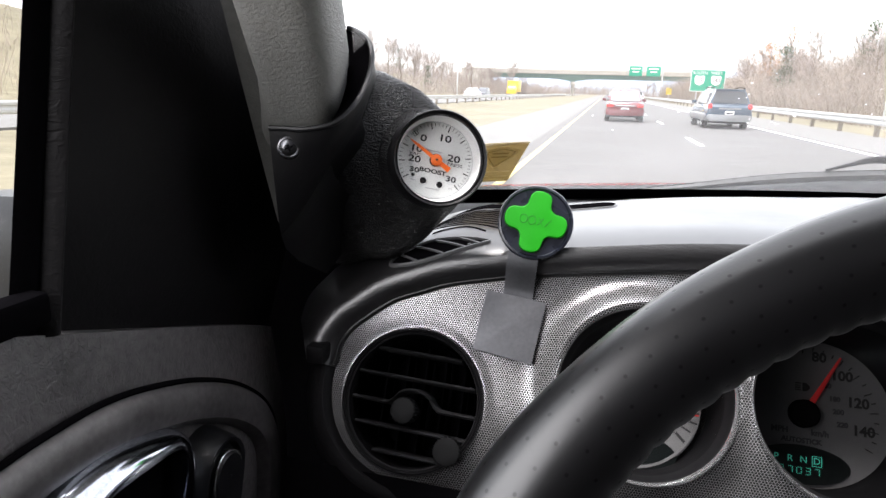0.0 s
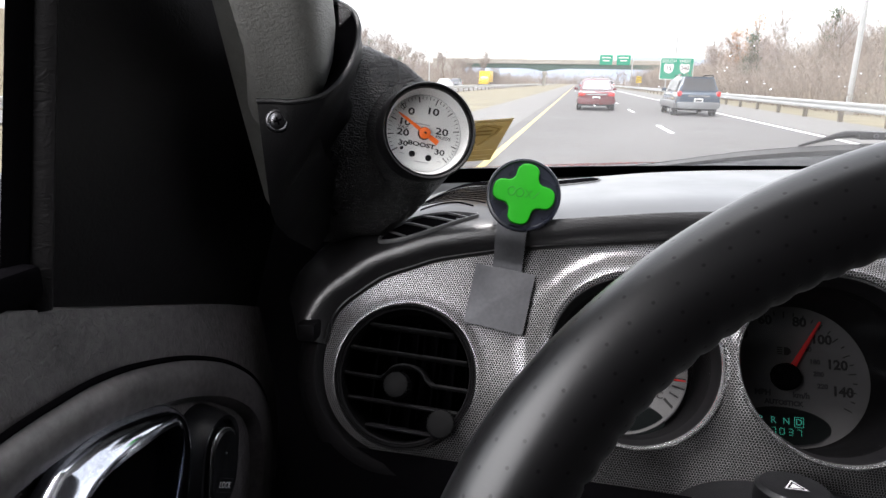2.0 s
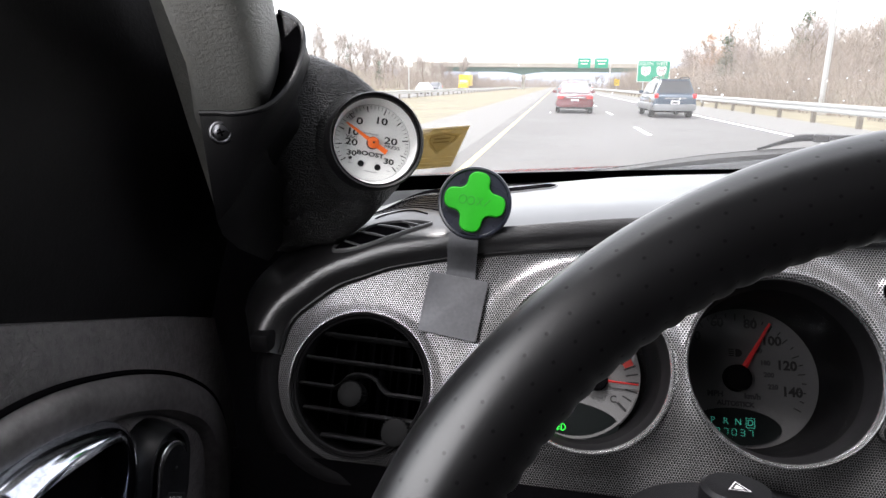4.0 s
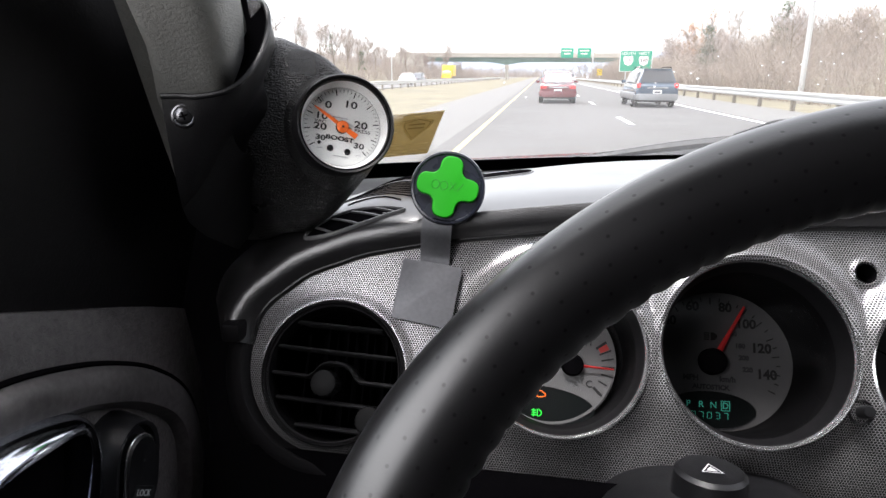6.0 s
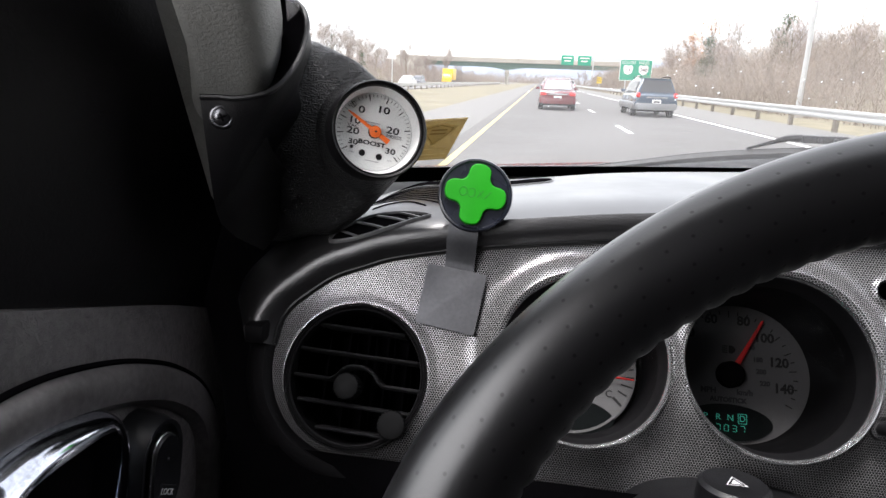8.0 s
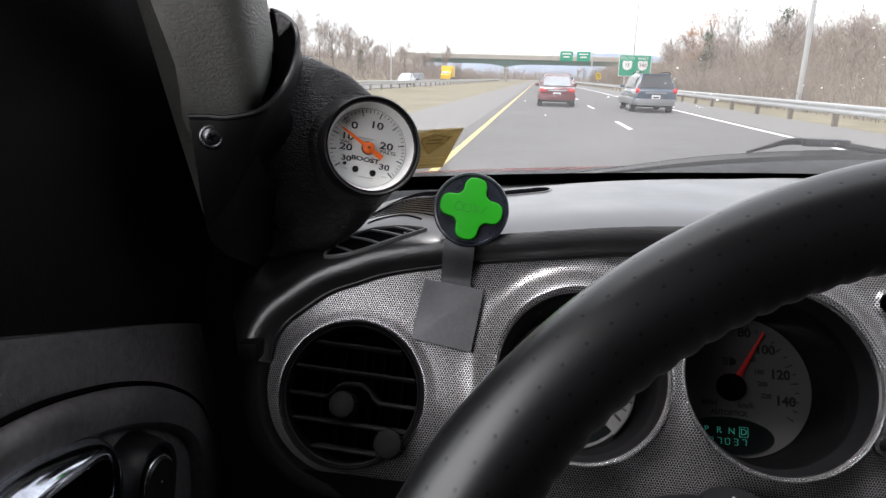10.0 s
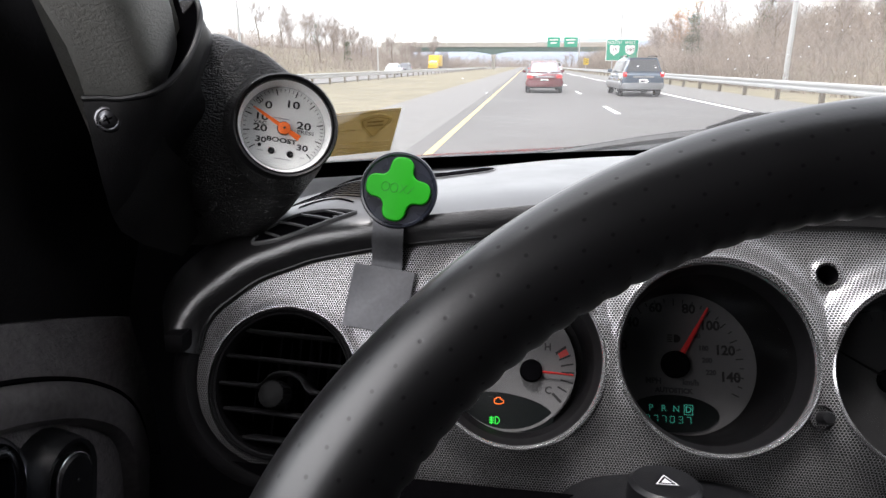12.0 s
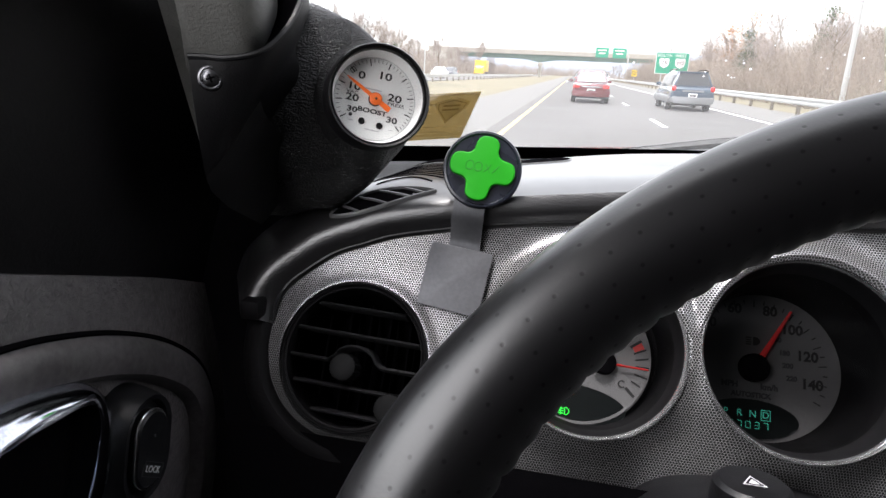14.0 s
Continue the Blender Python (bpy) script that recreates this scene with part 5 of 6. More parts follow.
for k, ch in enumerate("277037"):
    bm = bmesh.new()
    for sg in SEG[ch]:
        x, y, w, h = {"a": (0, 0.0024, 0.0022, 0.0004), "d": (0, -0.0024, 0.0022, 0.0004), "g": (0, 0, 0.0022, 0.0004), "b": (0.0013, 0.0012, 0.0004, 0.0019), "c": (0.0013, -0.0012, 0.0004, 0.0019), "f": (-0.0013, 0.0012, 0.0004, 0.0019), "e": (-0.0013, -0.0012, 0.0004, 0.0019)}[sg]
        box(w, h, 0.0002, 0, (x, y, 0), bm=bm)
    part("lit_digit", bm, VFD, disp, "lit teal digit", smooth=False, m=pose(0.1282 + 0.0051 * k - 0.1446, -0.0036, 0.0008) @ Matrix.Diagonal((1, 0.8, 1, 1)))
part("needle_hub", revolve([(0.0088, DS + 0.0004), (0.0086, DS + 0.006), (0.0076, DS + 0.0072), (0.002, DS + 0.0075)], 40, True), MATTE, sp, m=pose(ox, oy, 0))
pointer(sp, ox, oy, 61, 0.0085, 0.0425, 0.0036, 0.0016, DS + 0.0045, REDP)
# lens tint carries the shade inside the bowl
lens = part("lens", revolve([(RS - 0.003, -0.012), (RS * 0.5, -0.0118), (0.001, -0.0117)], 48, True), LENS_DARK, sp, "plastic lens tinted dark for the bowl's shade")
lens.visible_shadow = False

DT = -0.0365
tg = instrument("fuel_and_temperature_gauge", TEMP, RT, DT - 0.003, "round temperature gauge with grey dial and lit symbols")
tx, ty = 0.053 - TEMP[0], -0.0147 - TEMP[1]
dial = part("dial", revolve([(0.0412, DT - 0.001), (0.0412, DT), (0.003, DT)], 72, True), DIAL, tg, "silver-grey dial", m=pose(-0.004, -0.003, 0))
for body, u, v in (("H", 0.0628, 0.0002), ("C", 0.0637, -0.0260)):
    part("numeral", letters(body, 0.0062, 0.0001, 0.0001), INK, dial, smooth=False, m=pose(u - TEMP[0] + 0.004, v - TEMP[1] + 0.003, DT + 0.0003))
for k, a in enumerate((37, 24, 12, 0, -14, -28, -44)):
    tick(dial, tx + 0.004, ty + 0.003, 0.0185, 0.0262, a, 0.0010 if k not in (0, 6) else 0.0016, DT + 0.0003, INK)
part("hot_band", arc_sheet(0.0195, 0.0255, 26, 35, 0, 6, 0.0002), mat("red_print", (0.5, 0.05, 0.04), 0.6, var=0), dial, "red hot band", m=pose(tx + 0.004, ty + 0.003, DT + 0.0003))
disp = part("warning_window", plate(lobe(0.066, 0.023, lean=-0.06), 0.0006), VFDBACK, tg, "dark oval warning window", m=pose(0.0345 - TEMP[0], -0.0405 - TEMP[1], DT + 0.0001))
part("window_rim", arc_sheet(0.0385, 0.0402, 205, 345, 0.0, 36), DIAL, tg, m=pose(-0.004, -0.003, DT + 0.0009))
bm = tube([Vector((x * 0.001, y * 0.001, 0)) for x, y in ((-2.6, -1.2), (-2.6, 1.0), (-1.4, 1.0), (-1.4, 1.9), (1.0, 1.9), (1.0, 1.0), (2.0, 1.0), (2.0, 0.4), (3.0, 0.4), (3.0, -1.4), (2.0, -1.4), (1.2, -2.0), (-1.6, -2.0))], 0.00035, 5, closed=True)
part("engine_symbol", bm, WARN_O, disp, "lit amber engine symbol", smooth=False, m=pose(0.0338 - 0.0345, 0.0066, 0.001))
bm = tube([Vector((x * 0.001, y * 0.001, 0)) for x, y in ((0.2, -2.2), (0.2, 2.2), (1.4, 2.0), (2.6, 0.9), (2.8, 0), (2.6, -0.9), (1.4, -2.0))], 0.00035, 5, closed=True)
for k in range(3):
    box(0.0030, 0.0006, 0.0004, 0, (-0.0020, -0.0014 + 0.0014 * k, 0), bm=bm)
box(0.0006, 0.0046, 0.0004, 0, (-0.0022, 0, 0), bm=bm)
part("fog_lamp_symbol", bm, WARN_G, disp, "lit green fog lamp symbol", smooth=False, m=pose(0.0320 - 0.0345, -0.0052, 0.001))
part("needle_hub", revolve([(0.0070, DT + 0.0004), (0.0068, DT + 0.005), (0.006, DT + 0.006), (0.002, DT + 0.0062)], 40, True), MATTE, tg, m=pose(tx, ty, 0))
pointer(tg, tx, ty, -3, 0.0065, 0.0255, 0.0016, 0.0010, DT + 0.0035, REDP)
lens = part("lens", revolve([(RT - 0.003, -0.010), (RT * 0.5, -0.0098), (0.001, -0.0097)], 48, True), LENS_DIM, tg, "plastic lens tinted a little for the bowl's shade")
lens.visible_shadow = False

fu = instrument("rev_counter", FUEL, RT, DT - 0.003, "round third instrument coloured dark for shadow, with red warning lamp")
dial = part("dial", revolve([(0.0412, DT - 0.001), (0.0412, DT), (0.003, DT)], 72, True), SHADED_DIAL, fu, "grey dial coloured dark for shade")
for i in range(25):
    tick(dial, 0, 0, 0.035, 0.039, 215 - 250 * i / 24, 0.0008, DT + 0.0003, INK)
part("needle_hub", revolve([(0.0070, DT + 0.0004), (0.0068, DT + 0.005), (0.002, DT + 0.0062)], 40, True), MATTE, fu)
# needle in dark plastic, coloured for the same shade as its dial
pointer(fu, 0, 0, 150, 0.0065, 0.034, 0.0016, 0.0010, DT + 0.0035, KNOB)
part("warning_lamp", revolve([(0.0028, DT + 0.0002), (0.0020, DT + 0.0008)], 16, True), WARN_O, fu, "lit red warning lamp", m=pose(-0.026, -0.026, 0))

lens = part("lens", revolve([(RT - 0.003, -0.010), (RT * 0.5, -0.0098), (0.001, -0.0097)], 48, True), LENS_DARK, fu, "plastic lens tinted dark for the bowl's shade")
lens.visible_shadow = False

# socket hole and reset stalk in the fascia
th = bare("fascia_socket", FRAME @ Matrix.Translation((0.2125, 0.0452, 0)))
part("liner", revolve([(0.0058, 0.0008), (0.0052, 0.0012), (0.0048, -0.004), (0.0046, -0.02), (0.001, -0.021)], 28, True), MATTE, th)
tagged(th, "round dark screw recess in the silver fascia", "screw recess")
th = bare("reset_button", FRAME @ Matrix.Translation((0.2022, -0.0318, relief(0.2022, -0.0318) + 0.0022)))
part("collar", revolve([(0.0066, -0.006), (0.0064, 0.0006), (0.0062, 0.0008), (0.0058, -0.002)], 28, False), BLACK, th)
part("stalk", revolve([(0.0034, -0.004), (0.0034, 0.006), (0.0028, 0.0072), (0.001, 0.0074)], 24, True), BLACK, th, m=pose(0.001, 0, 0))
tagged(th, "small black trip reset button beside the speedometer", "button")


# ---- steering column with hazard switch ----
WC, WT, WR, Wr = Vector((0.1625, 0.1254, 1.0582)), radians(27.7), 0.1925, 0.0157
WX, WY, WN = Vector((1, 0, 0)), Vector((0, math.sin(WT), math.cos(WT))), Vector((0, -math.cos(WT), math.sin(WT)))
th = bare("steering_column")
ax = -WN
rings = []
for s, w, up, dn in ((0.05, 0.050, 0.045, 0.045), (0.10, 0.060, 0.062, 0.055), (0.17, 0.068, 0.074, 0.06), (0.24, 0.070, 0.085, 0.06), (0.32, 0.070, 0.095, 0.06)):
    c = WC + ax * s + Vector((-0.035 * bump01((s - 0.05) / 0.1), 0, 0))
    ring = []
    for i in range(40):
        a = 6.283185 * i / 40
        ca_, sa_ = math.cos(a), math.sin(a)
        x = math.copysign(abs(ca_) ** 0.6, ca_) * w
        z = math.copysign(abs(sa_) ** 0.6, sa_) * (up if sa_ > 0 else dn)
        ring.append(c + WX * x + WY * z)
    rings.append(ring)
part("shroud", loft(rings, True, True), BLACK, th, "smooth black column shroud")
hz = axes((0.1165, 0.2955, 1.036), (1, 0, 0), (0, 0.993, -0.12), (0, 0.12, 0.993))
btn = part("hazard_button", revolve([(0.0180, -0.006), (0.0178, 0.016), (0.0172, 0.0228), (0.0150, 0.0246), (0.0120, 0.0242), (0.002, 0.0236)], 48, True), BLACK, th, "round black hazard button", m=hz)
bm = bmesh.new()
for r0, r1 in ((0.0062, 0.0050), (0.0030, 0.0)):
    o = [Vector((r0 * math.cos(radians(90 + 120 * k)), r0 * math.sin(radians(90 + 120 * k)), 0.0246)) for k in range(3)]
    if r1:
        q = [Vector((r1 * math.cos(radians(90 + 120 * k)), r1 * math.sin(radians(90 + 120 * k)), 0.0246)) for k in range(3)]
        loft([o, q], True, False, bm)
    else:
        bm.faces.new([bm.verts.new(p) for p in o])
part("triangle_symbol", bm, PRINTW, btn, "white warning triangle", smooth=False, m=pose(0, -0.001, 0.0004))
tagged(th, "black steering column shroud with hazard button on top", "steering column")


# ---- steering wheel ----
def wheel_rim():
    bm = bmesh.new()
    uv = bm.loops.layers.uv.new("UVMap")
    N, K = 720, 30
    rows = []
    for i in range(N):
        a = 6.283185307 * i / N
        rad = WX * math.cos(a) + WY * math.sin(a)
        ring = []
        for j in range(K):
            b = 6.283185307 * j / K
            lace = max(0.0, -math.cos(b) - 0.75) / 0.25
            r = Wr * (1 + 0.02 * math.cos(2 * b)) + 0.0010 * lace * abs(math.sin(a * 66)) ** 0.7
            grip = 0.0009 * (1 - bump01(abs(((math.degrees(a) + 360) % 360) - 150) / 14.0)) + 0.0009 * (1 - bump01(abs(((math.degrees(a) + 360) % 360) - 30) / 14.0))
            ring.append(bm.verts.new(WC + rad * (WR + (r + grip) * math.cos(b)) + WN * (r + grip) * math.sin(b)))
        rows.append(ring)
    for i in range(N):
        for j in range(K):
            i2, j2 = (i + 1) % N, (j + 1) % K
            f = bm.faces.new((rows[i][j], rows[i2][j], rows[i2][j2], rows[i][j2]))
            for lp, (ii, jj) in zip(f.loops, ((i, j), (i + 1, j), (i + 1, j + 1), (i, j + 1))):
                lp[uv].uv = (6.283185307 * WR * ii / N, 2 * math.pi * Wr * 1.05 * jj / K)
    return bm


th = bare("steering_wheel")
part("rim", wheel_rim(), LEATHER, th, "black leather rim with perforated dimples and laced inner edge")
part("hub", loft([[WC + WN * h + WX * (r * math.cos(6.283185 * i / 40)) + WY * (r * 0.85 * math.sin(6.283185 * i / 40) - 0.02) for i in range(40)] for r, h in ((0.055, -0.06), (0.075, -0.03), (0.078, -0.012), (0.068, 0.0), (0.02, 0.004))], True, True), BLACK, th, "black hub cover")
for a in (188, 352, 250, 290):
    d = WX * math.cos(radians(a)) + WY * math.sin(radians(a))
    part("spoke", tube([WC + d * 0.05 - WN * 0.025, WC + d * 0.11 - WN * 0.018, WC + d * (WR - 0.005) - WN * 0.004], [0.014, 0.011, 0.010], 12), BLACK, th)
tagged(th, "black leather-wrapped steering wheel with perforated grip", "steering wheel")


# ---- door, pillar and side trim ----
def yz_line(points, x, k=6, closed=False):
    return smooth_line([(x, y, z) for y, z in points], k, closed)


door = bare("door")
# upper card: leans out towards its top edge
rings = []
for t in range(13):
    s = t / 12
    ring = []
    for i in range(41):
        y = -0.75 + 1.122 * i / 40
        ztop = 1.168 - 0.33 * max(0.0, y - 0.17) - 0.6 * max(0.0, y - 0.30) ** 2
        z = ztop - 0.26 * s
        x = -0.200 + 0.010 * math.sin(math.pi * min(1, s * 3.0) / 2) - 0.004 * s
        ring.append(Vector((x, y, z)))
    rings.append(ring)
back_ring = [p + Vector((-0.03, 0, 0.0)) for p in rings[0]]
part("upper_card", loft([back_ring] + rings, False), DOORGRAIN, door, "dark grained vinyl door card")
part("lower_card", loft([[Vector((x, y, z)) for y in (-0.75, -0.2, 0.2, 0.40)] for x, z in ((-0.194, 0.935), (-0.20, 0.7), (-0.21, 0.4))], False), CABIN, door)
RIMLINE = [(-0.06, 1.070), (0.02, 1.092), (0.09, 1.110), (0.135, 1.1195), (0.167, 1.1236), (0.190, 1.1242), (0.2113, 1.1232), (0.236, 1.1182), (0.2692, 1.1072), (0.300, 1.0925), (0.3217, 1.0780), (0.340, 1.0610), (0.3512, 1.0420), (0.3550, 1.0174), (0.350, 0.980), (0.330, 0.945), (0.28, 0.92), (0.18, 0.91), (0.05, 0.93), (-0.05, 0.97), (-0.085, 1.03)]
rim = yz_line(RIMLINE, 0.0, 6, True)
cen = Vector((0, 0.17, 1.03))
def inset(line, d):
    n = len(line)
    out = []
    for i, p in enumerate(line):
        q = line[(i + 1) % n] - line[i - 1]
        nrm = Vector((0, -q.z, q.y)).normalized()
        if nrm.dot(cen - p) < 0:
            nrm = -nrm
        out.append(p + nrm * d)
    return out
def at_x(line, x):
    return [Vector((x, p.y, p.z)) for p in line]
part("recess_surround", loft([at_x(inset(rim, d), x) for d, x in ((0.0, -0.1925), (0.0008, -0.1880), (0.004, -0.1850), (0.012, -0.1830), (0.019, -0.1842), (0.0225, -0.1885), (0.0240, -0.1980))]), DOORSMOOTH, door, "raised smooth surround of the handle recess")
part("panel_gap", tube(at_x(inset(rim, -0.0004), -0.1895), 0.0016, 6, closed=True), MATTE, door, "dark gap line round the surround")
part("recess_pan", loft([at_x(inset(rim, d), x) for d, x in ((0.0238, -0.1960), (0.030, -0.1985), (0.045, -0.1990))], True, True), BLACK, door, "dark recess pan")

# chrome pull handle: a tapering loop
OUT = [(0.100, 1.040), (0.140, 1.079), (0.1694, 1.0978), (0.1819, 1.1037), (0.2039, 1.1051), (0.2291, 1.1006), (0.2480, 1.0930), (0.2570, 1.0800), (0.2580, 1.0640), (0.250, 1.035), (0.21, 0.985), (0.14, 0.985), (0.10, 1.00)]
INN = [(0.125, 1.050), (0.158, 1.081), (0.1839, 1.0925), (0.1970, 1.0945), (0.2150, 1.0936), (0.2310, 1.0920), (0.2390, 1.0880), (0.2413, 1.0798), (0.2390, 1.0680), (0.2290, 1.045), (0.195, 1.00), (0.145, 1.00), (0.122, 1.015)]
outl, innl = yz_line(OUT, 0, 14, True), yz_line(INN, 0, 14, True)
rings = []
for k in range(20):
    a_ = radians(4 + 78 * k / 19)
    s, x = (1 - math.cos(a_)) / (1 - math.cos(radians(82))), -0.1880 + 0.0165 * math.sin(a_)
    rings.append([Vector((x, a.y + (b.y - a.y) * s, a.z + (b.z - a.z) * s)) for a, b in zip(outl, innl)])
for s, x in ((1.06, -0.1720), (1.09, -0.1740), (1.09, -0.1900)):
    rings.append([Vector((x, a.y + (b.y - a.y) * s, a.z + (b.z - a.z) * s)) for a, b in zip(outl, innl)])
handle = part("pull_handle", loft(rings), HANDLE, door, "polished chrome handle loop with worn patches")
part("finger_cup", loft([[Vector((x, 0.19 + (p.y - 0.19) * s, 1.045 + (p.z - 1.045) * s)) for p in innl] for x, s in ((-0.185, 1.0), (-0.197, 0.97), (-0.1985, 0.8))], True, True), MATTE, handle)

# lock rocker
def stadium(w, h, k=10):
    pts = []
    for i in range(k + 1):
        a = math.pi * i / k
        pts.append((w / 2 * math.cos(a), h / 2 - w / 2 + w / 2 * math.sin(a)))
    for i in range(k + 1):
        a = math.pi + math.pi * i / k
        pts.append((w / 2 * math.cos(a), -h / 2 + w / 2 + w / 2 * math.sin(a)))
    return pts
LK = axes((-0.1750, 0.2735, 1.0444), (0, 0.965, -0.26), (0, 0.26, 0.965), (1, 0, 0))
pod_ = part("switch_housing", loft([[Vector((u * s, v * t, h)) for u, v in stadium(0.038, 0.056)] for s, t, h in ((1.25, 1.15, -0.022), (1.05, 1.03, -0.004), (0.95, 0.97, 0.0), (0.80, 0.90, -0.0005), (0.72, 0.86, -0.004))], True, True), BLACK, door, "black switch housing", m=LK)
sw = part("lock_switch", loft([[Vector((u * s, v * s, h + 0.10 * v * v)) for u, v in stadium(0.0235, 0.040)] for s, h in ((1.0, -0.004), (1.0, 0.0008), (0.94, 0.0022), (0.80, 0.0020), (0.3, 0.0008))], True, True), BLACK, pod_, "black rocker lock switch")
part("lock_word", letters("LOCK", 0.0047, 0.0001), PRINTW, sw, "white printed word", smooth=False, m=pose(0.0, -0.0105, 0.0032, 0, 0, -21))
part("word_outline", tube([Vector((x, y, 0)) for x, y in ((-0.0082, -0.0036), (0.0082, -0.0036), (0.0082, 0.0036), (-0.0082, 0.0036))], 0.00014, 4, closed=True), INKGREY, sw, "thin grey line round the word", smooth=False, m=pose(0.0, -0.0105, 0.0033, 0, 0, -21))
part("indicator_dot", revolve([(0.0009, 0.0014), (0.0006, 0.0020)], 12, True), INKGREY, sw, m=pose(0.002, 0.006, 0))
part("switch_rim", tube([Vector((u, v, 0.0006 + 0.10 * v * v)) for u, v in stadium(0.0242, 0.0408)], 0.0006, 6, closed=True), SATIN, sw, "thin pale rim")

# window frame strips and sail panel
def post_strip(name, y0, y1, x, material, lean, label="", bulge=0.004):
    rings = []
    for t in range(9):
        s = t / 8
        z = 1.158 + 0.337 * s
        off = lean * s
        rings.append([Vector((x + bulge * math.sin(math.pi * k / 6) + 0.05 * s * 0.3, y0 + (y1 - y0) * k / 6 + off, z)) for k in range(7)])
    return part(name, loft(rings, False), material, door, label)
post_strip("window_channel", 0.1842, 0.1990, -0.2040, MATTE, 0.057, bulge=0.002)
post_strip("weather_strip", 0.1966, 0.2058, -0.2025, RUBBER, 0.0525, "ribbed rubber weather strip", 0.006)
post_strip("frame_groove", 0.2050, 0.2110, -0.2060, MATTE, 0.054, bulge=-0.002)
def card_top(y):
    """Upper edge of the door card."""
    return 1.168 - 0.33 * max(0.0, y - 0.17) - 0.6 * max(0.0, y - 0.30) ** 2


sail_rows = []
for t in range(11):
    f = t / 10
    row = []
    for k in range(11):
        g = k / 10
        y = 0.2070 + 0.053 * f + (0.178 - 0.063 * f) * g
        z0 = card_top(y) - 0.006
        row.append(Vector((-0.2075 + 0.02 * f + 0.006 * math.sin(math.pi * g) + 0.024 * g * g * bump01(f / 0.3) - 0.004 * (1 - bump01(f / 0.1)), y, z0 + (1.50 - z0) * f)))
    sail_rows.append(row)
part("sail_panel", loft(sail_rows, False), SAILBLACK, door, "black grained sail panel")
gl = part("window_pane", loft([[Vector((-0.207, y, 1.12)) for y in (-0.75, 0.185)], [Vector((-0.189, y, 1.53)) for y in (-0.75, 0.246)]], False), GLASS, door, "clear side window glass")
gl.visible_shadow = False
part("window_seal", box(0.012, 0.95, 0.014, 0.003, (-0.200, -0.277, 1.1715)), MATTE, door)
tagged(door, "dark car door with chrome handle and lock switch", "car door")


# wing mirror outside the pane
th = bare("wing_mirror")
part("shell", loft([[Vector((-0.325 + w * math.copysign(abs(math.cos(6.283185 * i / 32)) ** 0.6, math.cos(6.283185 * i / 32)), y, 1.133 + h * math.copysign(abs(math.sin(6.283185 * i / 32)) ** 0.6, math.sin(6.283185 * i / 32)))) for i in range(32)] for y, w, h in ((0.300, 0.075, 0.048), (0.306, 0.084, 0.056), (0.330, 0.084, 0.056), (0.365, 0.070, 0.046), (0.385, 0.035, 0.025))], True, True), BLACK, th, "black mirror shell")
part("mirror_glass", loft([[Vector((-0.372 + w * math.copysign(abs(math.cos(6.283185 * i / 32)) ** 0.6, math.cos(6.283185 * i / 32)), y, 1.133 + h * math.copysign(abs(math.sin(6.283185 * i / 32)) ** 0.6, math.sin(6.283185 * i / 32)))) for i in range(32)] for y, w, h in ((0.3005, 0.034, 0.044), (0.2990, 0.015, 0.020))], True, True), CHROME, th, "mirror glass")
part("stalk", box(0.06, 0.05, 0.03, 0.008, (-0.235, 0.335, 1.135)), BLACK, th)
tagged(th, "black wing mirror outside the driver's window", "wing mirror")


# A-pillar trim
PA, PD = Vector((-0.1505, 0.3430, 1.2430)), Vector((0.21, -0.73, 0.65)).normalized()
def pillar():
    rings = []
    side = Vector((1, 0, 0)) - PD * PD.x
    side.normalize()
    out = PD.cross(side)
    for t in (-0.03, -0.015, 0.0, 0.02, 0.04, 0.08, 0.12, 0.2, 0.3, 0.42, 0.56):
        c = PA + PD * t + Vector((-0.010 * max(0.0, 1 - max(0.0, t + 0.015) / 0.05), 0, 0.02 * max(0, t - 0.1)))
        ring = []
        for i in range(48):
            a = 6.283185 * i / 48
            ca_, sa_ = math.cos(a), math.sin(a)
            ring.append(c + side * (0.0212 * math.copysign(abs(ca_) ** 0.58, ca_)) + out * (0.0215 * math.copysign(abs(sa_) ** 0.58, sa_)))
        rings.append(ring)
    return loft(rings, True, True)
tagged(part("trim_pillar", pillar(), PILLAR), "grey grained vinyl windscreen pillar trim", "pillar trim", kind="structure")


# hidden panel added to stop daylight leaking past the pillar
outer = []
for k in range(9):
    t = 0.36 * k / 8
    x, y, z = -0.19 + 0.71 * 0.12 * t, yb(-0.19) + 0.036 + (-0.06 - yb(-0.19)) * t, 1.160 + (yb(-0.19) + 0.06) * TAN * t
    outer.append([Vector((x + 0.012, y, z)), Vector((x - 0.02, y, z + 0.006)), Vector((-0.235, y, z - 0.01))])
bm = loft(outer, False)
bmesh.ops.solidify(bm, geom=bm.faces[:], thickness=0.004)
tagged(part("trim_pillar_blocker", bm, MATTE), "unseen dark panel blocking light beside the windscreen pillar", "pillar trim", kind="structure")
side_rows = [[Vector(a), Vector(a) + Vector((0.030, 0.012, 0.004)), Vector(a) + Vector((b, 0.03, 0.006))] for a, b in (((-0.1560, 0.1850, 1.4250), 0.05), ((-0.1675, 0.2450, 1.3640), 0.05), ((-0.1775, 0.2935, 1.3080), 0.05), ((-0.1800, 0.3140, 1.2675), 0.05), ((-0.1808, 0.3285, 1.2339), 0.045), ((-0.1765, 0.3440, 1.1789), 0.012), ((-0.1740, 0.3490, 1.1700), 0.006))]
bm = loft(side_rows, False)
bmesh.ops.solidify(bm, geom=bm.faces[:], thickness=0.002)
tagged(part("trim_pillar_side", bm, PILLAR), "smooth grey side face of the windscreen pillar trim", "pillar trim", kind="structure")


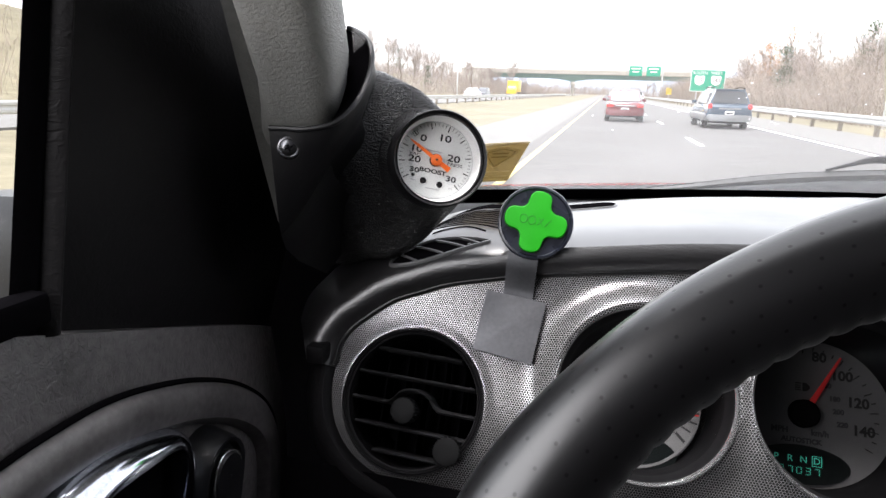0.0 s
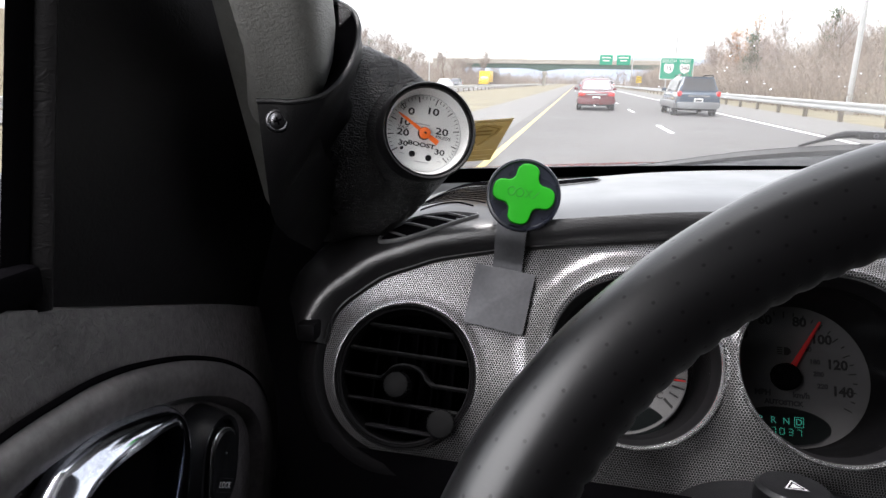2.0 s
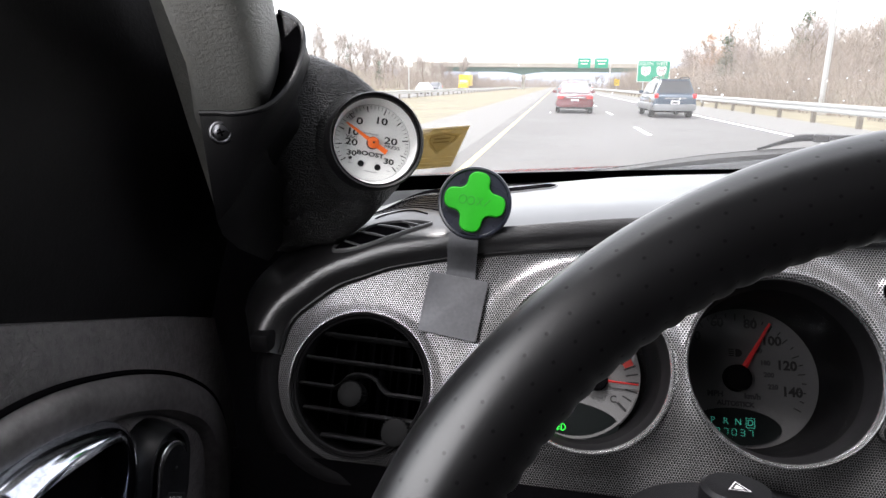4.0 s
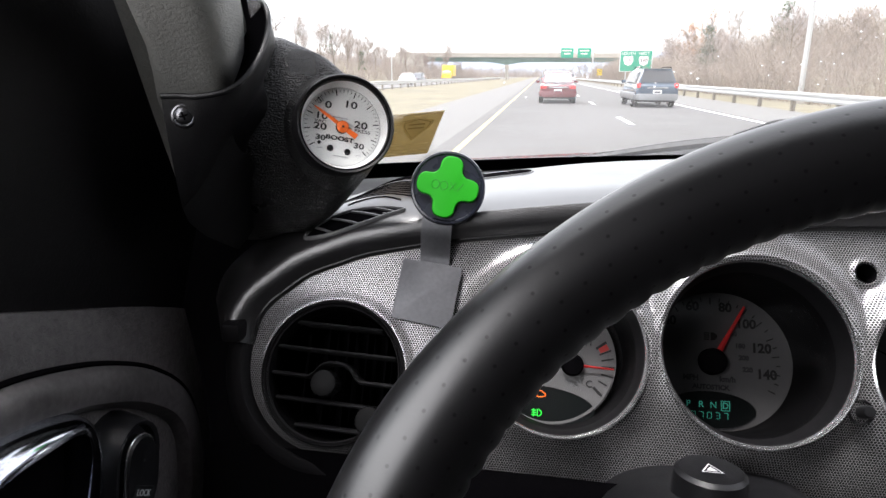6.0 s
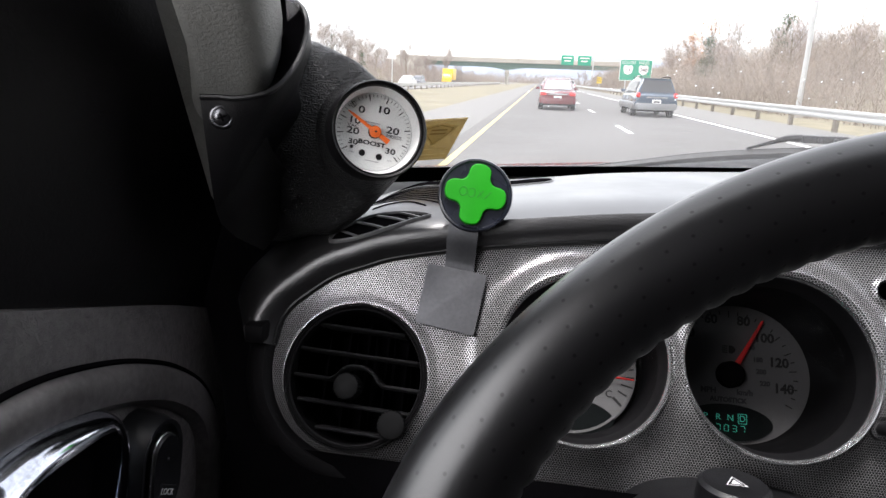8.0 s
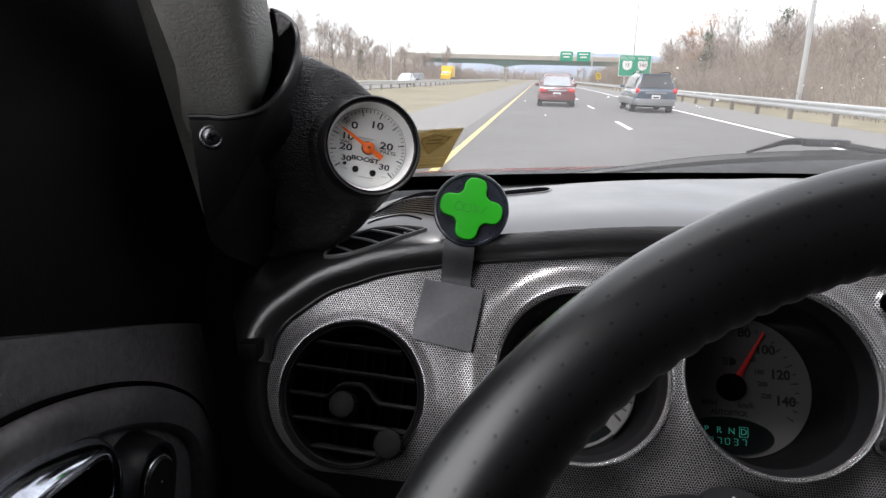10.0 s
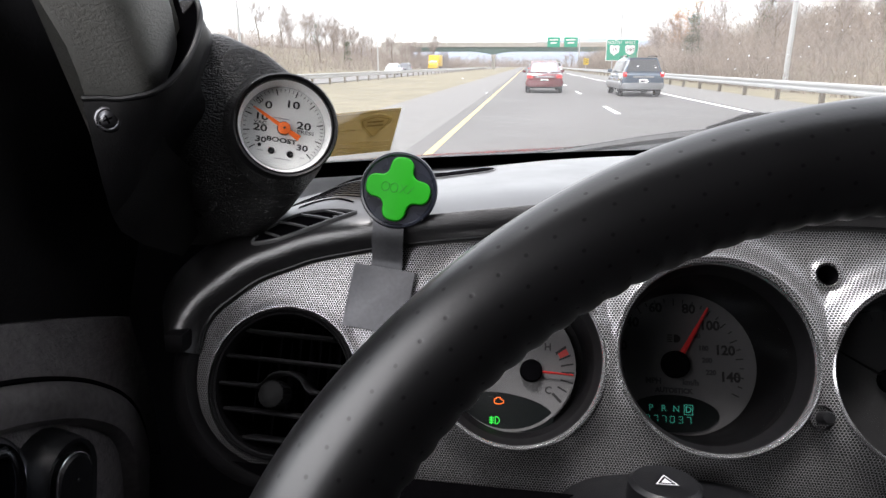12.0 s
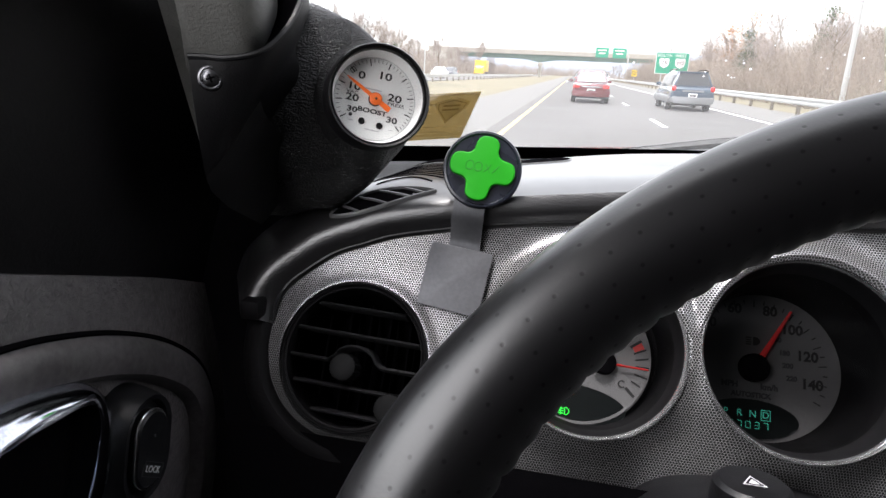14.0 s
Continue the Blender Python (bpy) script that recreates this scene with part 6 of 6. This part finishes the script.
# ---- gauge pod ----
HUB = Vector((-0.0820, 0.3520, 1.2190))
GN = Vector((0.45, -0.87, 0.20)).normalized()
GX0 = Vector((-GN.y, GN.x, 0)).normalized()
GY0 = GN.cross(GX0)
GFRAME = axes(HUB, GX0, GY0, GN)

pod = bare("gauge_pod")
def oval(c, n, rx, ry, k=48, under=0.0):
    """A rounded section; under: how far its lower half draws back beneath the ridge."""
    x = Vector((-n.y, n.x, 0)).normalized()
    y = n.cross(x)
    ring = []
    for i in range(k):
        a = 6.283185 * i / k
        drop = max(0.0, -math.sin(a) - 0.1)
        ring.append(c + x * (rx * math.cos(a)) + y * (ry * math.sin(a) * (1 + min(0.24, under * 30) * drop)) + Vector((-0.2, 1, 0)) * (under * drop))
    return ring
secs = [(HUB + GN * 0.0080, GN, 0.0238, 0.0238), (HUB + GN * 0.0132, GN, 0.0246, 0.0246), (HUB + GN * 0.0140, GN, 0.0256, 0.0256), (HUB + GN * 0.0122, GN, 0.0266, 0.0266),
        (HUB - GN * 0.002, GN, 0.0270, 0.0270), (HUB - GN * 0.016 + Vector((-0.002, 0, 0.0005)), (GN + Vector((0.10, 0, 0))).normalized(), 0.0285, 0.0310, 48, 0.006),
        (Vector((-0.104, 0.366, 1.2165)), Vector((0.62, -0.72, 0.14)).normalized(), 0.0300, 0.0440, 48, 0.015), (Vector((-0.120, 0.370, 1.2150)), Vector((0.80, -0.55, 0.12)).normalized(), 0.033, 0.0530, 48, 0.018),
        (Vector((-0.136, 0.380, 1.2050)), Vector((0.93, -0.35, 0.10)).normalized(), 0.035, 0.0470, 48, 0.012), (Vector((-0.150, 0.388, 1.1980)), Vector((1, -0.15, 0.05)).normalized(), 0.036, 0.0480, 48, 0.006), (Vector((-0.172, 0.392, 1.1900)), Vector((1, 0, 0)), 0.036, 0.0480)]
part("housing", loft([oval(*s) for s in secs[4:]], True, False), GRAIN, pod, "black grained gauge pod housing")
part("gauge_cup", loft([oval(*s) for s in secs[:5]], True, False), SHEATH, pod, "smooth black rim round the gauge")

# sheath round the foot of the pillar, with its rolled lip
LIP = smooth_line([(-0.1527, 0.2955, 1.2367), (-0.1445, 0.2975, 1.2368), (-0.1354, 0.299, 1.2366), (-0.1225, 0.304, 1.2397), (-0.1153, 0.312, 1.2474), (-0.1121, 0.322, 1.2586), (-0.1122, 0.332, 1.2715), (-0.1167, 0.340, 1.2805), (-0.1238, 0.346, 1.2858), (-0.1334, 0.352, 1.2892)], 6)
low = smooth_line([(-0.1535, 0.3055, 1.176), (-0.1485, 0.309, 1.183), (-0.1425, 0.3135, 1.194), (-0.1340, 0.3185, 1.2110), (-0.1254, 0.3235, 1.2240), (-0.1188, 0.3300, 1.2380), (-0.1146, 0.336, 1.2528), (-0.1140, 0.344, 1.2640), (-0.1200, 0.352, 1.2710), (-0.130, 0.360, 1.278)], 6)
rings = []
outw = Vector((0.25, -0.55, 0.0))
for s, o in ((0.0, -0.003), (0.0, 0.0), (0.10, 0.0022), (0.35, 0.0050), (0.65, 0.0050), (0.90, 0.0010), (1.0, -0.006), (1.02, -0.030), (1.06, -0.075)):
    rings.append([a.lerp(b, s) + (outw * o if o > -0.01 else (outw * o).lerp(Vector((0, -0.9 * o, 0)), 1 - bump01((k_ / len(LIP) - 0.45) / 0.15))) for k_, (a, b) in enumerate(zip(LIP, low))])
part("sheath", loft(rings, False), SHEATH, pod, "smooth black sheath round the pillar foot")
skirt = low[:21]
part("skirt", loft([[p + Vector(d) for p in skirt] for d in ((0, 0, 0.004), (0.0, 0.004, -0.004), (-0.001, 0.022, -0.016), (-0.002, 0.060, -0.034))], False), SHEATH, pod, "smooth black skirt below the sheath")
part("lip", tube(LIP, 0.0014, 8), BLACK, pod, "rolled lip edge")
part("inner_wall", loft([LIP[16:], [p + Vector((-0.022, 0.012, -0.012)) for p in LIP[16:]]], False), MATTE, pod)
sm = axes(Vector((-0.1438, 0.2985, 1.2275)), Vector((0.92, 0.38, 0)).normalized(), (0, 0, 1), Vector((0.38, -0.92, 0)).normalized())
sc_ = part("screw", revolve([(0.0060, -0.001), (0.0060, 0.0004), (0.0055, 0.0011), (0.0047, 0.0013), (0.0041, 0.0009), (0.0037, 0.0011), (0.0030, 0.0016), (0.0016, 0.0018), (0.0003, 0.0018)], 36, True), STEEL, pod, "dark steel cross-head screw with washer", m=sm)
for a in (20, 110):
    part("screw_slot", box(0.0040, 0.0009, 0.0010, 0.0002, (0, 0, 0.0015)), MATTE, sc_, m=pose(0, 0, 0, 0, 0, a))
tagged(pod, "black gauge pod screwed to the windscreen pillar", "gauge pod")


def boost_gauge():
    th = bare("boost_gauge", GFRAME)
    R = 0.0216
    P = R / 76.0
    part("bezel", revolve([(0.0241, 0.0005), (0.0241, 0.0120), (0.0238, 0.0126), (0.0234, 0.0118), (0.0233, 0.0085)], 64, False), BLACK, th, "black bezel")
    part("inner_ring", revolve([(0.0234, 0.0100), (0.0230, 0.0085), (0.0219, 0.0012), (0.0215, 0.0003)], 64, False), FACERING, th, "white inner ring")
    face = part("dial", revolve([(0.0225, -0.001), (0.0225, 0.0), (0.002, 0.0)], 64, True), FACE, th, "white dial")
    tilt = -12
    for body, x, y, s, mt in (("0", -23, 43, 15, INK), ("10", 20, 42, 15, INK), ("20", 37, 2, 15, INK), ("30", 30, -38, 12, INK), ("10", -38, 23, 14, INK), ("20", -42, 3, 14, INK), ("30", -43, -18, 11, INK), ("BOOST", -6, -22, 9.3, INK), ("PRESS", 39, -10, 7, INKGREY), ("VAC", -41, 13, 6.4, INKGREY)):
        part("numeral", letters(body, s * P * 1.46, 0.00006, 0.00012 if mt is INK else 0.00002), mt, face, smooth=False, m=pose(x * P, y * P, 0.0002, 0, 0, tilt) @ Matrix.Diagonal((1.24, 0.86, 1, 1)))
    for x, y, w, h in ((-2, 18, 30, 4.5), (-8, -56, 28, 3.5), (-46, -37, 10, 3), (28, -56, 9, 3)):
        part("logo_bar", box(w * P, h * P * 0.40, 0.0001, 0, (0, 0, 0)), INKPALE, face, smooth=False, m=pose(x * P, y * P, 0.0002, 0, 0, tilt))
    def ticks(a0, a1, n, major):
        for i in range(n + 1):
            a = a0 + (a1 - a0) * i / n
            big = i % major == 0
            tick(face, 0, 0, R * (0.80 if big else 0.88), R * 0.955, a, 0.00055 if big else 0.00026, 0.0002, INK)
    ticks(126, 64, 10, 5)
    ticks(64, 2, 10, 5)
    ticks(2, -53, 10, 5)
    ticks(126, 206, 12, 4)
    bm = bmesh.new()
    for x, y, w, h in ((0, 0.0012, 0.0028, 0.0003), (0, -0.0012, 0.0028, 0.0003), (0.0013, 0, 0.0003, 0.0026), (-0.0013, 0, 0.0003, 0.0026)):
        box(w, h, 0.0001, 0, (x, y, 0), bm=bm)
    part("zero_box", bm, INK, face, smooth=False, m=pose(R * 0.86 * math.cos(radians(126)), R * 0.86 * math.sin(radians(126)), 0.0002, 0, 0, 36))
    for x, y, r in ((-26, -39, 6.3), (7, -48, 6.3), (-46, -27, 3.4)):
        part("face_screw", revolve([(r * P, 0.0), (r * P * 0.9, 0.0008), (r * P * 0.5, 0.0009), (r * P * 0.1, 0.0005)], 20, True), BLACK, face, "small dark dial screw", m=pose(x * P, y * P, 0))
    part("edge_line", arc_sheet(R * 0.985, R * 1.0, 0, 360, 0.0001, 64, 0.0001), INKPALE, face, "thin grey line round the dial")
    a = 141
    part("needle", loft([[Vector((r, -w / 2, 0.0022)), Vector((r, w / 2, 0.0022)), Vector((r, w / 2, 0.0029)), Vector((r, -w / 2, 0.0029))] for r, w in ((-0.0092, 0.0030), (-0.0050, 0.0026), (0.0, 0.0022), (0.0150, 0.0013), (0.0185, 0.0004))], True, True), ORANGE, th, "orange needle", smooth=False, m=pose(0, 0, 0, 0, 0, a))
    part("needle_hub", revolve([(0.0032, 0.0020), (0.0032, 0.0034), (0.0024, 0.0040), (0.0004, 0.0041)], 28, True), ORANGE, th, "orange needle hub")
    part("hub_pin", revolve([(0.0007, 0.0040), (0.0005, 0.0044), (0.0001, 0.0045)], 12, True), INK, th)
    # black disc under the hub, drawn in place of its shadow
    part("hub_shadow_disc", revolve([(0.0036, 0.0002), (0.0036, 0.0012), (0.001, 0.0013)], 24, True), INK, th)
    g = part("lens", revolve([(0.0232, 0.0090), (0.012, 0.0093), (0.0005, 0.0094)], 48, True), LENS, th, "clear gauge lens")
    g.visible_shadow = False
    return tagged(th, "white-faced round boost gauge with orange needle", "gauge")


boost_gauge()


# ---- magnetic phone mount ----
def phone_mount():
    dn = Vector((0.10, -0.93, 0.35)).normalized()
    dx = Vector((-dn.y, dn.x, 0)).normalized()
    dy = dn.cross(dx)
    c = Vector((-0.0265, 0.3770, 1.1835)) - dn * 0.004
    th = bare("phone_mount", axes(c, dx, dy, dn))
    part("disc", revolve([(0.0185, -0.012), (0.0215, -0.008), (0.0224, -0.003), (0.0224, 0.0002), (0.0218, 0.0014), (0.0206, 0.0016), (0.0200, 0.0008), (0.002, 0.0006)], 64, True), NAVY, th, "dark navy magnetic disc")
    pts = []
    w, f, c2, reach = 0.0067, 0.0050, 0.0066, 0.0186
    one = []
    for k in range(13):
        a = radians(-90 + 15 * k)
        one.append((reach - c2 + c2 * abs(math.cos(a)) ** 0.75, math.copysign(abs(math.sin(a)) ** 0.85, math.sin(a)) * w))
    for k in range(1, 8):
        a = radians(-90 - 90 * k / 8)
        one.append((w + f + f * math.cos(a), w + f + f * math.sin(a)))
    for q in range(4):
        a = radians(90 * q - 11)
        pts += [(x * math.cos(a) - y * math.sin(a), x * math.sin(a) + y * math.cos(a)) for x, y in one]
    cross = part("cross_pad", plate(pts, 0.0032, 0.0010, 0.0008), GREEN, th, "bright green rubber cross pad")
    for k, (x, kind_) in enumerate(((-0.0058, "o"), (-0.0018, "o"), (0.0024, "x"), (0.0060, "t"))):
        if kind_ == "o":
            bm = tube([Vector((x + 0.0017 * math.cos(6.283185 * i / 18), 0.0019 * math.sin(6.283185 * i / 18), 0.0040)) for i in range(18)], 0.00022, 5, closed=True)
        else:
            bm = tube([Vector((x - 0.0013, -0.0018, 0.0040)), Vector((x + 0.0013, 0.0018, 0.0040))], 0.00022, 5)
            if kind_ == "x":
                box(0.0042, 0.0004, 0.0003, 0, (0, 0, 0), bm=bm)
                for v in bm.verts[-8:]:
                    v.co = Vector((x + v.co.x * 0.6 - v.co.y, -v.co.x * 0.85, 0.0040 + v.co.z))
        part("engraved_mark", bm, GREEN_SHADE, cross, "faint engraved logo mark", m=pose(0, 0.0004, 0, 0, 0, -9) @ Matrix.Diagonal((1.25, 1.35, 1, 1)))
    inv = axes(c, dx, dy, dn).inverted()
    # flat steel tongue: neck and plate, lying on the fascia and bent up behind the disc
    def lift(u, v):
        return inv @ fp(u, v, 0.0034 + 0.0016 * bump01((v - 0.0375) / 0.005) + 0.012 * bump01((v - 0.043) / 0.016))
    neck_l, neck_r = [(-0.0437, 0.0388), (-0.0434, 0.0415), (-0.0432, 0.0450), (-0.0426, 0.0530), (-0.0418, 0.0620), (-0.0408, 0.0720)], [(-0.0254, 0.0370), (-0.0252, 0.0400), (-0.0250, 0.0430), (-0.0243, 0.0510), (-0.0235, 0.0610), (-0.0226, 0.0690)]
    def ribbon(rows_):
        top = [[lift(u, v) for u, v in r] for r in rows_]
        b = bmesh.new()
        loft(top, False, False, b)
        bmesh.ops.recalc_face_normals(b, faces=b.faces)
        bmesh.ops.solidify(b, geom=b.faces[:], thickness=0.0012)
        return b
    def between(a, b_, n):
        return [(a[0] + (b_[0] - a[0]) * i / n, a[1] + (b_[1] - a[1]) * i / n) for i in range(n + 1)]
    neck = ribbon([between(a, b_, 4) for a, b_ in zip(neck_l, neck_r)])
    corners = [(-0.0218, -0.0016), (-0.0168, 0.0361), (-0.0538, 0.0408), (-0.0581, 0.0036)]
    outline = []
    for i, p in enumerate(corners):
        p, q0, q1 = Vector(p), Vector(corners[i - 1]), Vector(corners[(i + 1) % 4])
        e0, e1 = p + (q0 - p).normalized() * 0.0016, p + (q1 - p).normalized() * 0.0016
        for t in (0, 0.25, 0.5, 0.75, 1):
            w = e0.lerp(p, t).lerp(p.lerp(e1, t), t)
            outline.append((w.x, w.y))
    part("tongue", neck, BRACKET, th, "bent grey steel tongue")
    part("plate", plate(outline, 0.0012, 0.0002), BRACKET, th, "flat grey steel plate stuck to the fascia", m=inv @ FRAME @ Matrix.Translation((0, 0, 0.0040)))
    return tagged(th, "magnetic phone mount with green cross pad on a grey steel bracket", "phone mount")


phone_mount()


# ---- inspection sticker on the glass ----
def sticker():
    a, b, c, d = Vector((-0.092, 0.493, 1.217)), Vector((-0.044, 0.483, 1.222)), Vector((-0.073, 0.575, 1.179)), Vector((-0.129, 0.592, 1.171))
    x = (b - a).normalized()
    n = (b - a).cross(a - d).normalized()
    if n.y > 0:
        n = -n
    y = n.cross(x).normalized()
    m = axes((a + b + c + d) / 4 , x, y, n)
    inv = m.inverted()
    q = [inv @ p for p in (a, b, c, d)]
    q[0] = q[0] + (q[0] - q[1]) * 0.35
    q[3] = q[3] + (q[3] - q[2]) * 0.35
    th = bare("inspection_sticker", m)
    part("sheet", plate([(p.x, p.y) for p in q], 0.0003), PAPER, th, "tan paper sheet", smooth=False)
    def at(s, t):
        return q[3].lerp(q[2], s).lerp(q[0].lerp(q[1], s), t)
    def quadp(nm, corners, z, mt):
        bm = bmesh.new()
        bm.faces.new([bm.verts.new((at(s, t).x, at(s, t).y, z)) for s, t in corners])
        part(nm, bm, mt, th, smooth=False)
    badge = [(0.52, 0.84), (0.72, 0.92), (0.92, 0.84), (0.90, 0.72), (0.72, 0.40), (0.54, 0.72)]
    def badge_at(scale, z):
        return [Vector((at(0.72 + (a_ - 0.72) * scale, 0.70 + (b_ - 0.70) * scale).x, at(0.72 + (a_ - 0.72) * scale, 0.70 + (b_ - 0.70) * scale).y, z)) for a_, b_ in badge]
    bm = bmesh.new()
    bm.faces.new([bm.verts.new(p) for p in badge_at(1.0, 0.0006)])
    part("emblem", bm, PAPERINK, th, "grey-brown shield emblem", smooth=False)
    part("emblem_outline", loft([badge_at(0.86, 0.0008), badge_at(0.78, 0.0008)]), PAPER, th, smooth=False)
    for t0_ in (0.76, 0.68):
        quadp("emblem_bar", [(0.62, t0_ + 0.035), (0.82, t0_ + 0.035), (0.82, t0_), (0.62, t0_)], 0.0008, PAPER)
    for t in (0.30, 0.16, 0.06):
        quadp("printed_line", [(0.30, t), (0.95, t), (0.95, t + 0.018), (0.30, t + 0.018)], 0.0006, PAPERINK)
    for t in (0.62, 0.80):
        quadp("printed_line", [(0.28, t), (0.50, t), (0.50, t + 0.02), (0.28, t + 0.02)], 0.0006, PAPERINK)
    quadp("top_band", [(0.0, 0.965), (1.0, 0.965), (1.0, 1.0), (0.0, 1.0)], 0.0006, PAPERINK)
    return tagged(th, "tan inspection sticker on the inside of the windscreen", "sticker")


sticker()

# dried drops on the glass
rng = random.Random(21)
bm = bmesh.new()
for _ in range(420):
    x = rng.uniform(0.06, 0.62) if rng.random() < 0.75 else rng.uniform(-0.08, 0.62)
    t = rng.uniform(0.16, 0.62)
    p = Vector((x + (0.52 - x) * 0.28 * t, yb(x) + 0.004 + (-0.06 - yb(x)) * t, 1.158 + (yb(x) + 0.06) * TAN * t))
    r = rng.uniform(0.0004, 0.0009) * (1.5 if rng.random() < 0.06 else 1)
    nrm = Vector((0, math.sin(RAKE), math.cos(RAKE)))
    s, w = Vector((1, 0, 0)), Vector((0, -math.cos(RAKE), math.sin(RAKE)))
    e = rng.uniform(0.7, 1.5)
    ring = [bm.verts.new(p + nrm * 0.001 + s * (r * math.cos(1.0472 * i)) + w * (r * e * math.sin(1.0472 * i))) for i in range(6)]
    tip = bm.verts.new(p + nrm * (0.001 + r * 0.4))
    for i in range(6):
        bm.faces.new((ring[i], ring[(i + 1) % 6], tip))
tagged(part("water_spots", bm, WATER), "small dried water spots on the windscreen glass", "water spots", kind="stuff")
